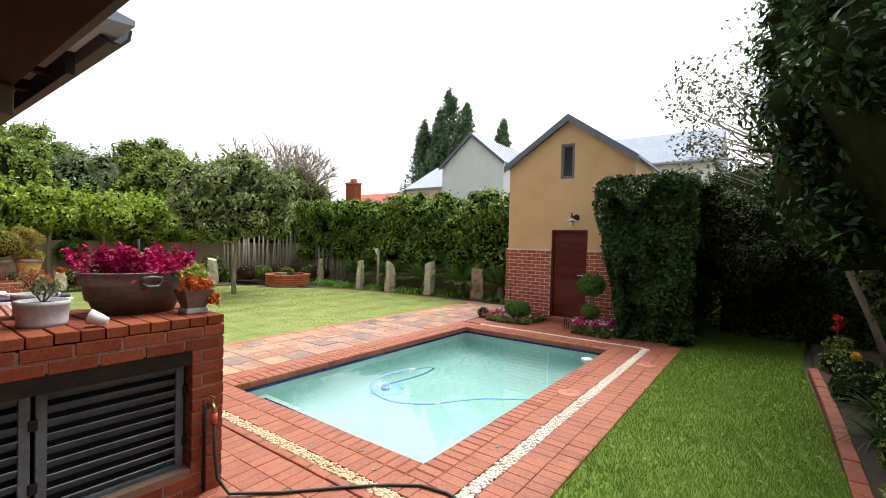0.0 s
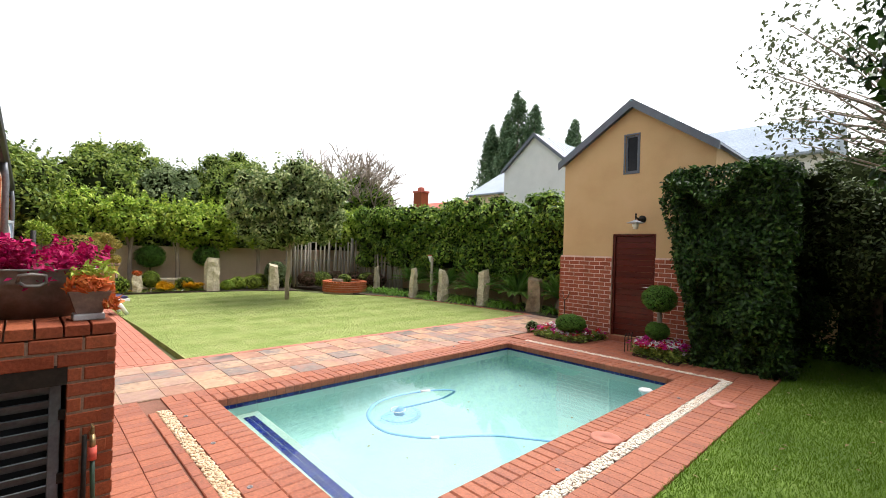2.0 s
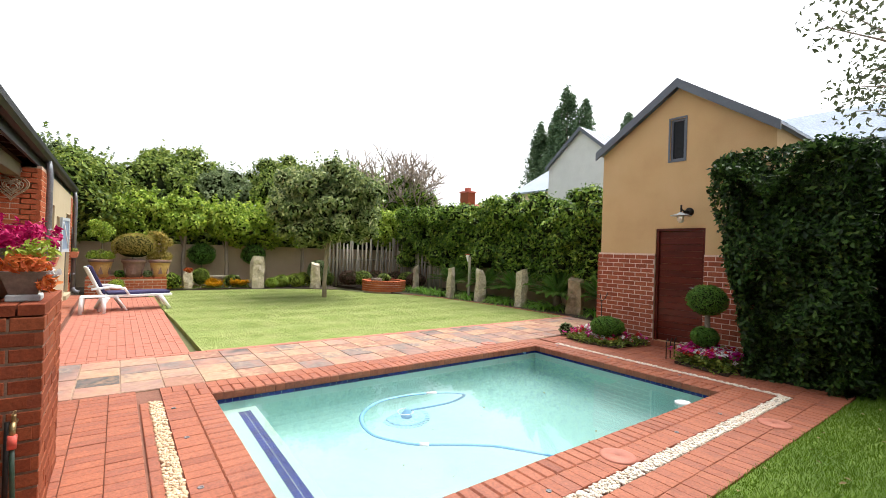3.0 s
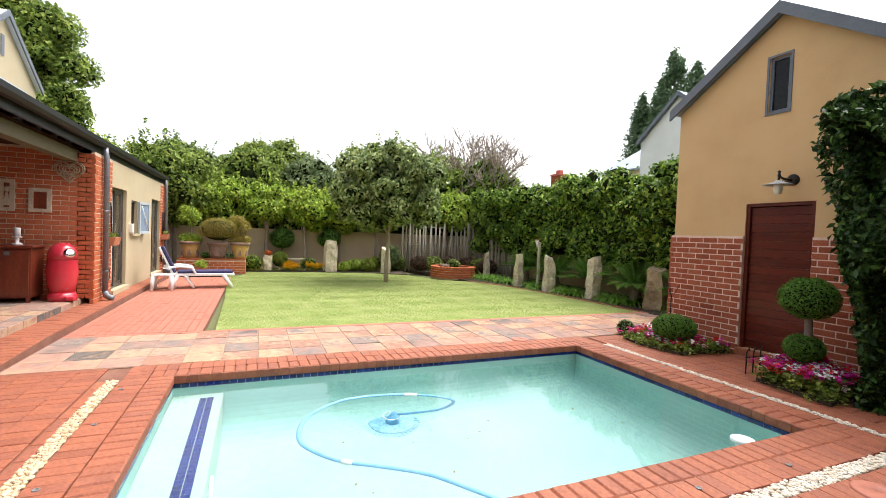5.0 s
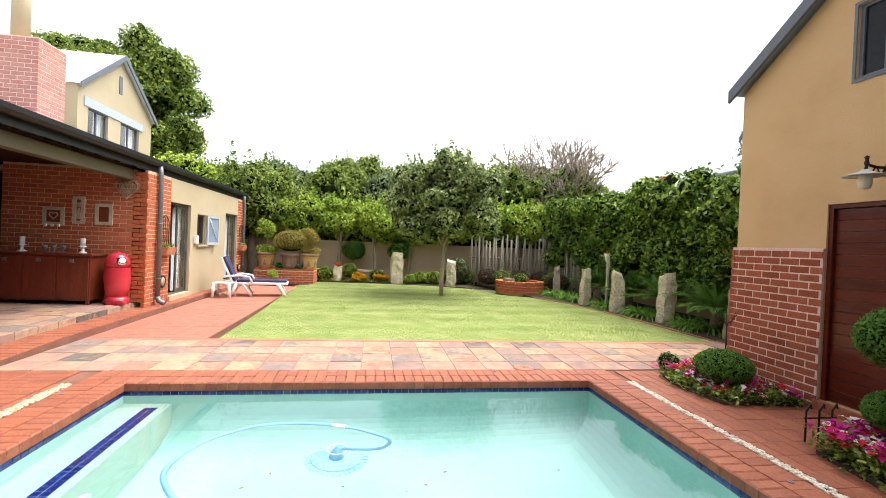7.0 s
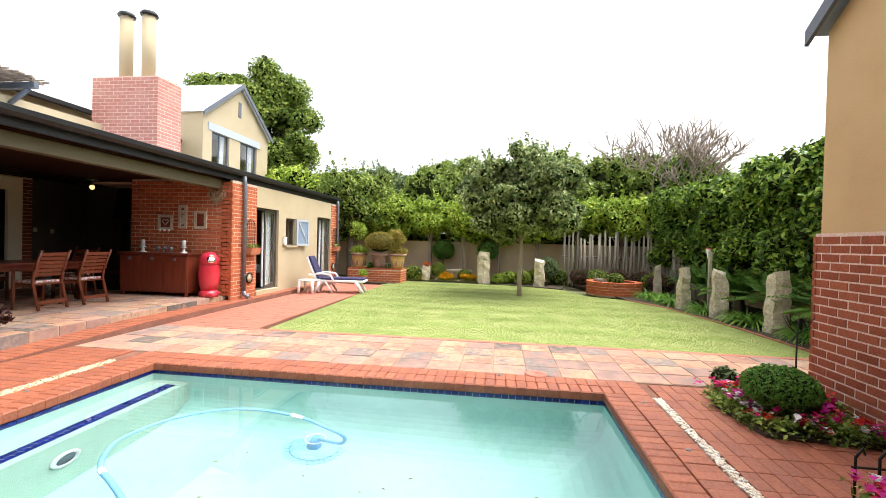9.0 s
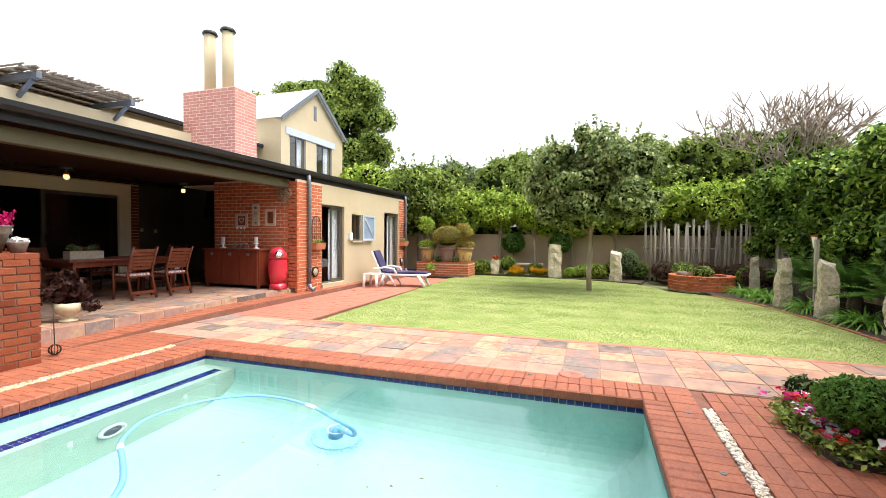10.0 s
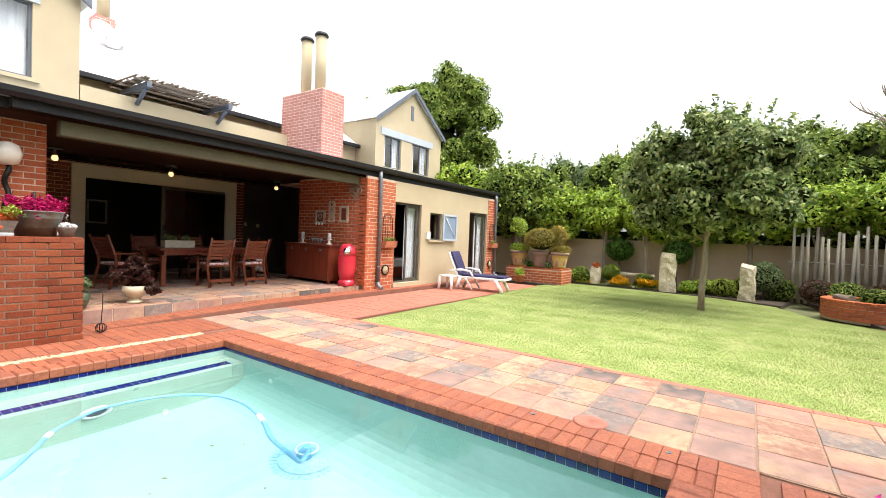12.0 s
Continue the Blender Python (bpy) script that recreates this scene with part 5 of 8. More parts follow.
# ---- upper storey details ----
def window(parent, x0, x1, z0, z1, y, out, mullions=1, curtain=None, frame=None, deep=0.05, w=0.045):
    """A framed pane in a wall facing along y; out is +1 or -1. Coordinates are local to the parent."""
    f = frame or ALU
    fb = bmesh.new()
    ya, yb = sorted((y - out * deep, y))
    box(fb, x0, ya, z0, x1, yb, z0 + w)
    box(fb, x0, ya, z1 - w, x1, yb, z1)
    box(fb, x0, ya, z0 + w, x0 + w, yb, z1 - w)
    box(fb, x1 - w, ya, z0 + w, x1, yb, z1 - w)
    for k in range(mullions):
        c = x0 + (x1 - x0) * (k + 1) / (mullions + 1)
        box(fb, c - w / 2, ya, z0 + w, c + w / 2, yb, z1 - w)
    wnd = part("window_frame", fb, f, parent)
    yc = y - out * deep * 0.5
    for k in range(mullions + 1):
        a = x0 + (x1 - x0) * k / (mullions + 1) + (w if k == 0 else w / 2)
        b = x0 + (x1 - x0) * (k + 1) / (mullions + 1) - (w if k == mullions else w / 2)
        p = part("pane", bx(a, yc - 0.003, z0 + w, b, yc + 0.003, z1 - w), GLASS, wnd)
        p.visible_shadow = False
    if curtain:
        cb = bmesh.new()
        n = 40
        top, bot = [], []
        for i in range(n + 1):
            s = x0 + (x1 - x0) * (0.03 + 0.94 * i / n)
            yy = y - out * (deep + 0.1) + 0.02 * math.sin(i * 1.3) + 0.008 * math.sin(i * 3.1)
            top.append(cb.verts.new((s, yy, z1 - 0.02)))
            bot.append(cb.verts.new((s, yy, z0 + 0.02)))
        for i in range(n):
            if curtain == "full" or i < n * 0.34 or i > n * 0.72:
                cb.faces.new((top[i], top[i + 1], bot[i + 1], bot[i]))
        part("curtain", cb, CURTAIN, wnd, "pale hanging curtain")
    return wnd
CURTAIN = mat("pale_curtain", [(0.55, 0.56, 0.58), (0.68, 0.68, 0.7)], 0.9, big=4, fine=60, bump=0.1, speck=0.05)
LINTEL = mat("pale_blue_grey_band", [(0.36, 0.4, 0.44), (0.42, 0.46, 0.5)], 0.7, big=2, fine=40, bump=0.05, speck=0.05)
gx, gz = -(-16.95 - 13.0) / 2, -2.75
window(gab, -14.4 + gx, -13.45 + gx, 3.85 + gz, 5.0 + gz, -0.06, 1, 1, "split", GREYTRIM)
window(gab, -16.15 + gx, -15.05 + gx, 3.85 + gz, 5.0 + gz, -0.06, 1, 1, "split", GREYTRIM)
part("lintel", bx(-16.35 + gx, 0.0, 5.0 + gz, -13.25 + gx, 0.03, 5.25 + gz), LINTEL, gab)
part("slot_window", bx(-15.06 + gx, 0.0, 5.85 + gz, -14.9 + gx, 0.02, 6.4 + gz), GREYTRIM, gab)
nx0 = 4.65 / 2
window(near_gab, -3.95 + nx0, -2.6 + nx0, 4.02 + gz, 5.4 + gz, -0.06, 1, 1, "full", GREYTRIM)
part("sill", bx(-4.05 + nx0, 0.0, 3.95 + gz, -2.5 + nx0, 0.06, 4.02 + gz), CREAM, near_gab)
part("lintel", bx(-4.05 + nx0, 0.0, 5.4 + gz, -2.5 + nx0, 0.03, 5.6 + gz), LINTEL, near_gab)

chim = thing("chimney", (-9.42, -1.55, 2.9), "washed red brick chimney with two cream flues", "chimney", kind="structure")
part("core", bx(-0.775, -1.745, -0.2, -0.005, -0.005, 2.36), MORTAR_PINK, chim)
spots = courses(face_matrix((0, -1.75, 0.0), (0, 1, 0), (1, 0, 0)), 1.75, 2.37)
spots += courses(face_matrix((0, 0, 0.0), (-1, 0, 0), (0, 1, 0)), 0.78, 2.37)
pieces("brick", spots, 0.05, BRICK_PALE, chim, limit=300)
for y in (-0.62, -1.24):
    fl = part("flue", lathe([(0.15, 2.3), (0.15, 3.98)], 20, c=(-0.42, y)), CREAM, chim)
    part("cowl", lathe([(0.19, 3.98), (0.2, 4.01), (0.165, 4.07), (0.001, 4.08)], 20, c=(-0.42, y)), FASCIA, fl)
vent = thing("roof_vent", (-10.6, -2.6, 3.4), "small pale roof vent pipe with a louvred cap", "vent")
part("pipe", lathe([(0.06, 0), (0.06, 1.75)], 10), WHITEPAINT, vent)
part("cap", lathe([(0.09, 1.75), (0.09, 1.95), (0.03, 2.0)], 10), PIPE, vent)

perg = thing("pergola", (-6.8, -3.0, 4.05), "slatted timber pergola on blue-grey brackets", "pergola")
for k in range(36):
    x = -0.78 + k * 0.061 + random.gauss(0, 0.008)
    part("slat", tube([(x, -1.0, 0.44 + 0.012 * (k % 3)), (x + random.gauss(0, 0.012), 0.62 + random.uniform(-0.07, 0.08), 0.4 + 0.012 * (k % 2))], 0.021, 6), BARK, perg)
for y in (-0.75, -0.3, 0.15, 0.5):
    part("batten", bx(-0.8, y - 0.03, 0.345, 1.4, y + 0.03, 0.385), BARK, perg)
for x in (-0.6, 1.15):
    part("bracket", bx(x - 0.05, -0.95, 0.22, x + 0.05, 0.6, 0.34, 0.01), GREYTRIM, perg)
    part("strut", tube([(x, 0.0, -0.05), (x, 0.42, 0.22)], 0.045, 6), GREYTRIM, perg)
ch2 = thing("far_chimney", (-6.32, -7.2, 5.2), "distant red brick chimney with a cream flue", "chimney", kind="structure")
part("stack", bx(-0.235, -0.235, 0, 0.235, 0.235, 1.89), MORTAR_PINK, ch2)
sp = courses(face_matrix((0.24, 0.24, 0.0), (-1, 0, 0), (0, 1, 0)), 0.48, 1.9)
sp += courses(face_matrix((0.24, -0.24, 0.0), (0, 1, 0), (1, 0, 0)), 0.48, 1.9)
pieces("brick", sp, 0.04, BRICK_PALE, ch2)
part("flue", lathe([(0.15, 1.88), (0.15, 3.6)], 16), CREAM, ch2)
dish = thing("satellite_dish", (-6.1, -6.2, 5.95), "white satellite dish on the roof", "satellite dish")
bm = lathe([(0.001, -0.08), (0.2, -0.05), (0.4, 0.04), (0.42, 0.05), (0.2, -0.03), (0.001, -0.06)], 24)
bmesh.ops.transform(bm, matrix=pose(0, 0, 0.4, -65, 0, 20), verts=bm.verts[:])
part("reflector", bm, WHITEPAINT, dish)
part("mast", tube([(0, 0, -0.15), (0, 0, 0.4)], 0.02, 6), PIPE, dish)

# ---- facade: doors, window, pipes, wall things ----
def sliding_door(name, hole, label, open_side):
    x0, x1, z0, z1 = hole
    d = thing(name, ((x0 + x1) / 2, FY, z0), label, "door", kind="structure")
    h = (x1 - x0) / 2
    fb = bmesh.new()
    for b in ((-h, -0.16, 0, -h + 0.05, -0.06, z1 - z0), (h - 0.05, -0.16, 0, h, -0.06, z1 - z0), (-h + 0.05, -0.16, z1 - z0 - 0.05, h - 0.05, -0.06, z1 - z0), (-h + 0.05, -0.16, 0, h - 0.05, -0.06, 0.03)):
        box(fb, *b)
    part("door_frame", fb, ALU, d)
    a, b = (-h + 0.05, 0.02) if open_side < 0 else (-0.02, h - 0.05)
    leaf = bmesh.new()
    for q in ((a, -0.11, 0.031, a + 0.06, -0.08, z1 - z0 - 0.051), (b - 0.06, -0.11, 0.031, b, -0.08, z1 - z0 - 0.051), (a + 0.06, -0.11, 0.031, b - 0.06, -0.08, 0.1), (a + 0.06, -0.11, z1 - z0 - 0.11, b - 0.06, -0.08, z1 - z0 - 0.051)):
        box(leaf, *q)
    lf = part("sliding_leaf", leaf, ALU, d)
    p = part("pane", bx(a + 0.06, -0.098, 0.1, b - 0.06, -0.092, z1 - z0 - 0.11), GLASS, lf)
    p.visible_shadow = False
    part("handle", bx(a + 0.02 if open_side < 0 else b - 0.04, -0.08, 0.95, a + 0.04 if open_side < 0 else b - 0.02, -0.05, 1.15, 0.004), PIPE, lf)
    part("sill", bx(-h - 0.05, -0.2, -0.1, h + 0.05, 0.06, -0.002), CREAM, d)
    return d
d1 = sliding_door("door_2", DOOR1, "half-open bronze aluminium sliding glass door", -1)
d2 = sliding_door("door_3", DOOR2, "bronze aluminium sliding glass door with curtain", -1)
for d in (d1, d2):
    cb = bmesh.new()
    vs = [(cb.verts.new((-0.5 + 0.02 * i, -0.22 + 0.025 * math.sin(i * 1.2), 1.95)), cb.verts.new((-0.5 + 0.02 * i, -0.22 + 0.03 * math.sin(i * 1.2 + 0.3), 0.04))) for i in range(22)]
    for (a, b), (c, e) in zip(vs, vs[1:]):
        cb.faces.new((a, c, e, b))
    part("curtain", cb, CURTAIN, d, "pale drawn curtain")
SHUTTER = mat("faded_blue_grey_board", [(0.17, 0.23, 0.32), (0.23, 0.3, 0.4)], 0.6, big=3, fine=30, bump=0.1, speck=0.1)
win = thing("window_1", ((WIN[0] + WIN[1]) / 2, FY, WIN[2]), "small window with its blue-grey casement opened outward", "window", kind="structure")
hw, hh = (WIN[1] - WIN[0]) / 2, WIN[3] - WIN[2]
fb = bmesh.new()
for b in ((-hw, -0.16, 0, -hw + 0.045, -0.06, hh), (hw - 0.045, -0.16, 0, hw, -0.06, hh), (-hw + 0.045, -0.16, hh - 0.045, hw - 0.045, -0.06, hh), (-hw + 0.045, -0.16, 0, hw - 0.045, -0.06, 0.045)):
    box(fb, *b)
part("window_frame", fb, ALU, win)
part("window_sill", bx(-hw - 0.05, -0.05, -0.05, hw + 0.05, 0.06, -0.002, 0.005), CREAM, win)
cs = bmesh.new()
for b in ((-0.62, 0, 0, -0.56, 0.04, hh), (-0.06, 0, 0, 0, 0.04, hh), (-0.56, 0, hh - 0.06, -0.06, 0.04, hh), (-0.56, 0, 0, -0.06, 0.04, 0.06)):
    box(cs, *b)
bmesh.ops.transform(cs, matrix=pose(-hw - 0.02, 0.01, 0, 0, 0, -8), verts=cs.verts[:])
cas = part("casement", cs, LINTEL, win, "blue-grey painted open casement")
pb = bx(-0.56, 0.015, 0.06, -0.06, 0.021, hh - 0.06)
bmesh.ops.transform(pb, matrix=pose(-hw - 0.02, 0.01, 0, 0, 0, -8), verts=pb.verts[:])
part("board", pb, SHUTTER, cas, "solid blue-grey board")
br = tube([(-0.52, 0.045, 0.1), (-0.1, 0.045, hh - 0.1)], 0.012, 6)
bmesh.ops.transform(br, matrix=pose(-hw - 0.02, 0.01, 0, 0, 0, -8), verts=br.verts[:])
part("brace", br, WHITEPAINT, cas)
mbx = thing("wall_box", (-11.3, FY, 1.33), "small white box on the plaster wall", "box")
part("case", bx(-0.07, 0.001, 0, 0.07, 0.07, 0.2, 0.006), WHITEPAINT, mbx)

def downpipe(x, y, z1, label):
    d = thing("downpipe", (x, y, 0.12), label, "pipe", "downpipes")
    part("shaft", tube([(0, 0, 0.14), (0, 0, z1 - 0.4), (0, 0.0, z1 - 0.3), (0, -0.01, z1 - 0.15), (0, -0.03, z1 + 0.01)], 0.045, 12), PIPE, d)
    part("shoe", tube([(0, 0, 0.15), (0, 0.02, 0.07), (0, 0.09, 0.03), (0, 0.14, 0.015)], 0.05, 12), PIPE, d)
    for z in (0.5, 1.6):
        part("bracket", lathe([(0.052, z), (0.052, z + 0.03)], 12), PIPE, d)
    return d
downpipe(-9.33, FY + 0.075, 2.76, "grey round downpipe on the brick pier")
downpipe(-15.1, FY + 0.075, 2.76, "grey round downpipe at the house corner")

TERRA = mat("terracotta", [(0.4, 0.13, 0.06), (0.5, 0.19, 0.1)], 0.85, big=5, fine=40, bump=0.15, speck=0.12)
IRON = mat("black_wrought_iron", [(0.012, 0.012, 0.012), (0.03, 0.025, 0.02)], 0.55, metal=0.6, big=6, fine=50, bump=0.1)
def wall_trough(x, label):
    w = thing("wall_planter", (x, FY + 0.02, 1.1), label, "planter", "wall planters")
    part("trough", prism([(0.0, 0.0), (0.13, 0.0), (0.17, 0.16), (0.0, 0.16)], 'x', -0.2, 0.2), TERRA, w)
    fr = tube([(-0.17, 0.012, 0.16)] + [(-0.17 * math.cos(a), 0.012, 0.62 + 0.2 * math.sin(a)) for a in np.linspace(0, math.pi, 12)] + [(0.17, 0.012, 0.16)], 0.009, 6)
    for s in (-0.08, 0.0, 0.08):
        tube([(s, 0.012, 0.16), (s, 0.012, 0.78)], 0.006, 5, fr)
    for z in (0.35, 0.55):
        tube([(-0.17, 0.012, z), (0.17, 0.012, z)], 0.006, 5, fr)
    part("trellis", fr, IRON, w, "arched black iron trellis")
    P = np.c_[RNG.uniform(-0.17, 0.17, 160), RNG.uniform(0.02, 0.14, 160), RNG.uniform(0.15, 0.24, 160)]
    leaves("foliage", P, np.tile([0, 0, 1.0], (160, 1)), 0.05, L_MID, w)
wall_trough(-9.66, "terracotta wall trough with an arched iron trellis")
wall_trough(-14.95, "terracotta wall trough with an arched iron trellis")
for x in (-9.62, -14.86):
    c = thing("wall_clock", (x, FY + 0.018, 0.55), "round wall dial with a dark rim", "clock", "wall dials")
    bm = lathe([(0.13, 0), (0.13, 0.025), (0.1, 0.03), (0.1, 0.015), (0.001, 0.015)], 24)
    bmesh.ops.rotate(bm, cent=(0, 0, 0), matrix=Matrix.Rotation(radians(-90), 3, 'X'), verts=bm.verts[:])
    part("rim", bm, IRON, c)
    bm = lathe([(0.099, 0.016), (0.099, 0.02), (0.001, 0.02)], 24)
    bmesh.ops.rotate(bm, cent=(0, 0, 0), matrix=Matrix.Rotation(radians(-90), 3, 'X'), verts=bm.verts[:])
    part("face", bm, CREAM, c)

# bed and chair seen through the sliding door
bed = thing("bed", (-11.4, -1.4, 0.18), "bed with white linen inside the bedroom", "bed")
part("base", bx(-0.9, -1.0, 0, 0.9, 1.0, 0.3, 0.01), DARKWOOD, bed)
part("mattress", bx(-0.9, -1.0, 0.3, 0.9, 1.0, 0.55, 0.05), WHITEPAINT, bed)

# ---- veranda things ----
VZ = 0.2
sb = thing("sideboard", (-8.94, -0.76, VZ), "dark red wooden sideboard against the brick wall", "sideboard")
part("body", bx(0.0, -0.82, 0.08, 0.46, 0.78, 0.88, 0.005), DARKWOOD, sb)
part("top", bx(0.0, -0.86, 0.88, 0.5, 0.82, 0.92, 0.008), DARKWOOD, sb)
for k in range(3):
    y = -0.8 + k * 0.53
    dr = part("door", bx(0.461, y, 0.12, 0.48, y + 0.5, 0.85, 0.004), DARKWOOD, sb)
    part("handle", bx(0.481, y + 0.2, 0.76, 0.495, y + 0.27, 0.82, 0.003), PIPE, dr, "square metal pull")
for y in (-0.78, 0.72):
    for x in (0.03, 0.41):
        part("foot", bx(x, y, 0, x + 0.05, y + 0.05, 0.08), DARKWOOD, sb)
for y in (-1.21, -0.23):
    cd = thing("candle", (-8.68, y, VZ + 0.92), "thick white candle on a turned white holder", "candle", "candles on the sideboard")
    part("holder", lathe([(0.07, 0), (0.07, 0.015), (0.025, 0.04), (0.03, 0.08), (0.02, 0.1), (0.065, 0.12), (0.065, 0.13)], 16), WHITEPAINT, cd)
    part("wax", lathe([(0.042, 0.13), (0.042, 0.27), (0.035, 0.275)], 16), CURTAIN, cd)
for y in (-0.86, -0.71, -0.56):
    cp = thing("small_cup", (-8.7, y, VZ + 0.92), "small silver cup on the sideboard", "cup", "cups on the sideboard")
    part("bowl", lathe([(0.03, 0), (0.012, 0.02), (0.012, 0.05), (0.04, 0.08), (0.045, 0.13), (0.04, 0.13), (0.03, 0.08)], 14), PIPE, cp)
FRAMEWOOD = mat("distressed_cream_wood", [(0.42, 0.36, 0.27), (0.55, 0.48, 0.38)], 0.85, big=5, fine=30, bump=0.2, speck=0.2)
def picture(y, z, w, h, label):
    p = thing("picture_frame", (-8.94, y, z), label, "picture", "pictures on the brick wall")
    fb = bmesh.new()
    t = 0.06
    for b in ((0.0, -w / 2, 0, 0.03, w / 2, t), (0.0, -w / 2, h - t, 0.03, w / 2, h), (0.0, -w / 2, t, 0.03, -w / 2 + t, h - t), (0.0, w / 2 - t, t, 0.03, w / 2, h - t)):
        box(fb, *b)
    part("frame", fb, FRAMEWOOD, p)
    part("panel", bx(0.002, -w / 2 + t, t, 0.012, w / 2 - t, h - t), DARKWOOD, p, "dark inner panel")
    return p
picture(-0.03, 1.66, 0.3, 0.4, "distressed cream wooden picture frame with a dark ornament")
p = picture(-0.46, 1.66, 0.2, 0.52, "tall narrow cream picture of a windmill pump")
part("tower", prism([(-0.05, 0.09), (0.05, 0.09), (0.015, 0.3), (-0.015, 0.3)], 'x', 0.013, 0.02), FRAMEWOOD, p)
bm = lathe([(0.05, 0.0), (0.05, 0.006), (0.001, 0.006)], 12)
bmesh.ops.transform(bm, matrix=pose(0.013, 0, 0.36, 0, 90, 0), verts=bm.verts[:])
part("wheel", bm, FRAMEWOOD, p)
p = picture(-0.88, 1.62, 0.36, 0.34, "square cream wooden frame with a heart and three pegs")
def heart_curve(s, n=28):
    return [(s * 0.0625 * 16 * math.sin(a) ** 3 / 1.0, s * 0.0625 * (13 * math.cos(a) - 5 * math.cos(2 * a) - 2 * math.cos(3 * a) - math.cos(4 * a))) for a in np.linspace(0, 2 * math.pi, n)]
part("heart", tube([(0.02, u, 0.18 + v) for u, v in heart_curve(0.07)], 0.01, 6), FRAMEWOOD, p)
for k in range(3):
    part("peg", bx(0.03, -0.13 + k * 0.11, -0.03, 0.06, -0.09 + k * 0.11, 0.02, 0.004), WHITEPAINT, p)
WIRE = mat("rusty_silver_wire", [(0.36, 0.28, 0.18), (0.52, 0.43, 0.31)], 0.5, metal=0.6, big=8, fine=40, bump=0.05)
ht = thing("wire_heart", (-8.93, 0.36, 2.38), "large heart of woven wire hung on the brick wall", "wall ornament")
for s in (0.21, 0.185, 0.14, 0.1, 0.06):
    part("wire", tube([(0.02, u, v) for u, v in heart_curve(s)], 0.008, 6), WIRE, ht)
for k in range(7):
    a = k / 7 * 6.283
    part("curl", tube([(0.02, 0.12 * math.cos(a + q * 0.5) * (1 - q * 0.12), 0.02 + 0.12 * math.sin(a + q * 0.5) * (1 - q * 0.12)) for q in range(6)], 0.006, 5), WIRE, ht)

REDGLOSS = mat("glossy_red_enamel", [(0.5, 0.025, 0.045), (0.58, 0.035, 0.06)], 0.25, big=2, fine=20, bump=0.01, speck=0.04, coat=0.4)
CHROME = mat("polished_chrome", [(0.75, 0.75, 0.76), (0.8, 0.8, 0.82)], 0.12, metal=1.0, big=2, fine=20, bump=0.0, speck=0.03)
rb = thing("retro_bin", (-8.73, 0.34, VZ), "red retro bullet-shaped bin with a chrome flap", "bin")
part("body", lathe([(0.17, 0.14), (0.2, 0.3), (0.215, 0.5), (0.2, 0.68), (0.2, 0.685)], 28), REDGLOSS, rb)
part("lid", lathe([(0.205, 0.69), (0.2, 0.78), (0.17, 0.88), (0.1, 0.95), (0.001, 0.97)], 28), REDGLOSS, rb)
part("skirt", lathe([(0.2, 0.0), (0.2, 0.08), (0.17, 0.14)], 28), REDGLOSS, rb)
part("pedal", bx(0.1, 0.1, 0.01, 0.25, 0.25, 0.09, 0.03), REDGLOSS, rb)
bm = lathe([(0.085, 0.0), (0.08, 0.02), (0.05, 0.035), (0.001, 0.04)], 20)
bmesh.ops.transform(bm, matrix=pose(0.13, 0.13, 0.8, 0, 68, 45), verts=bm.verts[:])
part("flap", bm, CHROME, rb, "round chrome flap")

def chair_thing(loc, rz):
    c = thing("dining_chair", loc, "oiled brown slatted timber armchair with a patterned cushion", "chair", "chairs round the table", rz=rz)
    for x in (-0.24, 0.24):
        part("leg", tube([(x, -0.23, 0), (x, -0.22, 0.3), (x, -0.22, 0.645)], [0.026, 0.025, 0.024], 6), TEAK, c)
        part("leg", tube([(x, 0.27, 0), (x, 0.15, 0.45), (x, 0.17, 0.62), (x, 0.32, 1.0)], [0.026, 0.026, 0.024, 0.022], 6), TEAK, c)
        part("arm", bx(x - 0.03, -0.26, 0.64, x + 0.03, 0.22, 0.665, 0.008), TEAK, c)
    part("stretcher", bx(-0.24, 0.225, 0.1, 0.24, 0.25, 0.16), TEAK, c)
    part("seat_rail", bx(-0.24, -0.24, 0.36, 0.24, -0.21, 0.42), TEAK, c)
    for k in range(7):
        part("seat_slat", bx(-0.22, -0.25 + k * 0.062, 0.42, 0.22, -0.2 + k * 0.062, 0.44), TEAK, c)
    for k in range(6):
        z = 0.56 + k * 0.068
        part("back_slat", bx(-0.22, 0.135 + (z - 0.56) * 0.4, z, 0.22, 0.155 + (z - 0.56) * 0.4, z + 0.056), TEAK, c)
    part("cushion", bx(-0.21, -0.24, 0.441, 0.21, 0.16, 0.49, 0.02), CUSHION, c, "red, black and white patterned cushion")
    return c
CUSHION = mat("patterned_red_white_cloth", [(0.6, 0.58, 0.55), (0.4, 0.05, 0.05), (0.65, 0.62, 0.6), (0.05, 0.05, 0.06)], 0.9, big=14, fine=60, bump=0.1)
tb = thing("dining_table", (-6.6, -2.0, VZ), "long dark timber dining table", "table")
part("tabletop", bx(-1.05, -0.5, 0.72, 1.05, 0.5, 0.76, 0.008), DARKWOOD, tb)
part("apron", bx(-0.95, -0.42, 0.62, 0.95, 0.42, 0.72), DARKWOOD, tb)
for x in (-0.97, 0.97):
    for y in (-0.43, 0.43):
        part("leg", bx(x - 0.045, y - 0.045, 0, x + 0.045, y + 0.045, 0.62, 0.006), TEAK, tb)
c0 = chair_thing((-6.45, -1.15, VZ), 0)
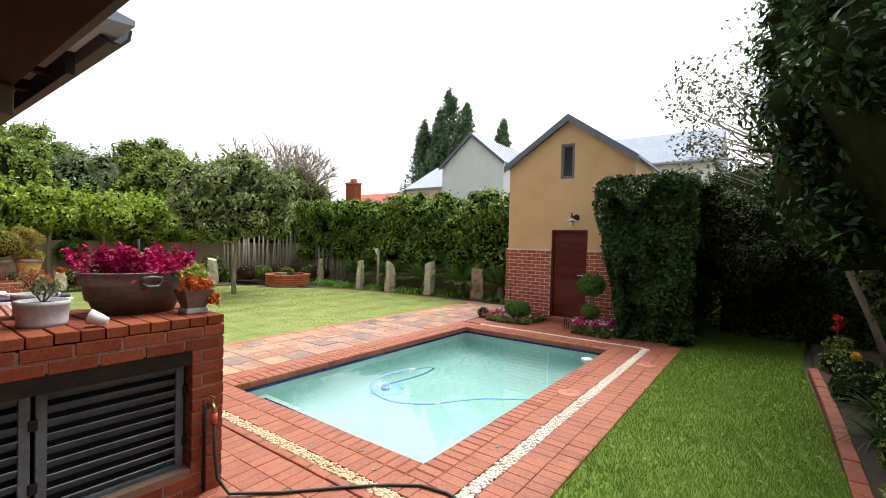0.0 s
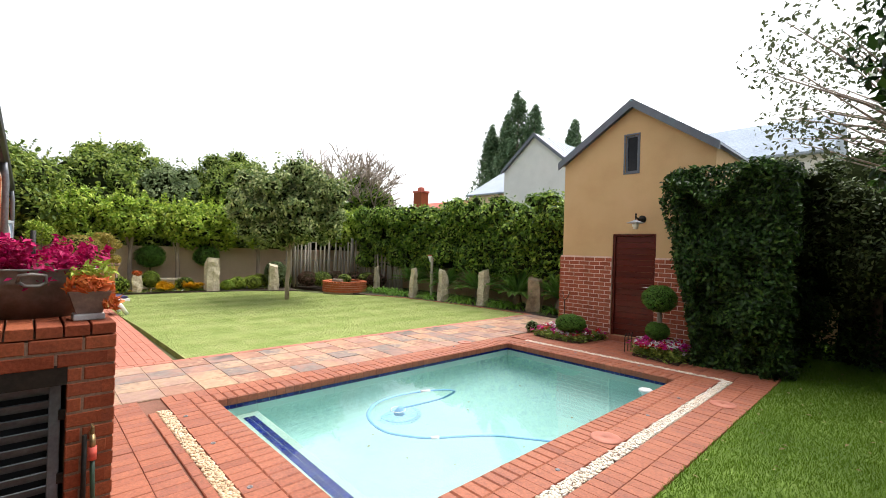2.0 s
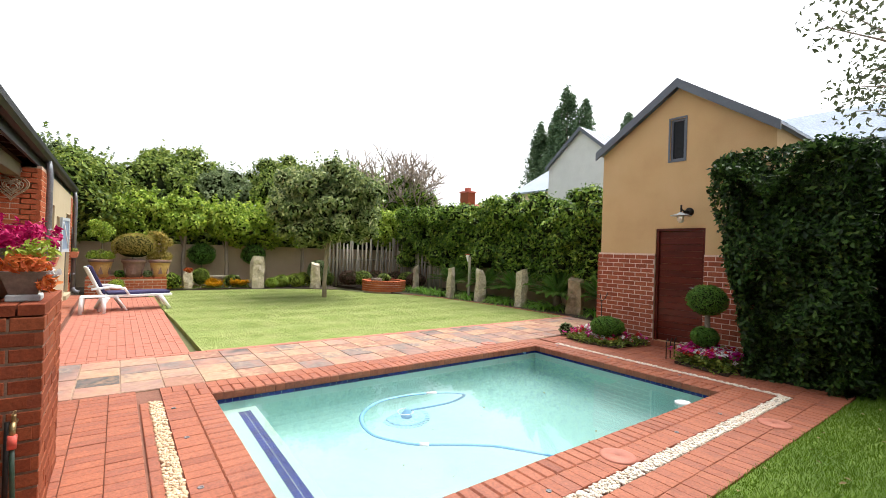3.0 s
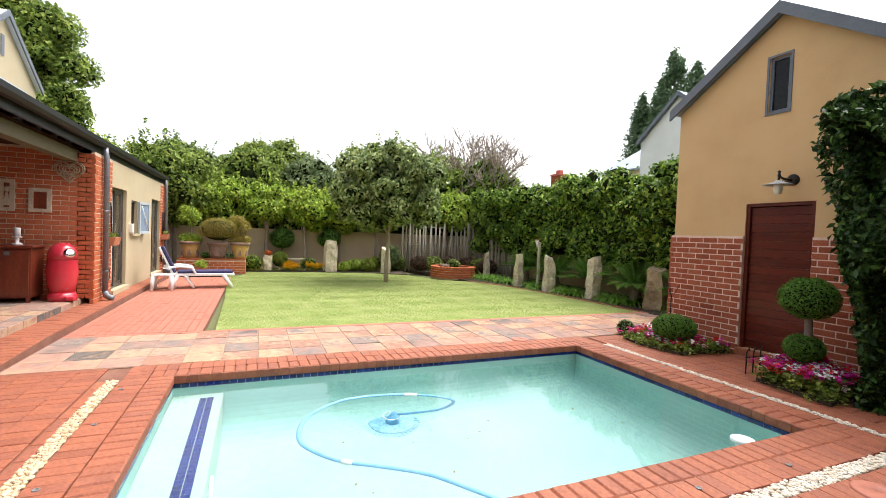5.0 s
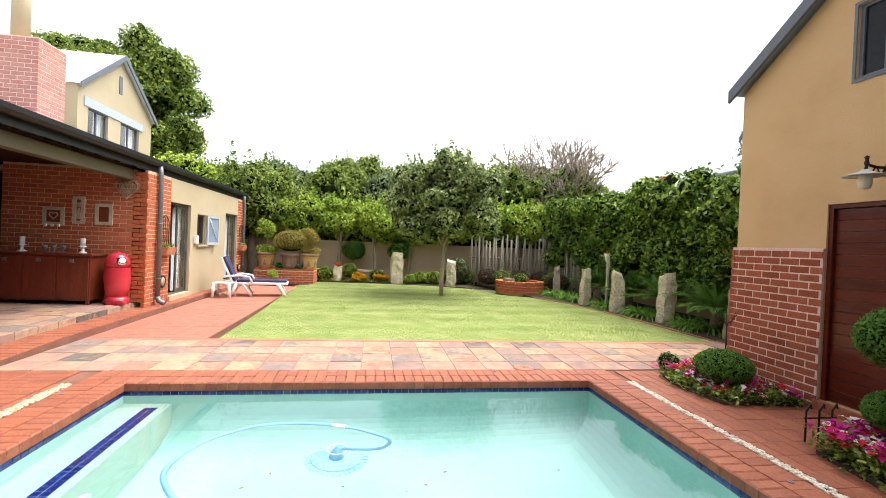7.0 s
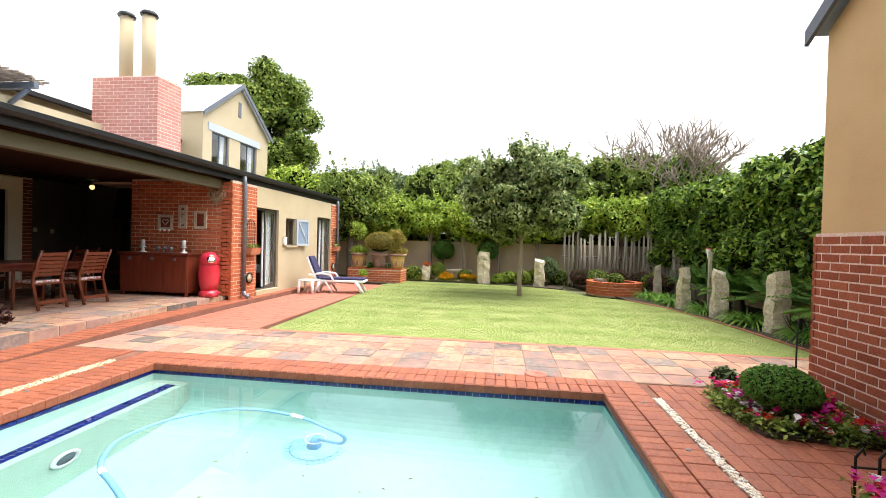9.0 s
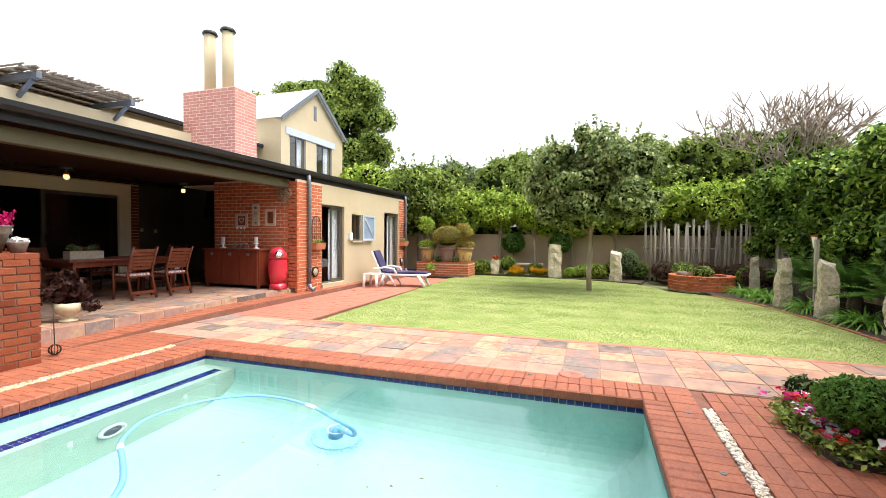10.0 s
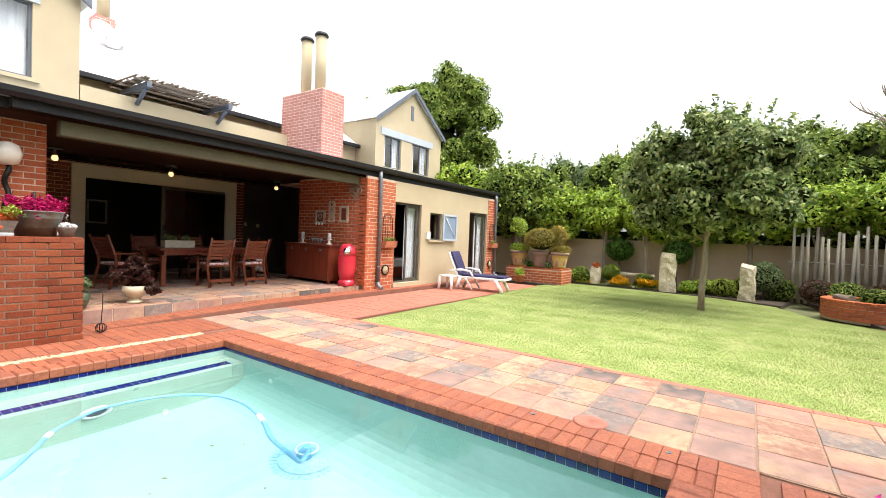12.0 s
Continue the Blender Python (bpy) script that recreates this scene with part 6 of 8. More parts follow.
for x, y, rz in ((-7.2, -1.1, 0), (-4.95, -1.9, -75), (-5.9, -2.9, 180), (-6.9, -2.9, 178), (-7.85, -2.0, 95)):
    copy_thing(c0, pose(x, y, VZ, 0, 0, rz))
tp = thing("table_planter", (-6.1, -2.0, VZ + 0.76), "pale wooden box with dry plants on the table", "planter")
part("box", bx(-0.3, -0.1, 0, 0.3, 0.1, 0.15, 0.006), FRAMEWOOD, tp)
P, N = clump_points([(-0.15, 0, 0.2), (0.1, 0, 0.18), (0.2, 0, 0.22)], [0.09, 0.09, 0.08], 200)
leaves("plants", P, N, 0.06, L_OLIVE, tp)

CREAMPOT = mat("cream_glazed_pot", [(0.55, 0.46, 0.3), (0.66, 0.58, 0.42)], 0.5, big=3, fine=30, bump=0.05, speck=0.1)
urn = thing("urn_pot", (-4.5, 0.2, VZ), "cream footed urn planted with dark red coleus", "plant pot")
part("urn", lathe([(0.11, 0), (0.11, 0.03), (0.065, 0.06), (0.07, 0.085), (0.15, 0.14), (0.175, 0.2), (0.17, 0.27), (0.15, 0.27), (0.145, 0.23)], 24), CREAMPOT, urn)
P, N = clump_points(np.array([0, 0, 0.47]) + RNG.normal(0, 1, (16, 3)) * [0.11, 0.11, 0.09], np.full(16, 0.11), 1000)
leaves("coleus", P, N, 0.09, F_COLEUS, urn, 0.65)
gp = thing("green_pot", (-3.72, 0.35, VZ), "small green pot with a trailing plant", "plant pot")
GREENPOT = mat("mottled_green_glaze", [(0.05, 0.07, 0.04), (0.1, 0.12, 0.06)], 0.4, big=6, fine=30, bump=0.05)
part("pot", lathe([(0.1, 0), (0.15, 0.12), (0.16, 0.24), (0.14, 0.24), (0.13, 0.2)], 18), GREENPOT, gp)
P, N = clump_points([(0, 0, 0.28), (0.08, 0, 0.3), (-0.06, 0.05, 0.36)], [0.12, 0.1, 0.1], 350)
leaves("foliage", P, N, 0.06, L_OLIVE, gp)
ws = thing("wire_ball_stake", (-3.75, 1.2, 0.012), "rusty wire ball ornament on a bent stake", "garden ornament")
for k in range(6):
    a = k / 6 * math.pi
    part("hoop", tube([(0.06 * math.cos(q) * math.cos(a), 0.06 * math.cos(q) * math.sin(a), 0.06 + 0.06 * math.sin(q)) for q in np.linspace(0, 6.283, 18)], 0.004, 5), IRON, ws)
part("stake", tube([(0, 0, 0.115), (-0.03, -0.06, 0.3), (-0.04, -0.08, 0.48)], 0.006, 5), IRON, ws)

DRUM = mat("printed_tin", [(0.4, 0.03, 0.03), (0.55, 0.5, 0.45), (0.05, 0.05, 0.04)], 0.4, big=9, fine=20, bump=0.02)
for k, (x, y) in enumerate([(-8.3, -2.5), (-7.9, -2.75)]):
    t = thing("storage_tin", (x, y, VZ), "red and white printed storage tin on the floor", "tin", "tins on the floor")
    part("body", lathe([(0.15, 0), (0.15, 0.33)], 18), DRUM, t)
    part("lid", lathe([(0.155, 0.33), (0.155, 0.36), (0.001, 0.37)], 18), PIPE, t)

BRASS_LAMP = mat("dull_brass_fitting", [(0.3, 0.2, 0.08), (0.4, 0.28, 0.12)], 0.4, metal=0.7, big=6, fine=40, bump=0.05)
GLOW = bpy.data.materials.new("lit_bulb")
GLOW.use_nodes = True
gp_ = GLOW.node_tree.nodes["Principled BSDF"]
gp_.inputs["Emission Color"].default_value, gp_.inputs["Emission Strength"].default_value = (1.0, 0.66, 0.3, 1), 0.55
for x, y in ((-6.2, -2.63), (-8.94, -2.76), (-4.15, -2.4)):
    l = thing("ceiling_light", (x, y, 2.75), "small lit lamp under the veranda ceiling", "lamp", "ceiling lamps")
    part("rose", lathe([(0.12, -0.03), (0.1, 0.0)], 16), PIPE, l)
    part("stem", lathe([(0.02, -0.12), (0.02, -0.03)], 8), PIPE, l)
    part("collar", lathe([(0.045, -0.15), (0.05, -0.13), (0.03, -0.1)], 12), BRASS_LAMP, l)
    part("bulb", lathe([(0.001, -0.25), (0.04, -0.235), (0.052, -0.2), (0.045, -0.16), (0.03, -0.12)], 14), GLOW, l)

# wide doorway: sliding leaf and pictures in the lounge
sd = thing("door_4", (-6.85, -4.45, VZ), "dark aluminium sliding door with a pull handle", "door", kind="structure")
fb = bmesh.new()
for b in ((-1.68, -0.03, 0, -1.6, 0.03, 2.24), (0.0, -0.03, 0, 0.08, 0.03, 2.24), (-1.6, -0.03, 2.15, 0.0, 0.03, 2.24), (-1.6, -0.03, 0, 0.0, 0.03, 0.09)):
    box(fb, *b)
fr_ = part("door_frame", fb, ALU, sd)
part("pane", bx(-1.6, -0.004, 0.09, 0.0, 0.004, 2.15), GLASS, fr_).visible_shadow = False
part("handle", tube([(0.03, 0.03, 0.95), (0.03, 0.08, 0.97), (0.03, 0.08, 1.2), (0.03, 0.03, 1.22)], 0.012, 8), CHROME, fr_)
for x in (-5.6, -6.5):
    p = thing("lounge_picture", (x, -7.98, 1.4), "framed picture on the dim lounge wall", "picture", "pictures in the lounge")
    fb = bmesh.new()
    for b in ((-0.25, 0, 0, -0.2, 0.03, 0.7), (0.2, 0, 0, 0.25, 0.03, 0.7), (-0.2, 0, 0.65, 0.2, 0.03, 0.7), (-0.2, 0, 0, 0.2, 0.03, 0.05)):
        box(fb, *b)
    part("frame", fb, FRAMEWOOD, p)
    part("sheet", bx(-0.2, 0.005, 0.05, 0.2, 0.015, 0.65), DARKROOM, p)

# ---- braai counter ----
BX0, BX1, BY0, BY1, BZ = -3.5, -2.59, -0.95, 1.41, 1.23
braai = thing("brick_counter", (BX1, BY1, 0), "red brick barbecue counter with louvred steel doors", "counter", kind="structure")
W_ = BX1 - BX0
D_ = BY1 - BY0
NZ0, NZ1, NY0, NY1 = 0.2, 1.02, -2.2, -0.21
cb = bmesh.new()
for b in ((-W_ + 0.012, -D_, -0.05, -0.5, -0.012, BZ - 0.075), (-0.5, -D_, -0.05, -0.005, -0.005, NZ0), (-0.5, -D_, NZ1, -0.005, -0.005, BZ - 0.075), (-0.5, NY1, NZ0, -0.005, -0.005, NZ1), (-0.5, -D_, NZ0, -0.005, NY0, NZ1)):
    box(cb, *b)
part("core", cb, MORTAR_DARK, braai)
spots = courses(face_matrix((0, -D_, 0.0), (0, 1, 0), (1, 0, 0)), D_, BZ - 0.08, [(D_ + NY0, D_ + NY1, NZ0, NZ1)])
spots += courses(face_matrix((0, 0, 0.0), (-1, 0, 0), (0, 1, 0)), W_, BZ - 0.08)
spots.sort(key=lambda s: -(s[0].translation.y + s[0].translation.x * 0.2))
for i in range(4):
    for k in range(int(D_ / 0.117)):
        spots.insert(0, (Matrix.Translation((-0.114 - i * 0.228, -0.055 - k * 0.117, BZ)), 0.222, 0.107))
pieces("brick", spots, 0.06, BRICK, braai, limit=300)
STEEL = mat("galvanised_louvre_steel", [(0.06, 0.08, 0.095), (0.11, 0.14, 0.165)], 0.45, metal=0.0, big=4, fine=30, bump=0.08)
for k in range(2):
    y1 = NY1 - 0.02 - k * 0.78
    y0 = y1 - 0.76
    gdoor = thing("grille_door", (BX1 - 0.1, BY1 + (y0 + y1) / 2, NZ0), "louvred grey steel door of the brick counter", "door", "louvred doors")
    h = (y1 - y0) / 2
    H = NZ1 - NZ0 - 0.12
    for b in ((-0.02, -h, 0, 0.02, -h + 0.05, H), (-0.02, h - 0.05, 0, 0.02, h, H), (-0.02, -h + 0.05, 0, 0.02, h - 0.05, 0.03)):
        part("stile", bx(*b, 0.004), STEEL, gdoor)
    # Black panel added behind the louvres; it stands for shade in the gaps.
    part("inner_panel", bx(-0.09, -h + 0.01, 0.0, -0.07, h - 0.01, H), FASCIA, gdoor)
    n = 9
    for i in range(n):
        z = 0.05 + i * (H - 0.08) / (n - 1)
        bm = bx(-0.004, -h + 0.05, -0.032, 0.004, h - 0.05, 0.032)
        bmesh.ops.transform(bm, matrix=pose(0, 0, z, 0, 38, 0), verts=bm.verts[:])
        part("louvre", bm, STEEL, gdoor)
    for z in (0.15, H - 0.2):
        part("hinge", bx(0.0, h - 0.01, z, 0.035, h + 0.03, z + 0.06, 0.006), IRON, gdoor)
part("lintel_bar", bx(-0.03, NY0, NZ1 - 0.11, -0.006, NY1, NZ1 - 0.001), IRON, braai)
# brick pillar standing on the counter
PIL = thing("brick_pillar", (-3.5, -0.58, BZ + 0.001), "red brick veranda pillar standing on the counter", "pillar", kind="structure")
part("core", bx(0.005, 0.005, 0, 0.575, 0.465, 1.52), MORTAR, PIL)
spots = courses(face_matrix((0.58, 0.47, 0.0), (-1, 0, 0), (0, 1, 0)), 0.58, 1.5) + courses(face_matrix((0.58, 0, 0.0), (0, 1, 0), (1, 0, 0)), 0.47, 1.5) + courses(face_matrix((0, 0.47, 0.0), (0, -1, 0), (-1, 0, 0)), 0.47, 1.5)
pieces("brick", spots, 0.06, BRICK_WALL, PIL)
GLOBE = mat("opal_globe_glass", [(0.72, 0.66, 0.56), (0.78, 0.73, 0.64)], 0.3, big=2, fine=10, bump=0.0, speck=0.03)
gl = thing("globe_lamp", (-3.06, 0.1, BZ), "opal globe lamp on a dark twisted stem", "lamp")
part("stem", tube([(0.02 * math.cos(q), 0.02 * math.sin(q), q * 0.055) for q in np.linspace(0, 16, 40)], 0.03, 8), IRON, gl)
part("foot", lathe([(0.11, 0), (0.1, 0.03), (0.03, 0.05)], 18), IRON, gl)
part("globe", lathe([(0.05, 0.88), (0.12, 0.92), (0.155, 1.03), (0.12, 1.14), (0.05, 1.18), (0.001, 1.185)], 24), GLOBE, gl)

ZINC = mat("weathered_galvanised_tub", [(0.13, 0.125, 0.11), (0.22, 0.21, 0.19), (0.16, 0.13, 0.1)], 0.5, metal=0.2, big=5, fine=25, bump=0.1, speck=0.2)
tub = thing("galvanised_tub", (-3.14, 1.05, BZ), "oval galvanised tub full of hot pink plumes", "plant pot")
part("tub", lathe([(0.21, 0.01), (0.22, 0.0), (0.29, 0.2), (0.3, 0.205), (0.3, 0.22), (0.315, 0.28), (0.33, 0.285), (0.325, 0.295), (0.305, 0.28), (0.27, 0.1)], 32, sx=0.78, sy=1.1), ZINC, tub)
for s in (-1, 1):
    part("handle", tube([(0.26 * s, -0.06, 0.22), (0.28 * s, -0.055, 0.26), (0.285 * s, 0.0, 0.265), (0.28 * s, 0.055, 0.26), (0.26 * s, 0.06, 0.22), (0.28 * s, 0.03, 0.2), (0.28 * s, -0.03, 0.2), (0.26 * s, -0.06, 0.22)], 0.011, 7), ZINC, tub)
part("soil", lathe([(0.29, 0.2), (0.29, 0.245), (0.001, 0.255)], 24, sx=0.76, sy=1.08), SOIL, tub)
cs_, ns_ = [], []
for k in range(70):
    a, r = RNG.uniform(0, 6.283), math.sqrt(RNG.uniform(0, 1)) * 0.27
    b = np.array([0.78 * r * math.cos(a), 1.15 * r * math.sin(a), 0.24])
    d = unit(np.array([[math.cos(a) * r * 1.1, math.sin(a) * r * 1.3, 0.5 + RNG.uniform(0, 0.4)]]))[0]
    L = RNG.uniform(0.14, 0.26)
    for q in range(26):
        f = q / 26
        cs_.append(b + d * L * f + RNG.normal(0, 0.032 * (1.05 - f), 3))
        ns_.append(d)
leaves("plume_mass", np.array(cs_), np.array(ns_), 0.052, F_PINK, tub, 0.5)
P, N = clump_points([(0, 0, 0.27), (0.1, 0.2, 0.26), (-0.1, -0.2, 0.26)], [0.14, 0.1, 0.1], 200, 0.4)
leaves("grey_foliage", P, N, 0.06, L_OLIVE, tub)
part("rod", tube([(0.02, 0.0, 0.2), (0.02, 0.0, 0.52)], 0.014, 7), IRON, tub)

GREYPOT = mat("grey_cement_pot", [(0.42, 0.44, 0.45), (0.55, 0.57, 0.57)], 0.75, big=5, fine=40, bump=0.15, speck=0.12)
for k, (x, y, s) in enumerate([(-2.94, 0.5, 1.0), (-3.36, 0.55, 0.95)]):
    g = thing("grey_pot", (x, y, BZ), "round grey pot with a small woody plant", "plant pot", "grey pots on the counter")
    part("pot", lathe([(0.1 * s, 0), (0.115 * s, 0.0), (0.12 * s, 0.02), (0.118 * s, 0.03), (0.125 * s, 0.12), (0.13 * s, 0.125), (0.13 * s, 0.15), (0.115 * s, 0.15), (0.11 * s, 0.12)], 24), GREYPOT, g)
    part("soil", lathe([(0.112 * s, 0.1), (0.112 * s, 0.13), (0.001, 0.135)], 18), SOIL, g)
    for q in range(5):
        a = q * 1.3
        part("twig", tube([(0, 0, 0.13), (0.05 * math.cos(a), 0.05 * math.sin(a), 0.2), (0.08 * math.cos(a + 0.4), 0.08 * math.sin(a + 0.4), 0.27)], 0.005, 5), BARK, g)
    P, N = clump_points([(0.05, 0, 0.24), (-0.05, 0.03, 0.22), (0, -0.05, 0.26)], [0.08, 0.07, 0.07], 130)
    leaves("foliage", P, N, 0.03, L_OLIVE if k == 0 else F_ORANGE, g)
sc = thing("shell_cup", (-2.68, 0.7, BZ), "small white tipped cup on the counter", "cup")
bm = lathe([(0.02, -0.05), (0.035, 0.0), (0.045, 0.05), (0.04, 0.05), (0.03, 0.0)], 14)
bmesh.ops.transform(bm, matrix=pose(0, 0, 0.045, 70, 0, -30), verts=bm.verts[:])
part("cup", bm, WHITEPAINT, sc)
sp = thing("succulent_pot", (-2.82, 1.3, BZ), "square tapered pot of orange and lime succulents", "plant pot")
BROWNPOT = mat("brown_glazed_pot", [(0.16, 0.12, 0.1), (0.24, 0.19, 0.16)], 0.5, big=5, fine=30, bump=0.1)
bm = bmesh.new()
box(bm, -0.06, -0.06, 0.04, 0.06, 0.06, 0.17)
for v in bm.verts:
    if v.co.z > 0.1:
        v.co.x *= 1.65
        v.co.y *= 1.65
part("pot", bm, BROWNPOT, sp)
part("saucer", bx(-0.07, -0.075, 0, 0.07, 0.075, 0.038, 0.008), GREYPOT, sp, "pale grey block saucer")
P, N = clump_points([(0.04, -0.04, 0.2), (0.05, 0.04, 0.2), (-0.03, 0.0, 0.22), (0.08, 0.1, 0.1)], [0.07, 0.065, 0.07, 0.05], 340)
leaves("succulent_growth", P, N, 0.06, F_ORANGE, sp, 0.35)
P, N = clump_points([(-0.06, 0.05, 0.28), (-0.04, -0.03, 0.26)], [0.08, 0.07], 200)
leaves("lime_growth", P, N, 0.05, F_LIME, sp, 0.35)
bp = thing("shell_pot", (-3.36, 1.3, BZ), "small brown pot topped with white shells", "plant pot")
part("pot", lathe([(0.06, 0), (0.09, 0.1), (0.1, 0.12), (0.085, 0.12)], 16), BROWNPOT, bp)
P, N = clump_points([(0, 0, 0.13)], [0.09], 60, 0.4)
tagged(leaves("shell_layer", P, N, 0.06, F_WHITE, bp, 0.8), kind="stuff")

BRASS = mat("worn_brass", [(0.25, 0.17, 0.08), (0.35, 0.25, 0.12)], 0.4, metal=0.8, big=6, fine=40, bump=0.1)
HOSEG = mat("dark_green_hose", [(0.012, 0.03, 0.018), (0.02, 0.045, 0.025)], 0.45, big=6, fine=40, bump=0.05)
tap = thing("garden_tap", (BX1 + 0.002, 1.31, 0.62), "brass garden tap with a hose on the brick counter", "tap")
part("body", tube([(0, 0, 0), (0.06, 0, 0), (0.08, 0, -0.02), (0.08, 0, -0.06)], 0.014, 8), BRASS, tap)
part("spindle", tube([(0.05, 0, 0), (0.05, 0, 0.05)], 0.01, 8), BRASS, tap)
part("handle", bx(0.02, -0.006, 0.05, 0.09, 0.006, 0.06, 0.002), BRASS, tap)
part("connector", lathe([(0.02, -0.12), (0.02, -0.05)], 12, c=(0.08, 0)), REDPAINT, tap)
part("riser", tube([(0.012, -0.03, -0.6), (0.012, -0.03, 0.0)], 0.012, 8), IRON, tap)
hose = thing("garden_hose", (BX1 + 0.082, 1.31, 0.012), "dark green hose hanging down and snaking over the paving", "hose")
part("tube", tube([(0, 0, 0.5), (0.0, 0.005, 0.3), (0.02, 0.02, 0.1), (0.1, 0.06, 0.01), (0.35, 0.3, 0.0), (0.62, 0.6, 0.0), (0.85, 0.83, 0.0), (1.05, 0.98, 0.0), (1.25, 1.02, 0.0), (1.5, 0.98, 0.0), (1.8, 0.7, 0.0), (2.0, 0.2, 0.0)], 0.0115, 8), HOSEG, hose)

# ---- pump house details ----
px, pz = (HX0 + HX1) / 2, -0.1
pd = thing("door_5", ((PDOOR[0] + PDOOR[1]) / 2, HY, PDOOR[2]), "mahogany door of horizontal boards with a steel lever", "door", kind="structure")
dw, dh = (PDOOR[1] - PDOOR[0]) / 2, PDOOR[3] - PDOOR[2]
fb = bmesh.new()
for b in ((-dw, 0.02, 0, -dw + 0.045, 0.14, dh), (dw - 0.045, 0.02, 0, dw, 0.14, dh), (-dw + 0.045, 0.02, dh - 0.045, dw - 0.045, 0.14, dh)):
    box(fb, *b)
part("door_frame", fb, MAHOG, pd)
n = 17
for k in range(n):
    z = 0.01 + k * (dh - 0.06) / n
    part("board", bx(-dw + 0.047, 0.06, z, dw - 0.047, 0.1, z + (dh - 0.06) / n - 0.004, 0.003), MAHOG, pd)
lock = part("lock_plate", lathe([(0.027, 0), (0.027, 0.008)], 16), CHROME, pd)
lock.matrix_basis = pose(dw - 0.12, 0.06, 1.0, 90, 0, 0)
part("lever", tube([(dw - 0.12, 0.06, 1.0), (dw - 0.12, 0.02, 1.0), (dw - 0.16, 0.012, 1.0), (dw - 0.25, 0.012, 1.0)], 0.01, 8), CHROME, pd)
part("keyhole", lathe([(0.025, 0), (0.025, 0.008)], 16), CHROME, pd).matrix_basis = pose(dw - 0.12, 0.06, 0.92, 90, 0, 0)
part("threshold", bx(-dw - 0.02, -0.06, -0.1, dw + 0.02, 0.14, -0.001), PAVER, pd)
pwin = window(pump, PWIN[0] - px, PWIN[1] - px, PWIN[2] - pz, PWIN[3] - pz, 0.03, -1, 0, None, GREYTRIM, 0.05, 0.035)
wf = bmesh.new()
a0, a1, b0, b1 = PWIN[0] - px, PWIN[1] - px, PWIN[2] - pz, PWIN[3] - pz
for b in ((a0 - 0.03, -0.012, b0 - 0.03, a0, 0.0, b1 + 0.03), (a1, -0.012, b0 - 0.03, a1 + 0.03, 0.0, b1 + 0.03), (a0, -0.012, b1, a1, 0.0, b1 + 0.03), (a0, -0.012, b0 - 0.03, a1, 0.0, b0)):
    box(wf, *b)
part("architrave", wf, GREYTRIM, pump)
# Opaque pane and added board; the unlit inside is put into their dark colours.
DARKPANE = mat("unlit_slot_pane", [(0.008, 0.009, 0.011), (0.014, 0.015, 0.018)], 0.12, big=3, fine=20, bump=0.02, spec=0.15)
pwin.children[0].data.materials[0] = DARKPANE
part("inner_board", bx(a0 - 0.08, 0.26, b0 - 0.08, a1 + 0.08, 0.29, b1 + 0.08), DARKROOM, pump, "added dark board standing for the unlit inside")
lamp = thing("wall_lamp", (-3.02, HY, 2.42), "black iron bracket lamp with a pale enamel shade", "lamp")
bm = lathe([(0.075, 0), (0.075, 0.02), (0.04, 0.05)], 18)
bmesh.ops.rotate(bm, cent=(0, 0, 0), matrix=Matrix.Rotation(radians(90), 3, 'X'), verts=bm.verts[:])
part("wall_plate", bm, IRON, lamp)
part("arm", tube([(0, -0.04, 0.0), (0, -0.2, 0.0), (0, -0.3, 0.02), (0, -0.31, -0.04)], 0.014, 8), IRON, lamp)
part("scroll", tube([(0, -0.06 - 0.05 * q * 0.35, -0.03 + 0.03 * math.sin(q)) for q in range(12)], 0.007, 6), IRON, lamp)
part("finial", lathe([(0.012, 0.0), (0.02, 0.03), (0.012, 0.06), (0.02, 0.085), (0.001, 0.1)], 12, c=(0, -0.3)), IRON, lamp)
part("shade", lathe([(0.03, -0.03), (0.05, -0.05), (0.16, -0.085), (0.165, -0.09), (0.05, -0.06), (0.03, -0.04)], 28, c=(0, -0.31)), GREYPOT, lamp, "pale grey enamel shade")
part("jar", lathe([(0.05, -0.07), (0.055, -0.14), (0.04, -0.2), (0.001, -0.21)], 18, c=(0, -0.31)), GLOBE, lamp, "frosted glass jar")

# topiary and flowers at its foot
flower_bed("flower_bed", [(-4.78, 8.74), (-4.4, 8.64), (-3.75, 8.72), (-3.66, 9.6), (-4.72, 9.66), (-4.9, 9.2)], 5200, [(F_MAG, 34, "magenta_bloom"), (F_RED, 30, "red_bloom"), (F_WHITE, 30, "white_bloom"), (F_PINK, 24, "pink_bloom")], "low bed of mixed bedding flowers by the pump house", 0.2)
flower_bed("flower_bed", [(-2.68, 8.62), (-1.9, 8.5), (-2.0, 9.3), (-2.6, 9.5)], 4200, [(F_MAG, 80, "magenta_bloom"), (F_RED, 45, "red_bloom"), (F_WHITE, 60, "white_bloom")], "bed of magenta and white flowers beside the dark hedge", 0.3)
ball_bush("low_box_bush", (-4.1, 9.02, 0), 0.31, 0.29, 3800, 0.035, L_BOX, "clipped flat-topped green bush among flowers", 0.05, squash=0.62)
tt = ball_bush("cloud_topiary", (-2.4, 9.0, 0), 0.98, 0.27, 3600, 0.035, L_BOX, "two-tiered clipped green topiary beside the door", 0.05, squash=0.85)
d = unit(RNG.normal(size=(2600, 3)))
lumpy("inner_growth", (-0.02, 0.0, 0.42), (0.16, 0.16, 0.13), CORE, tt, 0.05)
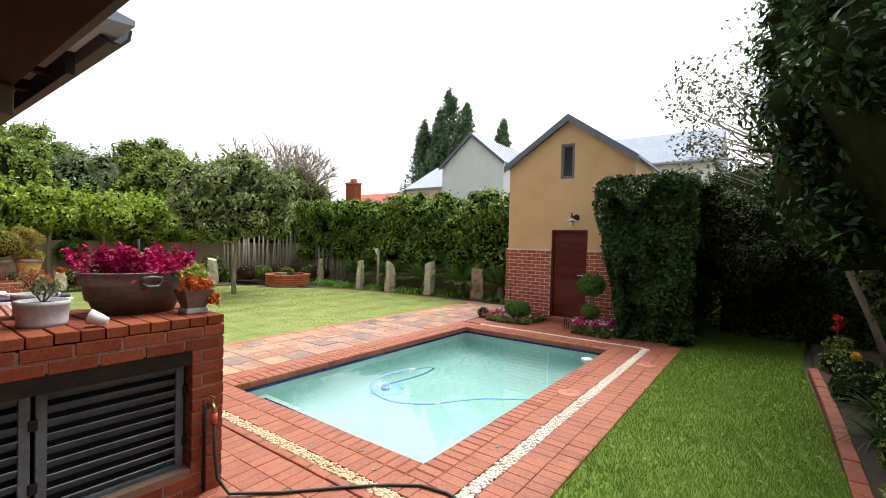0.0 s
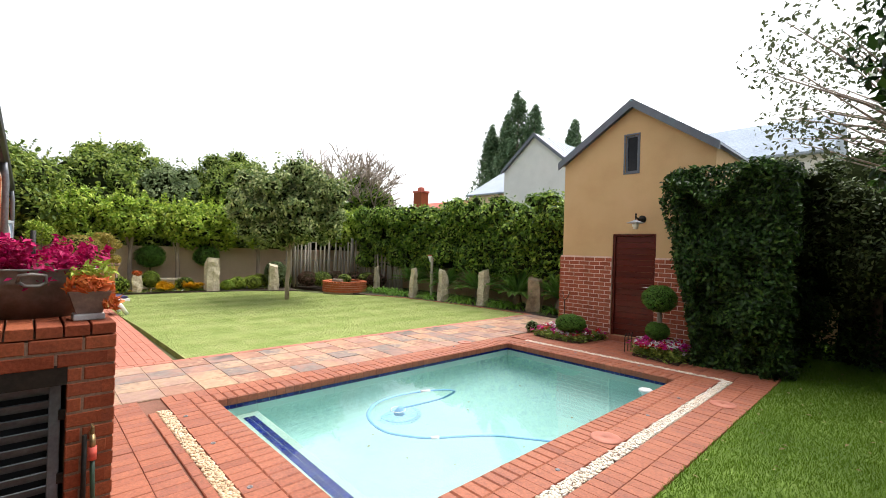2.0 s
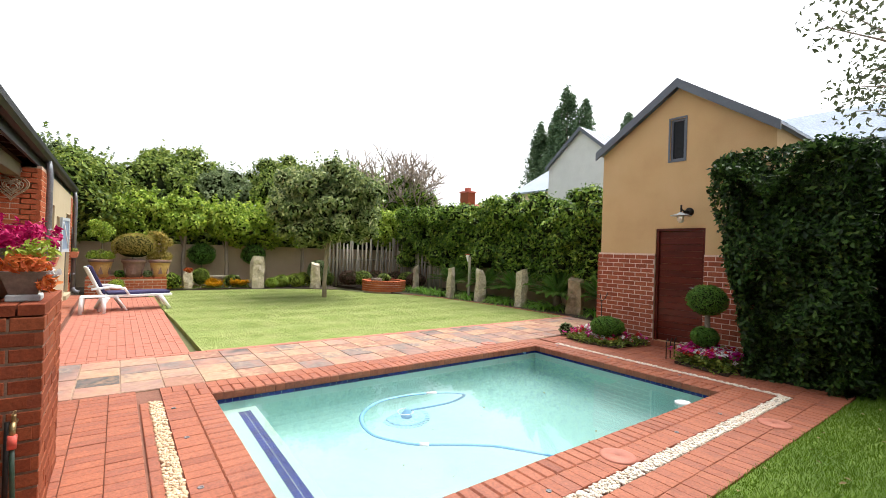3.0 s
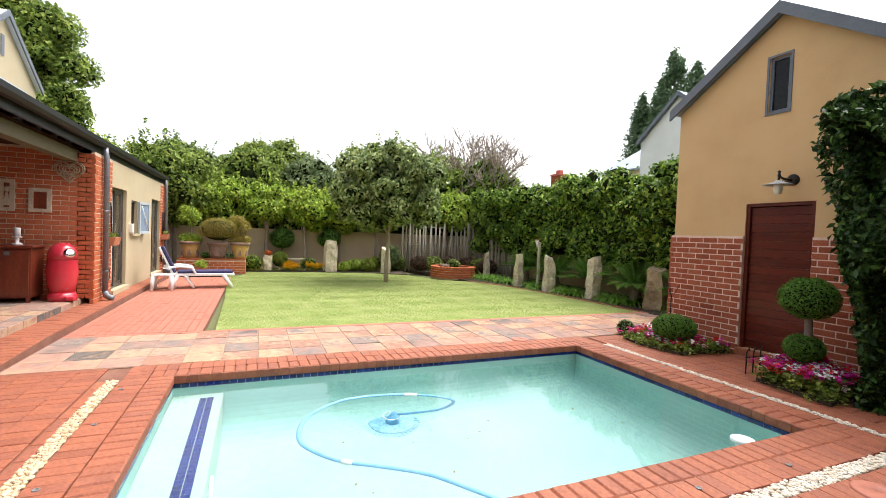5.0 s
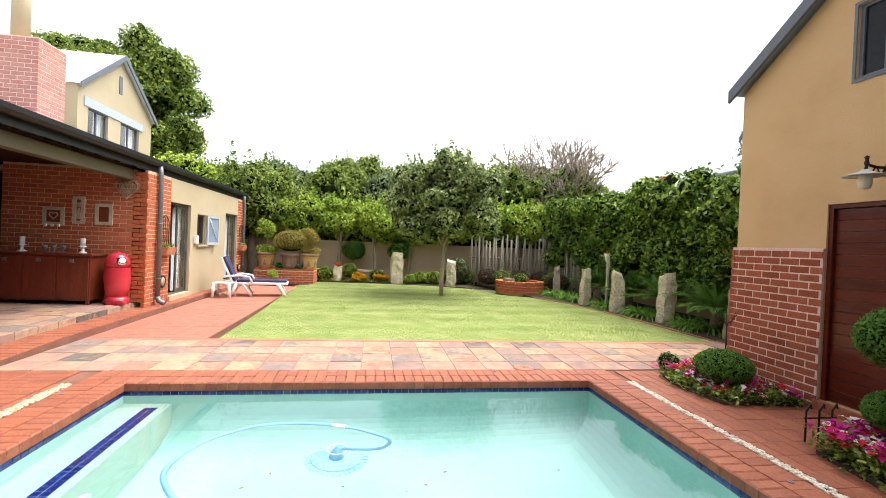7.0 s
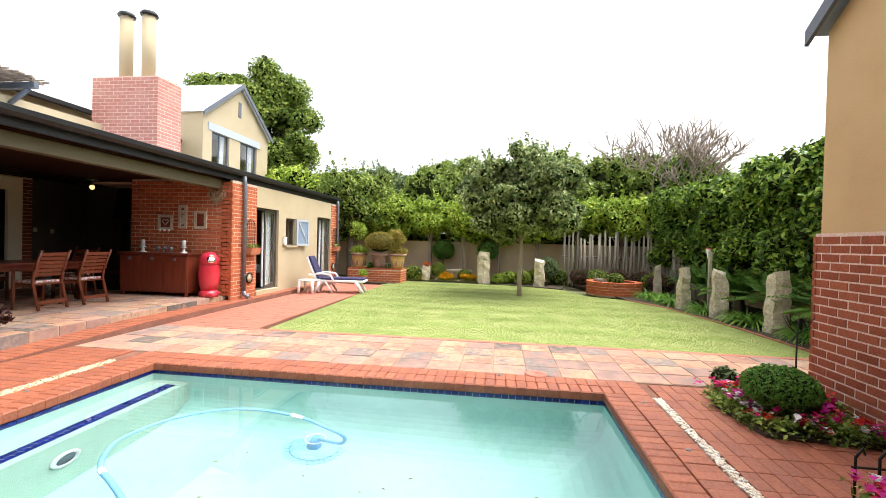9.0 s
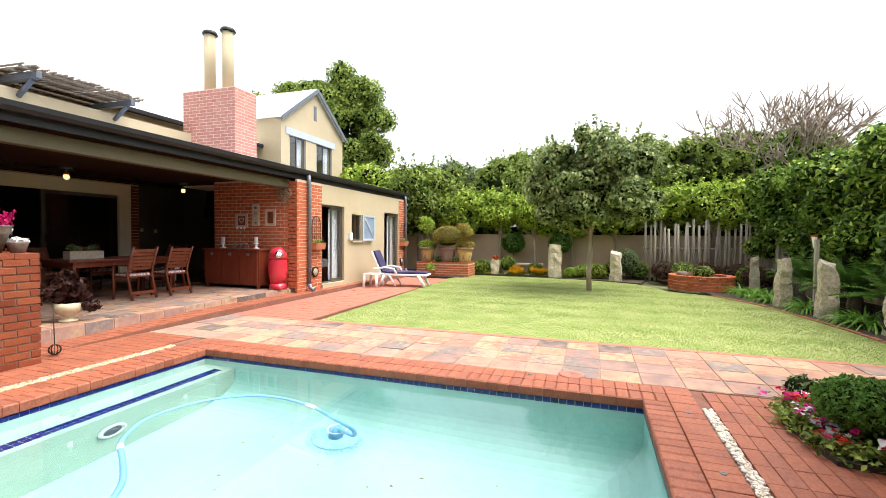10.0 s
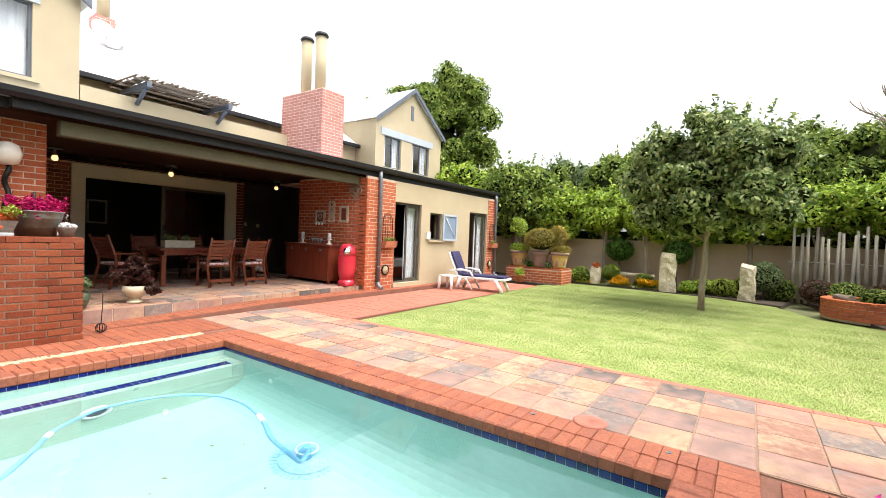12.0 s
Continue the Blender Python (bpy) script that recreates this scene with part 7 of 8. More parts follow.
leaves("lower_foliage", np.array([-0.02, 0, 0.42]) + d * np.array([0.19, 0.19, 0.15]), d, 0.035, L_BOX, tt, 0.5, 0.6, 0.1)
ie = thing("iron_edging", (-2.86, 8.72, 0.012), "small black iron flower-bed edging", "edging")
for k in range(3):
    y = k * 0.13
    part("bar", tube([(0, y, 0), (0, y, 0.26), (0.01, y + 0.03, 0.32), (0, y + 0.05, 0.28)], 0.008, 6), IRON, ie)
part("rail", tube([(0, -0.02, 0.2), (0, 0.3, 0.2)], 0.007, 6), IRON, ie)
gs = thing("garden_stake", (-4.45, 9.35, 0.02), "thin iron stake with a branching top", "garden ornament")
part("stem", tube([(0, 0, 0), (0, 0, 0.72)], 0.008, 6), IRON, gs)
for k in range(5):
    a = k * 1.257
    part("prong", tube([(0, 0, 0.7), (0.07 * math.cos(a), 0.07 * math.sin(a), 0.76), (0.13 * math.cos(a), 0.13 * math.sin(a), 0.88)], 0.004, 5), IRON, gs)
ball_bush("edge_fern", (-5.0, 9.0, 0), 0.12, 0.14, 160, 0.05, L_OLIVE, "straggly bronze plant at the flower bed's corner", squash=0.9)

# ---- pots on the brick planter by the house corner ----
QX, QY0, QY1, QH = -15.6, 1.0, 3.0, 0.5
pw = thing("brick_planter", (QX, QY1, 0), "low red brick planter wall at the house corner", "planter", kind="structure")
part("core", bx(-1.0, QY0 - QY1, -0.05, -0.005, -0.005, QH - 0.06), MORTAR, pw)
spots = courses(face_matrix((0, QY0 - QY1, 0.0), (0, 1, 0), (1, 0, 0)), QY1 - QY0, QH - 0.075) + courses(face_matrix((0, 0, 0.0), (-1, 0, 0), (0, 1, 0)), 1.0, QH - 0.075)
for i in range(4):
    for k in range(17):
        spots.append((Matrix.Translation((-0.114 - i * 0.228, -0.06 - k * 0.117, QH)), 0.222, 0.107))
pieces("brick", spots, 0.05, BRICK_WALL, pw)
POTM = mat("mauve_brown_clay", [(0.2, 0.12, 0.1), (0.3, 0.19, 0.16)], 0.8, big=4, fine=30, bump=0.2)
OCHREPOT = mat("ochre_painted_clay", [(0.5, 0.3, 0.1), (0.6, 0.4, 0.18)], 0.8, big=4, fine=30, bump=0.15)
def pot(loc, s, m, band, label):
    p = thing("plant_pot", loc, label, "plant pot", "pots at the house corner")
    part("pot", lathe([(0.16 * s, 0), (0.19 * s, 0.02), (0.25 * s, 0.33), (0.26 * s, 0.42), (0.29 * s, 0.44), (0.3 * s, 0.54), (0.26 * s, 0.54), (0.24 * s, 0.44)], 24), m, p)
    part("rim", lathe([(0.301 * s, 0.45), (0.302 * s, 0.535), (0.262 * s, 0.543)], 24), band, p)
    for k in range(6):
        a = k / 6 * 6.283
        q = prism([(-0.06 * s, 0.1), (0.06 * s, 0.1), (0, 0.34)], 'y', 0.0, 0.02)
        bmesh.ops.transform(q, matrix=pose(0.225 * s * math.cos(a), 0.225 * s * math.sin(a), 0, 0, 0, math.degrees(a) - 90), verts=q.verts[:])
        part("motif", q, POTM, p)
    part("soil", lathe([(0.24 * s, 0.44), (0.24 * s, 0.49), (0.001, 0.5)], 18), SOIL, p)
    return p
pA = pot((-15.85, 2.15, QH), 1.1, POTM, POTM, "mauve clay pot with a clipped bronze ball bush")
d = unit(RNG.normal(size=(5200, 3)))
d = d[d[:, 2] > -0.55]
lumpy("inner_growth", (0, 0, 0.93), (0.5, 0.5, 0.33), CORE, pA, 0.04)
leaves("ball", np.array([0, 0, 0.93]) + d * np.array([0.58, 0.58, 0.41]), d, 0.04, L_GOLD, pA, 0.5, 0.6, 0.1)
for (x, y, m, tag, hgt) in ((-15.85, 1.35, L_BRIGHT, "ochre clay pot with a tall bright green shrub", 1.5), (-15.85, 2.82, L_GOLD, "ochre clay pot with an airy golden shrub", 1.25)):
    p = pot((x, y, QH), 1.02, OCHREPOT, POTM, tag)
    part("stem", tube([(0, 0, 0.45), (0.01, 0.02, hgt)], 0.02, 6), BARK, p)
    P, N = clump_points([(0, 0, 0.66), (0.16, 0.14, 0.64), (-0.1, -0.18, 0.66), (0.05, -0.2, 0.62), (-0.08, 0.2, 0.63), (0, 0, hgt), (0.1, 0.16, hgt - 0.16), (-0.08, -0.18, hgt + 0.06), (0.02, 0.05, hgt - 0.34), (0.05, -0.22, hgt - 0.2)], [0.2, 0.17, 0.17, 0.16, 0.16, 0.2, 0.18, 0.18, 0.16, 0.15], 2600)
    leaves("foliage", P, N, 0.06, m, p)
p = thing("small_pot", (-15.1, 1.75, 0.012), "small terracotta pot with a light green plant", "plant pot")
part("pot", lathe([(0.11, 0), (0.16, 0.2), (0.18, 0.21), (0.18, 0.25), (0.15, 0.25)], 18), TERRA, p)
P, N = clump_points([(0, 0, 0.34), (0.12, 0.05, 0.32), (-0.1, -0.08, 0.33)], [0.17, 0.13, 0.13], 700)
leaves("foliage", P, N, 0.06, L_BRIGHT, p)
for k, (x, y) in enumerate([(-15.75, 1.8), (-15.72, 2.5)]):
    ball_bush("pot_succulent", (x, y, QH), 0.1, 0.13, 200, 0.07, L_OLIVE if k else L_BOX, "small grey-green succulent clump on the planter", squash=0.8)

# ---- sun lounger and side table ----
PLASTIC = mat("white_moulded_plastic", [(0.72, 0.73, 0.74), (0.78, 0.79, 0.8)], 0.4, big=3, fine=30, bump=0.02, speck=0.04)
NAVY = mat("navy_quilted_cloth", [(0.022, 0.018, 0.06), (0.04, 0.032, 0.1)], 0.9, big=6, fine=50, bump=0.2)
lg = thing("sun_lounger", (-11.95, 1.35, 0.012), "white plastic sun lounger with a navy cushion", "sun lounger", rz=8)
part("frame", box(box(bx(-0.3, 0.1, 0.3, -0.24, 1.45, 0.36, 0.012), 0.24, 0.1, 0.3, 0.3, 1.45, 0.36, 0.012), -0.24, 1.38, 0.3, 0.24, 1.45, 0.36, 0.012), PLASTIC, lg)
for x in (-0.28, 0.28):
    part("leg", tube([(x, 0.2, 0.32), (x, 0.05, 0)], [0.05, 0.042], 8), PLASTIC, lg)
    part("leg", tube([(x, 1.2, 0.32), (x, 1.4, 0)], [0.05, 0.042], 8), PLASTIC, lg)
    part("leg", tube([(x, 0.35, 0.32), (x, 0.55, 0)], [0.032, 0.026], 6), PLASTIC, lg)
    part("armrest", tube([(x * 1.12, -0.1, 0.5), (x * 1.12, 0.25, 0.54), (x * 1.12, 0.5, 0.5), (x * 1.1, 0.58, 0.36)], 0.028, 7), PLASTIC, lg)
for k in range(9):
    part("slat", bx(-0.24, 0.18 + k * 0.13, 0.335, 0.24, 0.26 + k * 0.13, 0.355), PLASTIC, lg)
bm = bx(-0.28, -0.03, 0, 0.28, 0.01, 0.72, 0.012)
bmesh.ops.transform(bm, matrix=pose(0, 0.12, 0.33, 24, 0, 0), verts=bm.verts[:])
part("backrest", bm, PLASTIC, lg)
bm = bx(-0.25, 0.012, 0.02, 0.25, 0.075, 0.7, 0.025)
bmesh.ops.transform(bm, matrix=pose(0, 0.12, 0.35, 24, 0, 0), verts=bm.verts[:])
bc = part("back_cushion", bm, NAVY, lg, "navy quilted back cushion")
for k in range(3):
    q = bx(-0.252, 0.07, 0.17 + k * 0.18, 0.252, 0.08, 0.18 + k * 0.18)
    bmesh.ops.transform(q, matrix=pose(0, 0.12, 0.35, 24, 0, 0), verts=q.verts[:])
    part("seam", q, NAVY, bc)
part("seat_cushion", bx(-0.25, 0.2, 0.358, 0.25, 1.42, 0.42, 0.025), NAVY, lg, "navy quilted seat cushion")
st = thing("side_table", (-11.55, 1.33, 0.012), "low white plastic side table", "table")
part("top", bx(-0.22, -0.22, 0.34, 0.22, 0.22, 0.37, 0.012), PLASTIC, st)
for x in (-0.18, 0.18):
    for y in (-0.18, 0.18):
        part("leg", tube([(x, y, 0.34), (x * 1.12, y * 1.12, 0)], [0.045, 0.036], 8), PLASTIC, st)

# ---- pool things ----
BLUEHOSE = mat("pale_blue_pool_hose", [(0.14, 0.36, 0.62), (0.2, 0.44, 0.7)], 0.4, big=5, fine=40, bump=0.1, speck=0.08)
FRILL = mat("faded_blue_rubber", [(0.22, 0.46, 0.66), (0.32, 0.56, 0.74)], 0.6, big=8, fine=30, bump=0.1)
cl = thing("pool_cleaner", (-4.2, 4.76, DEEP), "round blue pool cleaner with a frilled skirt", "pool cleaner")
part("skirt", lathe([(0.001, 0.015), (0.25, 0.015), (0.26, 0.01), (0.25, 0.022), (0.05, 0.05)], 36), FRILL, cl)
fr_ = bmesh.new()
for k in range(36):
    a = k / 36 * 6.283
    b = bx(0.25, -0.014, 0.008, 0.32, 0.014, 0.014)
    tmp = bpy.data.meshes.new("t")
    bmesh.ops.transform(b, matrix=pose(0, 0, 0, 0, 0, math.degrees(a)), verts=b.verts[:])
    b.to_mesh(tmp)
    fr_.from_mesh(tmp)
    b.free()
    bpy.data.meshes.remove(tmp)
part("frill", fr_, FRILL, cl)
part("body", tube([(0.03, 0, 0.03), (0.02, 0, 0.12), (0.02, 0.03, 0.24)], [0.08, 0.06, 0.035], 12), BLUEHOSE, cl)
part("ring", tube([(0.1 * math.cos(a), 0.1 * math.sin(a), 0.16) for a in np.linspace(0, 6.283, 20)], 0.01, 6), CURTAIN, cl)
ph_ = thing("pool_hose", (-3.9, 5.1, WATER_Z), "pale blue ribbed suction hose curling across the pool", "hose")
HP = [(-4.18, 4.8, -1.1), (-4.06, 4.93, -1.0), (-3.8, 5.18, -0.72), (-3.64, 5.26, -0.4), (-3.58, 5.12, -0.18), (-3.68, 4.86, -0.125), (-3.78, 4.46, -0.125), (-3.74, 4.1, -0.125), (-3.53, 3.82, -0.125), (-3.28, 3.69, -0.125), (-3.0, 3.66, -0.125), (-2.78, 3.76, -0.125), (-2.6, 3.91, -0.125), (-2.46, 4.13, -0.125), (-2.27, 4.4, -0.125), (-2.1, 4.55, -0.125), (-1.68, 4.86, -0.14)]
HP = [Vector(p) for p in HP]
fine = []
for i in range(len(HP) - 1):
    p0, p1, p2, p3 = HP[max(i - 1, 0)], HP[i], HP[i + 1], HP[min(i + 2, len(HP) - 1)]
    for k in range(6):
        t_ = k / 6
        fine.append(0.5 * (2 * p1 + (p2 - p0) * t_ + (2 * p0 - 5 * p1 + 4 * p2 - p3) * t_ ** 2 + (3 * p1 - p0 - 3 * p2 + p3) * t_ ** 3) - Vector((-3.9, 5.1, WATER_Z)))
part("tube", tube(fine, 0.021, 10), BLUEHOSE, ph_)
for k in (30, 72):
    part("cuff", tube([fine[k], fine[k + 2]], 0.026, 10), CURTAIN, ph_)
fl_ = thing("chlorine_float", (-1.84, 7.1, WATER_Z - 0.03), "white floating chlorine dispenser", "pool float")
part("cap", lathe([(0.07, 0.02), (0.09, 0.035), (0.09, 0.06), (0.06, 0.07), (0.001, 0.072)], 20), PLASTIC, fl_)
part("basket", lathe([(0.05, -0.13), (0.055, 0.02)], 16), PLASTIC, fl_)
dr = thing("pool_inlet", (-3.14, 3.031, -0.82), "round white fitting on the riser of the underwater step", "pool fitting")
dr.matrix_basis = pose(-3.14, 3.031, -0.82, -90, 0, 0)
part("rim", lathe([(0.13, 0.0), (0.13, 0.02), (0.09, 0.025), (0.085, 0.01)], 24), CURTAIN, dr)
part("grate", lathe([(0.085, 0.0), (0.085, 0.015), (0.001, 0.015)], 20), GREYTRIM, dr)
DISCM = mat("terracotta_plastic_lid", [(0.36, 0.12, 0.08), (0.42, 0.15, 0.1)], 0.6, big=5, fine=40, bump=0.05, speck=0.08)
for x, y, r in ((-5.12, 7.02, 0.13), (-1.36, 4.98, 0.14), (-0.91, 6.97, 0.14)):
    c = thing("inspection_lid", (x, y, 0.0), "round red inspection lid set in the paving", "lid", "lids in the paving")
    part("lid", lathe([(r, -0.01), (r, 0.008), (r - 0.015, 0.012), (0.02, 0.012), (0.018, 0.006), (0.001, 0.006)], 26), DISCM, c)
for k, (x, y) in enumerate([(-1.34, 3.2), (-1.32, 4.1), (-1.34, 5.9), (-1.33, 6.8), (-2.6, 2.2), (-3.5, 2.22), (-4.3, 2.2), (-2.3, 7.98), (-3.4, 8.0), (-4.98, 6.6), (-4.97, 4.6), (-4.4, 7.99), (-1.9, 2.25), (-2.2, 2.4), (-4.96, 7.6)]):
    c = thing("paving_eye", (x, y, 0.0), "small chrome pool-net eye set in the paving", "fitting", "net eyes in the paving")
    part("ring", lathe([(0.02, 0.0), (0.02, 0.006), (0.013, 0.007), (0.011, 0.003), (0.001, 0.003)], 12), PIPE, c)
LEAFLIT = leaf_mat("fallen_leaf", [(0.2, 0.16, 0.05), (0.32, 0.26, 0.12), (0.12, 0.07, 0.03)], 0.7, 0.2)
q = np.c_[RNG.uniform(-0.6, 0.95, 90), RNG.uniform(2.5, 11, 90), np.full(90, 0.03)]
tagged(leaves("fallen_leaves", q, np.tile([0, 0, 3.0], (90, 1)), 0.05, LEAFLIT), "pale fallen leaves on the grass strip", "leaves", kind="stuff")
q = np.c_[RNG.uniform(-4.4, -1.9, 22), RNG.uniform(3.4, 7.3, 22), np.full(22, DEEP + 0.012)]
tagged(leaves("sunken_leaves", q, np.tile([0, 0, 6.0], (22, 1)), 0.05, LEAFLIT), "a few brown leaves on the pool floor", "leaves", kind="stuff")

# ---- bricks, tiles and pavers ----
def wall_bricks(name, fm, w, h, m, label, holes=(), limit=300, mortar=None):
    t = thing(name, tuple(fm.translation), label, "brickwork", kind="structure")
    inv = Matrix.Translation(-fm.translation)
    sp = [(inv @ mm, l, b) for mm, l, b in courses(fm, w, h, holes)]
    sp.reverse()
    pieces("brick", sp, 0.05, m, t, limit=limit)
    return t
# pump house plinth
fm = face_matrix((HX0 - 0.045, HY - 0.035, -0.02), (1, 0, 0), (0, -1, 0))
pl = tagged(link_bm("plinth", box(bx(HX0 - 0.03, HY - 0.03, -0.1, PDOOR[0], HY - 0.001, 1.68), PDOOR[1], HY - 0.03, -0.1, HX1 + 0.03, HY - 0.001, 1.68), MORTAR_PINK), "pinkish mortar bed of the brick plinth", "wall", kind="structure")
wall_bricks("plinth_brickwork", fm, HX1 - HX0 + 0.09, 1.68, BRICK_PLINTH, "red brick plinth of the pump house", [(PDOOR[0] - HX0 + 0.045, PDOOR[1] - HX0 + 0.045, 0.0, 2.5)])
wall_bricks("plinth_brickwork", face_matrix((HX0 - 0.045, HY + 2.4, -0.02), (0, -1, 0), (-1, 0, 0)), 2.44, 1.68, BRICK_PLINTH, "red brick plinth along the pump house side")
# veranda end wall and piers
wall_bricks("veranda_brickwork", face_matrix((-8.944, -1.75, 0.2), (0, 1, 0), (1, 0, 0)), 1.75 + FY + 0.015, 2.55, BRICK_WALL, "orange-red face brick end wall of the veranda")
tagged(link_bm("pier_core", bx(-9.93, FY - 0.05, -0.1, -8.95, FY + 0.004, 2.75), MORTAR), "mortar core of the brick pier", "wall", kind="structure")
wall_bricks("pier_brickwork", face_matrix((-8.94, FY + 0.01, 0.1), (-1, 0, 0), (0, 1, 0)), 1.0, 2.65, BRICK_WALL, "orange-red face brick pier beside the sliding door")
tagged(link_bm("corner_core", bx(-15.2, FY - 0.05, -0.1, -14.66, FY + 0.004, 2.75), MORTAR), "mortar core of the corner pier", "wall", kind="structure")
wall_bricks("corner_brickwork", face_matrix((-14.65, FY + 0.01, 0.1), (-1, 0, 0), (0, 1, 0)), 0.56, 2.65, BRICK_WALL, "orange-red face brick corner pier")
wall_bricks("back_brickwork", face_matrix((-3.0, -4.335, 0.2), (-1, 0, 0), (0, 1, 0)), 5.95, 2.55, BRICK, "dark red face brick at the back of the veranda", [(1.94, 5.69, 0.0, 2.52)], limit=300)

# pool coping, tile band and stripe
C = 0.225
cop = thing("pool_coping", ((PX0 + PX1) / 2, (PY0 + PY1) / 2, 0), "rounded red brick coping round the pool", "coping", kind="structure")
off = Matrix.Translation(-cop.location)
sp = paving(PX1 - 0.02, PX1 - 0.02 + C, PY0 - C + 0.02, PY1 + C - 0.02, 0.0, 'x') + paving(PX0 + 0.02 - C, PX0 + 0.02, PY0 - C + 0.02, PY1 + C - 0.02, 0.0, 'x')
sp += paving(PX0 + 0.02, PX1 - 0.02, PY1 - 0.02, PY1 - 0.02 + C, 0.0, 'y') + paving(PX0 + 0.02, PX1 - 0.02, PY0 + 0.02 - C, PY0 + 0.02, 0.0, 'y')
pieces("brick", [(off @ m, l, w) for m, l, w in sp], 0.085, PAVER, cop, 0.012, uneven=0.0015)
band = thing("pool_tile_band", ((PX0 + PX1) / 2, (PY0 + PY1) / 2, -0.15), "cobalt blue tile band at the waterline", "tiles", kind="structure")
off = Matrix.Translation(-band.location)
sp = []
def band_run(origin, along, out, n, step):
    f = face_matrix(origin, along, out)
    for k in range(n):
        sp.append((f @ Matrix.Translation(((k + 0.5) * step, 0.055, 0)), step - 0.004, 0.1))
nx_, ny_ = 40, 68
band_run((PX1, PY0 + 0.006, -0.2), (-1, 0, 0), (0, 1, 0), nx_, (PX1 - PX0) / nx_)
band_run((PX0, PY1 - 0.006, -0.2), (1, 0, 0), (0, -1, 0), nx_, (PX1 - PX0) / nx_)
band_run((PX0 + 0.006, PY0, -0.2), (0, 1, 0), (1, 0, 0), ny_, (PY1 - PY0) / ny_)
band_run((PX1 - 0.006, PY1, -0.2), (0, -1, 0), (-1, 0, 0), ny_, (PY1 - PY0) / ny_)
pieces("tile", [(off @ m, l, w) for m, l, w in sp], 0.005, BLUETILE, band, 0.001, uneven=0.0003)
stripe = thing("step_stripe", (-3.1, 2.885, -0.436), "cobalt tile stripe along the underwater step", "tiles", kind="structure")
sp = [(Matrix.Translation((-1.38 + k * 0.064, dy, 0.0)), 0.06, 0.06) for k in range(44) for dy in (-0.032, 0.032)]
pieces("tile", sp, 0.004, BLUETILE, stripe, 0.001, uneven=0.0002)

# pavers round the pool
def pave(name, rects, label, m=PAVER, limit=300, near=None, chamfer=0.0035):
    t = thing(name, (rects[0][0], rects[0][2], 0), label, "paving", kind="structure")
    o = Matrix.Translation(-t.location)
    sp = [s for r in rects for s in paving(*r)]
    if near:
        sp.sort(key=lambda s: (s[0].translation - Vector(near)).length)
    pieces("paver", [(o @ mm, l, w) for mm, l, w in sp], 0.04, m, t, chamfer, limit, 0.0025)
e0, e1 = PX0 + 0.02 - C, PX1 - 0.02 + C          # coping's outer edges
f0, f1 = PY0 + 0.02 - C, PY1 - 0.02 + C
pave("pavement_lawn_side", [(e1, e1 + C, f0 - C, f1 + C, 0.0, 'x'), (-1.085, -0.665, 1.0, 8.75, 0.0, 'x')], "red clay pavers between pool and grass strip", near=(-0.9, 3.0, 0))
pave("pavement_house_side", [(e0, e1, f0 - C, f0, 0.0, 'y'), (-5.05, -1.1, 1.0, 1.92, 0.0, 'y'), (e1, -1.21, 1.92, f0 - C, 0.0, 'y')], "red clay pavers between pool and veranda", near=(-2.0, 1.6, 0))
pave("pavement_pump_side", [(e0 - C, e1 + C, f1, f1 + C, 0.0, 'y'), (-5.0, -2.2, f1 + C + 0.1, 9.66, 0.0, 'x'), (-2.2, -0.67, f1 + C + 0.1, 8.86, 0.0, 'x'), (-5.06, -4.8, 9.66, 11.2, 0.0, 'x')], "red clay pavers before the pump house", near=(-3.0, 8.8, 0))
pave("pavement_slate_edge", [(e0 - C, e0, f0 - C, f1, 0.0, 'x')], "red clay paver row beside the slate path", near=(-5, 5, 0))
pave("pavement_lawn_edge", [(-6.755, -6.64, 1.0, 11.25, 0.0, 'y')], "worn pinkish paver row between lawn and slate path", PATH_RED, near=(-7, 5, 0))
pave("pavement_walk", [(-14.6, -6.76, 1.0, 2.62, 0.0, 'x')], "worn red paver walk along the lawn", PATH_RED, near=(-7, 2, 0), chamfer=0.003)
pave("pavement_step", [(-14.6, -6.3, 0.53, 0.97, 0.1, 'y')], "red brick walkway step along the house", near=(-6, 0.8, 0))

ramp = thing("pavement_ramp", (-6.3, 0.53, 0.1), "red brick walkway sloping down to the paving", "paving", kind="structure")
sp = [(Matrix.Rotation(math.atan2(0.105, 2.7), 4, 'Y') @ m, l, w) for m, l, w in paving(0.0, 2.7, 0.0, 0.44, 0.0, 'y')]
pieces("paver", sp, 0.04, PAVER, ramp, 0.005)

# slate path and veranda slates
def slates(name, x0, x1, y0, y1, z, nx, ny, label, near):
    t = thing(name, (x0, y0, z), label, "slate", kind="structure")
    dx, dy = (x1 - x0) / nx, (y1 - y0) / ny
    sp = [(Matrix.Translation(((i + 0.5) * dx, (k + 0.5) * dy, 0.0)), round(dx - 0.012, 3), round(dy - 0.012, 3)) for i in range(nx) for k in range(ny)]
    sp.sort(key=lambda s: (s[0].translation - Vector(near)).length)
    pieces("slate", sp, 0.03, SLATE, t, 0.004, uneven=0.003)
JOINT = mat("sandy_grout", [(0.26, 0.17, 0.12), (0.34, 0.23, 0.16)], 0.95, big=4, fine=80, bump=0.2)
tagged(link_bm("slate_bed", bx(-6.64, 1.0, -0.05, -5.06, 11.25, -0.008), JOINT), "sandy grout bed under the slate path", "pavement", kind="structure")
slates("slate_path", -6.63, -5.065, 1.0, 11.25, 0.0, 4, 26, "multicoloured slate tile path", (0.8, 5, 0))
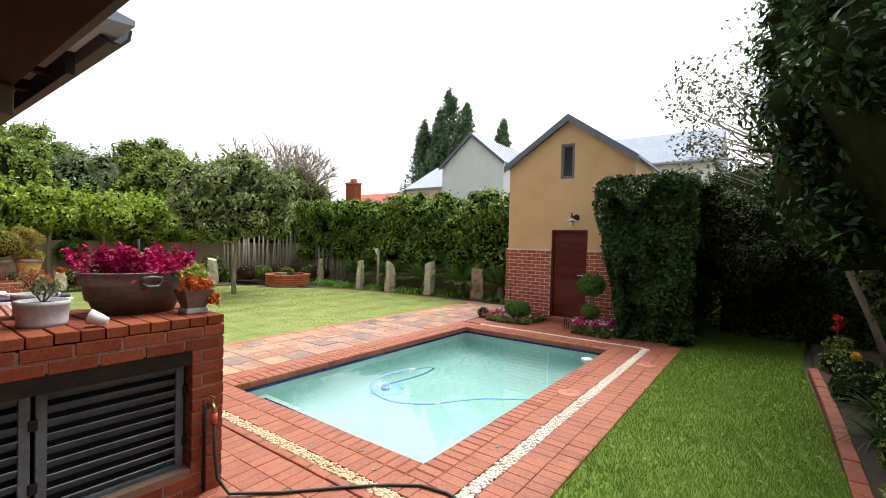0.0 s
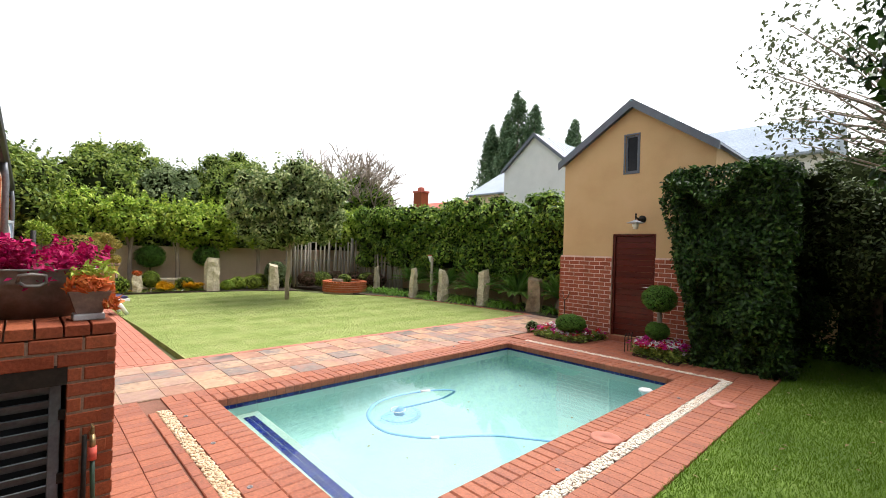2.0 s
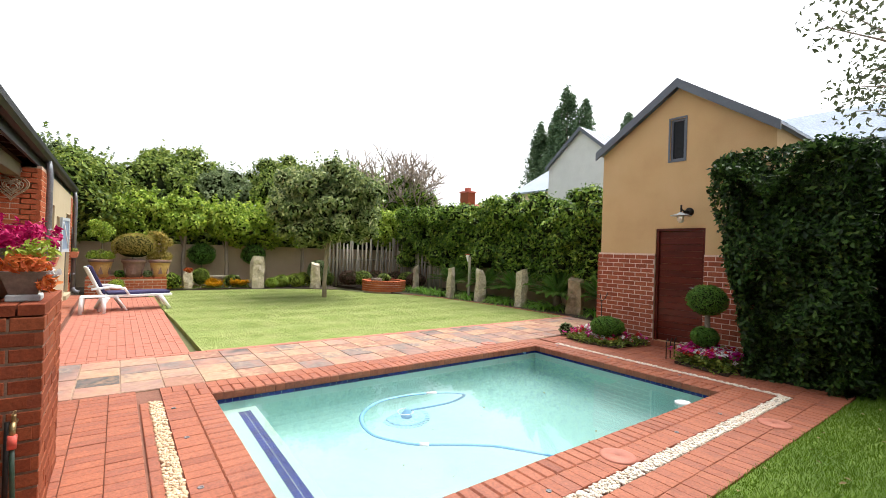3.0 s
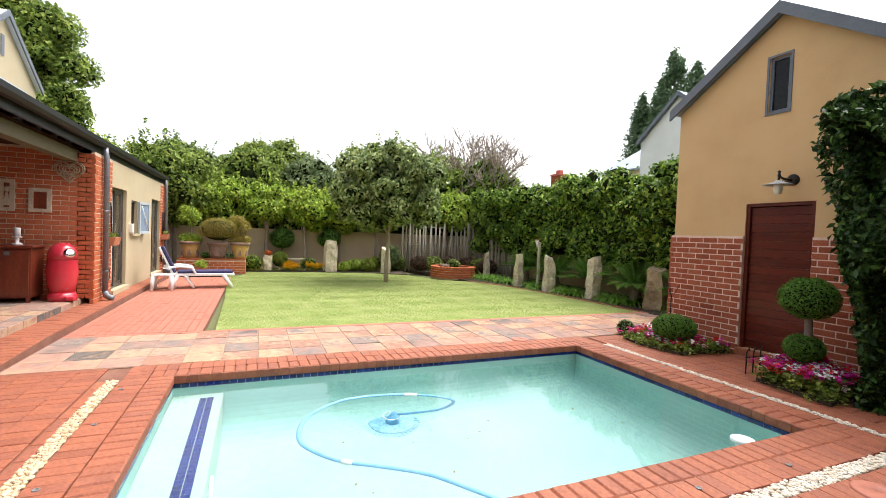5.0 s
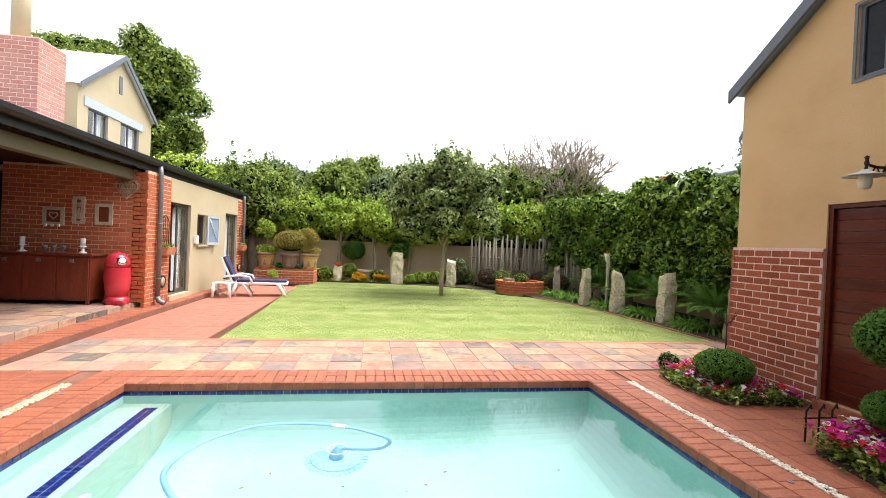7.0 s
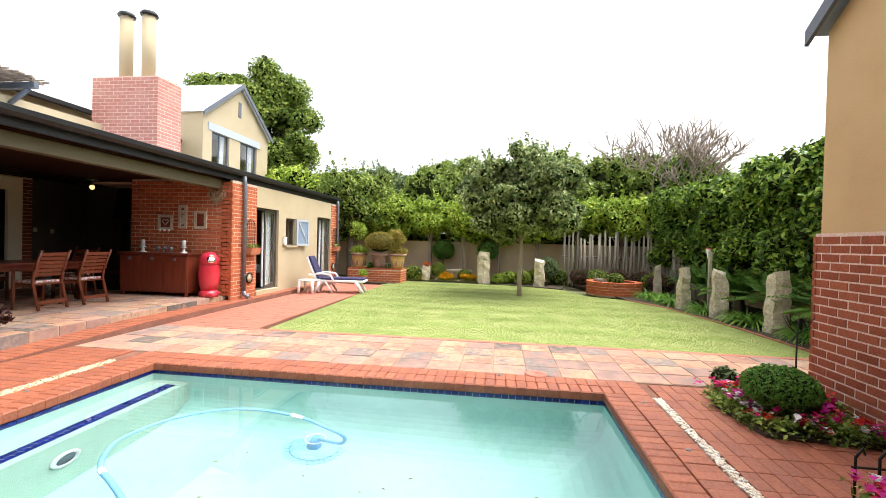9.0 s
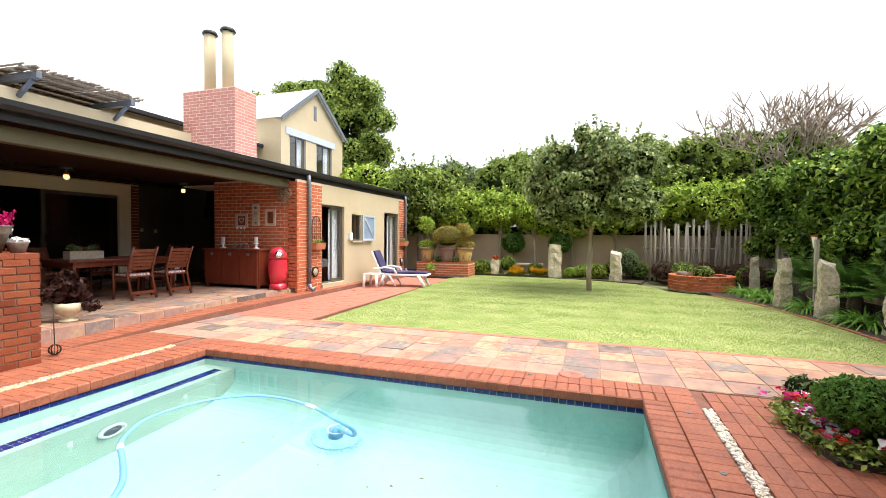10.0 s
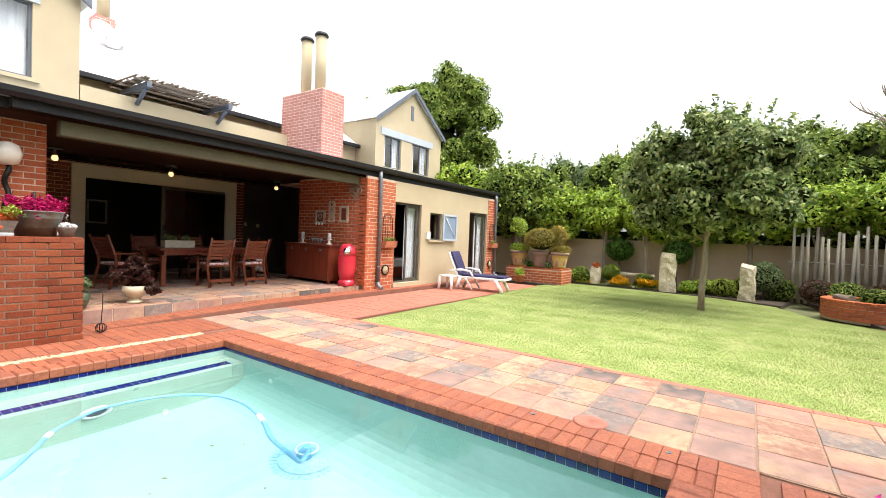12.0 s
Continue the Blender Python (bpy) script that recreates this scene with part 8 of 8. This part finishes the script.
slates("veranda_slate", -8.93, 2.4, -4.3, 0.3, 0.2, 29, 12, "multicoloured slate tiles of the veranda floor", (4.5, 4.6, 0))
st_ = thing("veranda_edge", (-8.9, 0.52, 0.2), "slate-faced edge of the veranda", "step", kind="structure")
sp = [(Matrix.Translation((0.2 + k * 0.4, -0.105, 0.0)), 0.388, 0.22) for k in range(28)]
sp += [(face_matrix((0.2 + k * 0.4, 0.012, -0.1), (-1, 0, 0), (0, 1, 0)), 0.388, 0.19) for k in range(28)]
pieces("slate", sp, 0.02, SLATE, st_, 0.004)

# pebble strips
def pebbles(name, x0, x1, y0, y1, n, m, label):
    base = bmesh.new()
    bmesh.ops.create_icosphere(base, subdivisions=1, radius=1.0)
    bv = [v.co.copy() for v in base.verts]
    bf = [[v.index for v in f.verts] for f in base.faces]
    base.free()
    bv, bf = np.array(bv), np.array(bf)
    V, F = [], []
    for k in range(n):
        s = RNG.uniform(0.008, 0.019)
        a = RNG.uniform(0, 6.283)
        q = bv * np.array([s * RNG.uniform(0.8, 1.4), s, s * 0.6])
        c, d = math.cos(a), math.sin(a)
        q = np.c_[q[:, 0] * c - q[:, 1] * d, q[:, 0] * d + q[:, 1] * c, q[:, 2]]
        V.append(q + np.array([RNG.uniform(x0, x1), RNG.uniform(y0, y1), RNG.uniform(-0.012, 0.004)]))
        F.append(bf + k * len(bv))
    ob = mesh_arrays(name, np.concatenate(V), np.concatenate(F), m)
    return tagged(ob, label, "pebbles", kind="stuff")
pebbles("pebble_strip", -1.205, -1.09, 1.1, f1 + C + 0.06, 4200, PEBBLE, "strip of cream quartz pebbles in the paving")
pebbles("pebble_strip", -4.55, -1.2, f1 + C + 0.015, f1 + C + 0.085, 1500, PEBBLE, "thin strip of cream quartz pebbles in the paving")
pebbles("pebble_strip", -4.6, -1.2, 2.015, f0 - C - 0.015, 2100, PEBBLE_TAN, "strip of tan pebbles in the paving")
crs = thing("paving_course", (-4.6, 1.975, 0), "single course of red clay pavers beside the pebbles", "paving", kind="structure")
pieces("paver", [(Matrix.Translation((0.113 + k * 0.227, 0, 0.0)), 0.22, 0.075) for k in range(15)], 0.05, PAVER, crs, 0.006)
# brick edging of the shaded bed
edge = thing("bed_edging", (1.1, 0, 0), "red brick edging of the shaded bed", "edging", kind="structure")
sp = [(Matrix.Translation((0.03 + 0.02 * math.sin(k * 0.2), -3.0 + k * 0.228, 0.02)) @ pose(0, 0, 0, 0, 0, 90), 0.222, 0.12) for k in range(51)]
pieces("brick", sp, 0.1, PAVER, edge, 0.008, uneven=0.006)
# brick edging between the lawn and the long bed
lawn_edge = thing("lawn_edging", (-6.62, 11.3, 0), "thin red brick edging between lawn and bed", "edging", kind="structure")
sp = []
EDGE = [(-6.62, 11.29), (-8.8, 11.16), (-10.1, 11.02), (-11.7, 10.76), (-13.12, 10.14)]
for (ax, ay), (bx_, by) in zip(EDGE, EDGE[1:]):
    run = math.hypot(bx_ - ax, by - ay)
    m = max(1, round(run / 0.23))
    for k in range(m):
        f = (k + 0.5) / m
        sp.append((Matrix.Translation((ax + (bx_ - ax) * f + 6.62, ay + (by - ay) * f - 11.3, 0.008)) @ pose(0, 0, 0, 0, 0, math.degrees(math.atan2(by - ay, bx_ - ax))), 0.222, 0.075))
pieces("brick", sp, 0.1, PAVER, lawn_edge, 0.008, uneven=0.006)
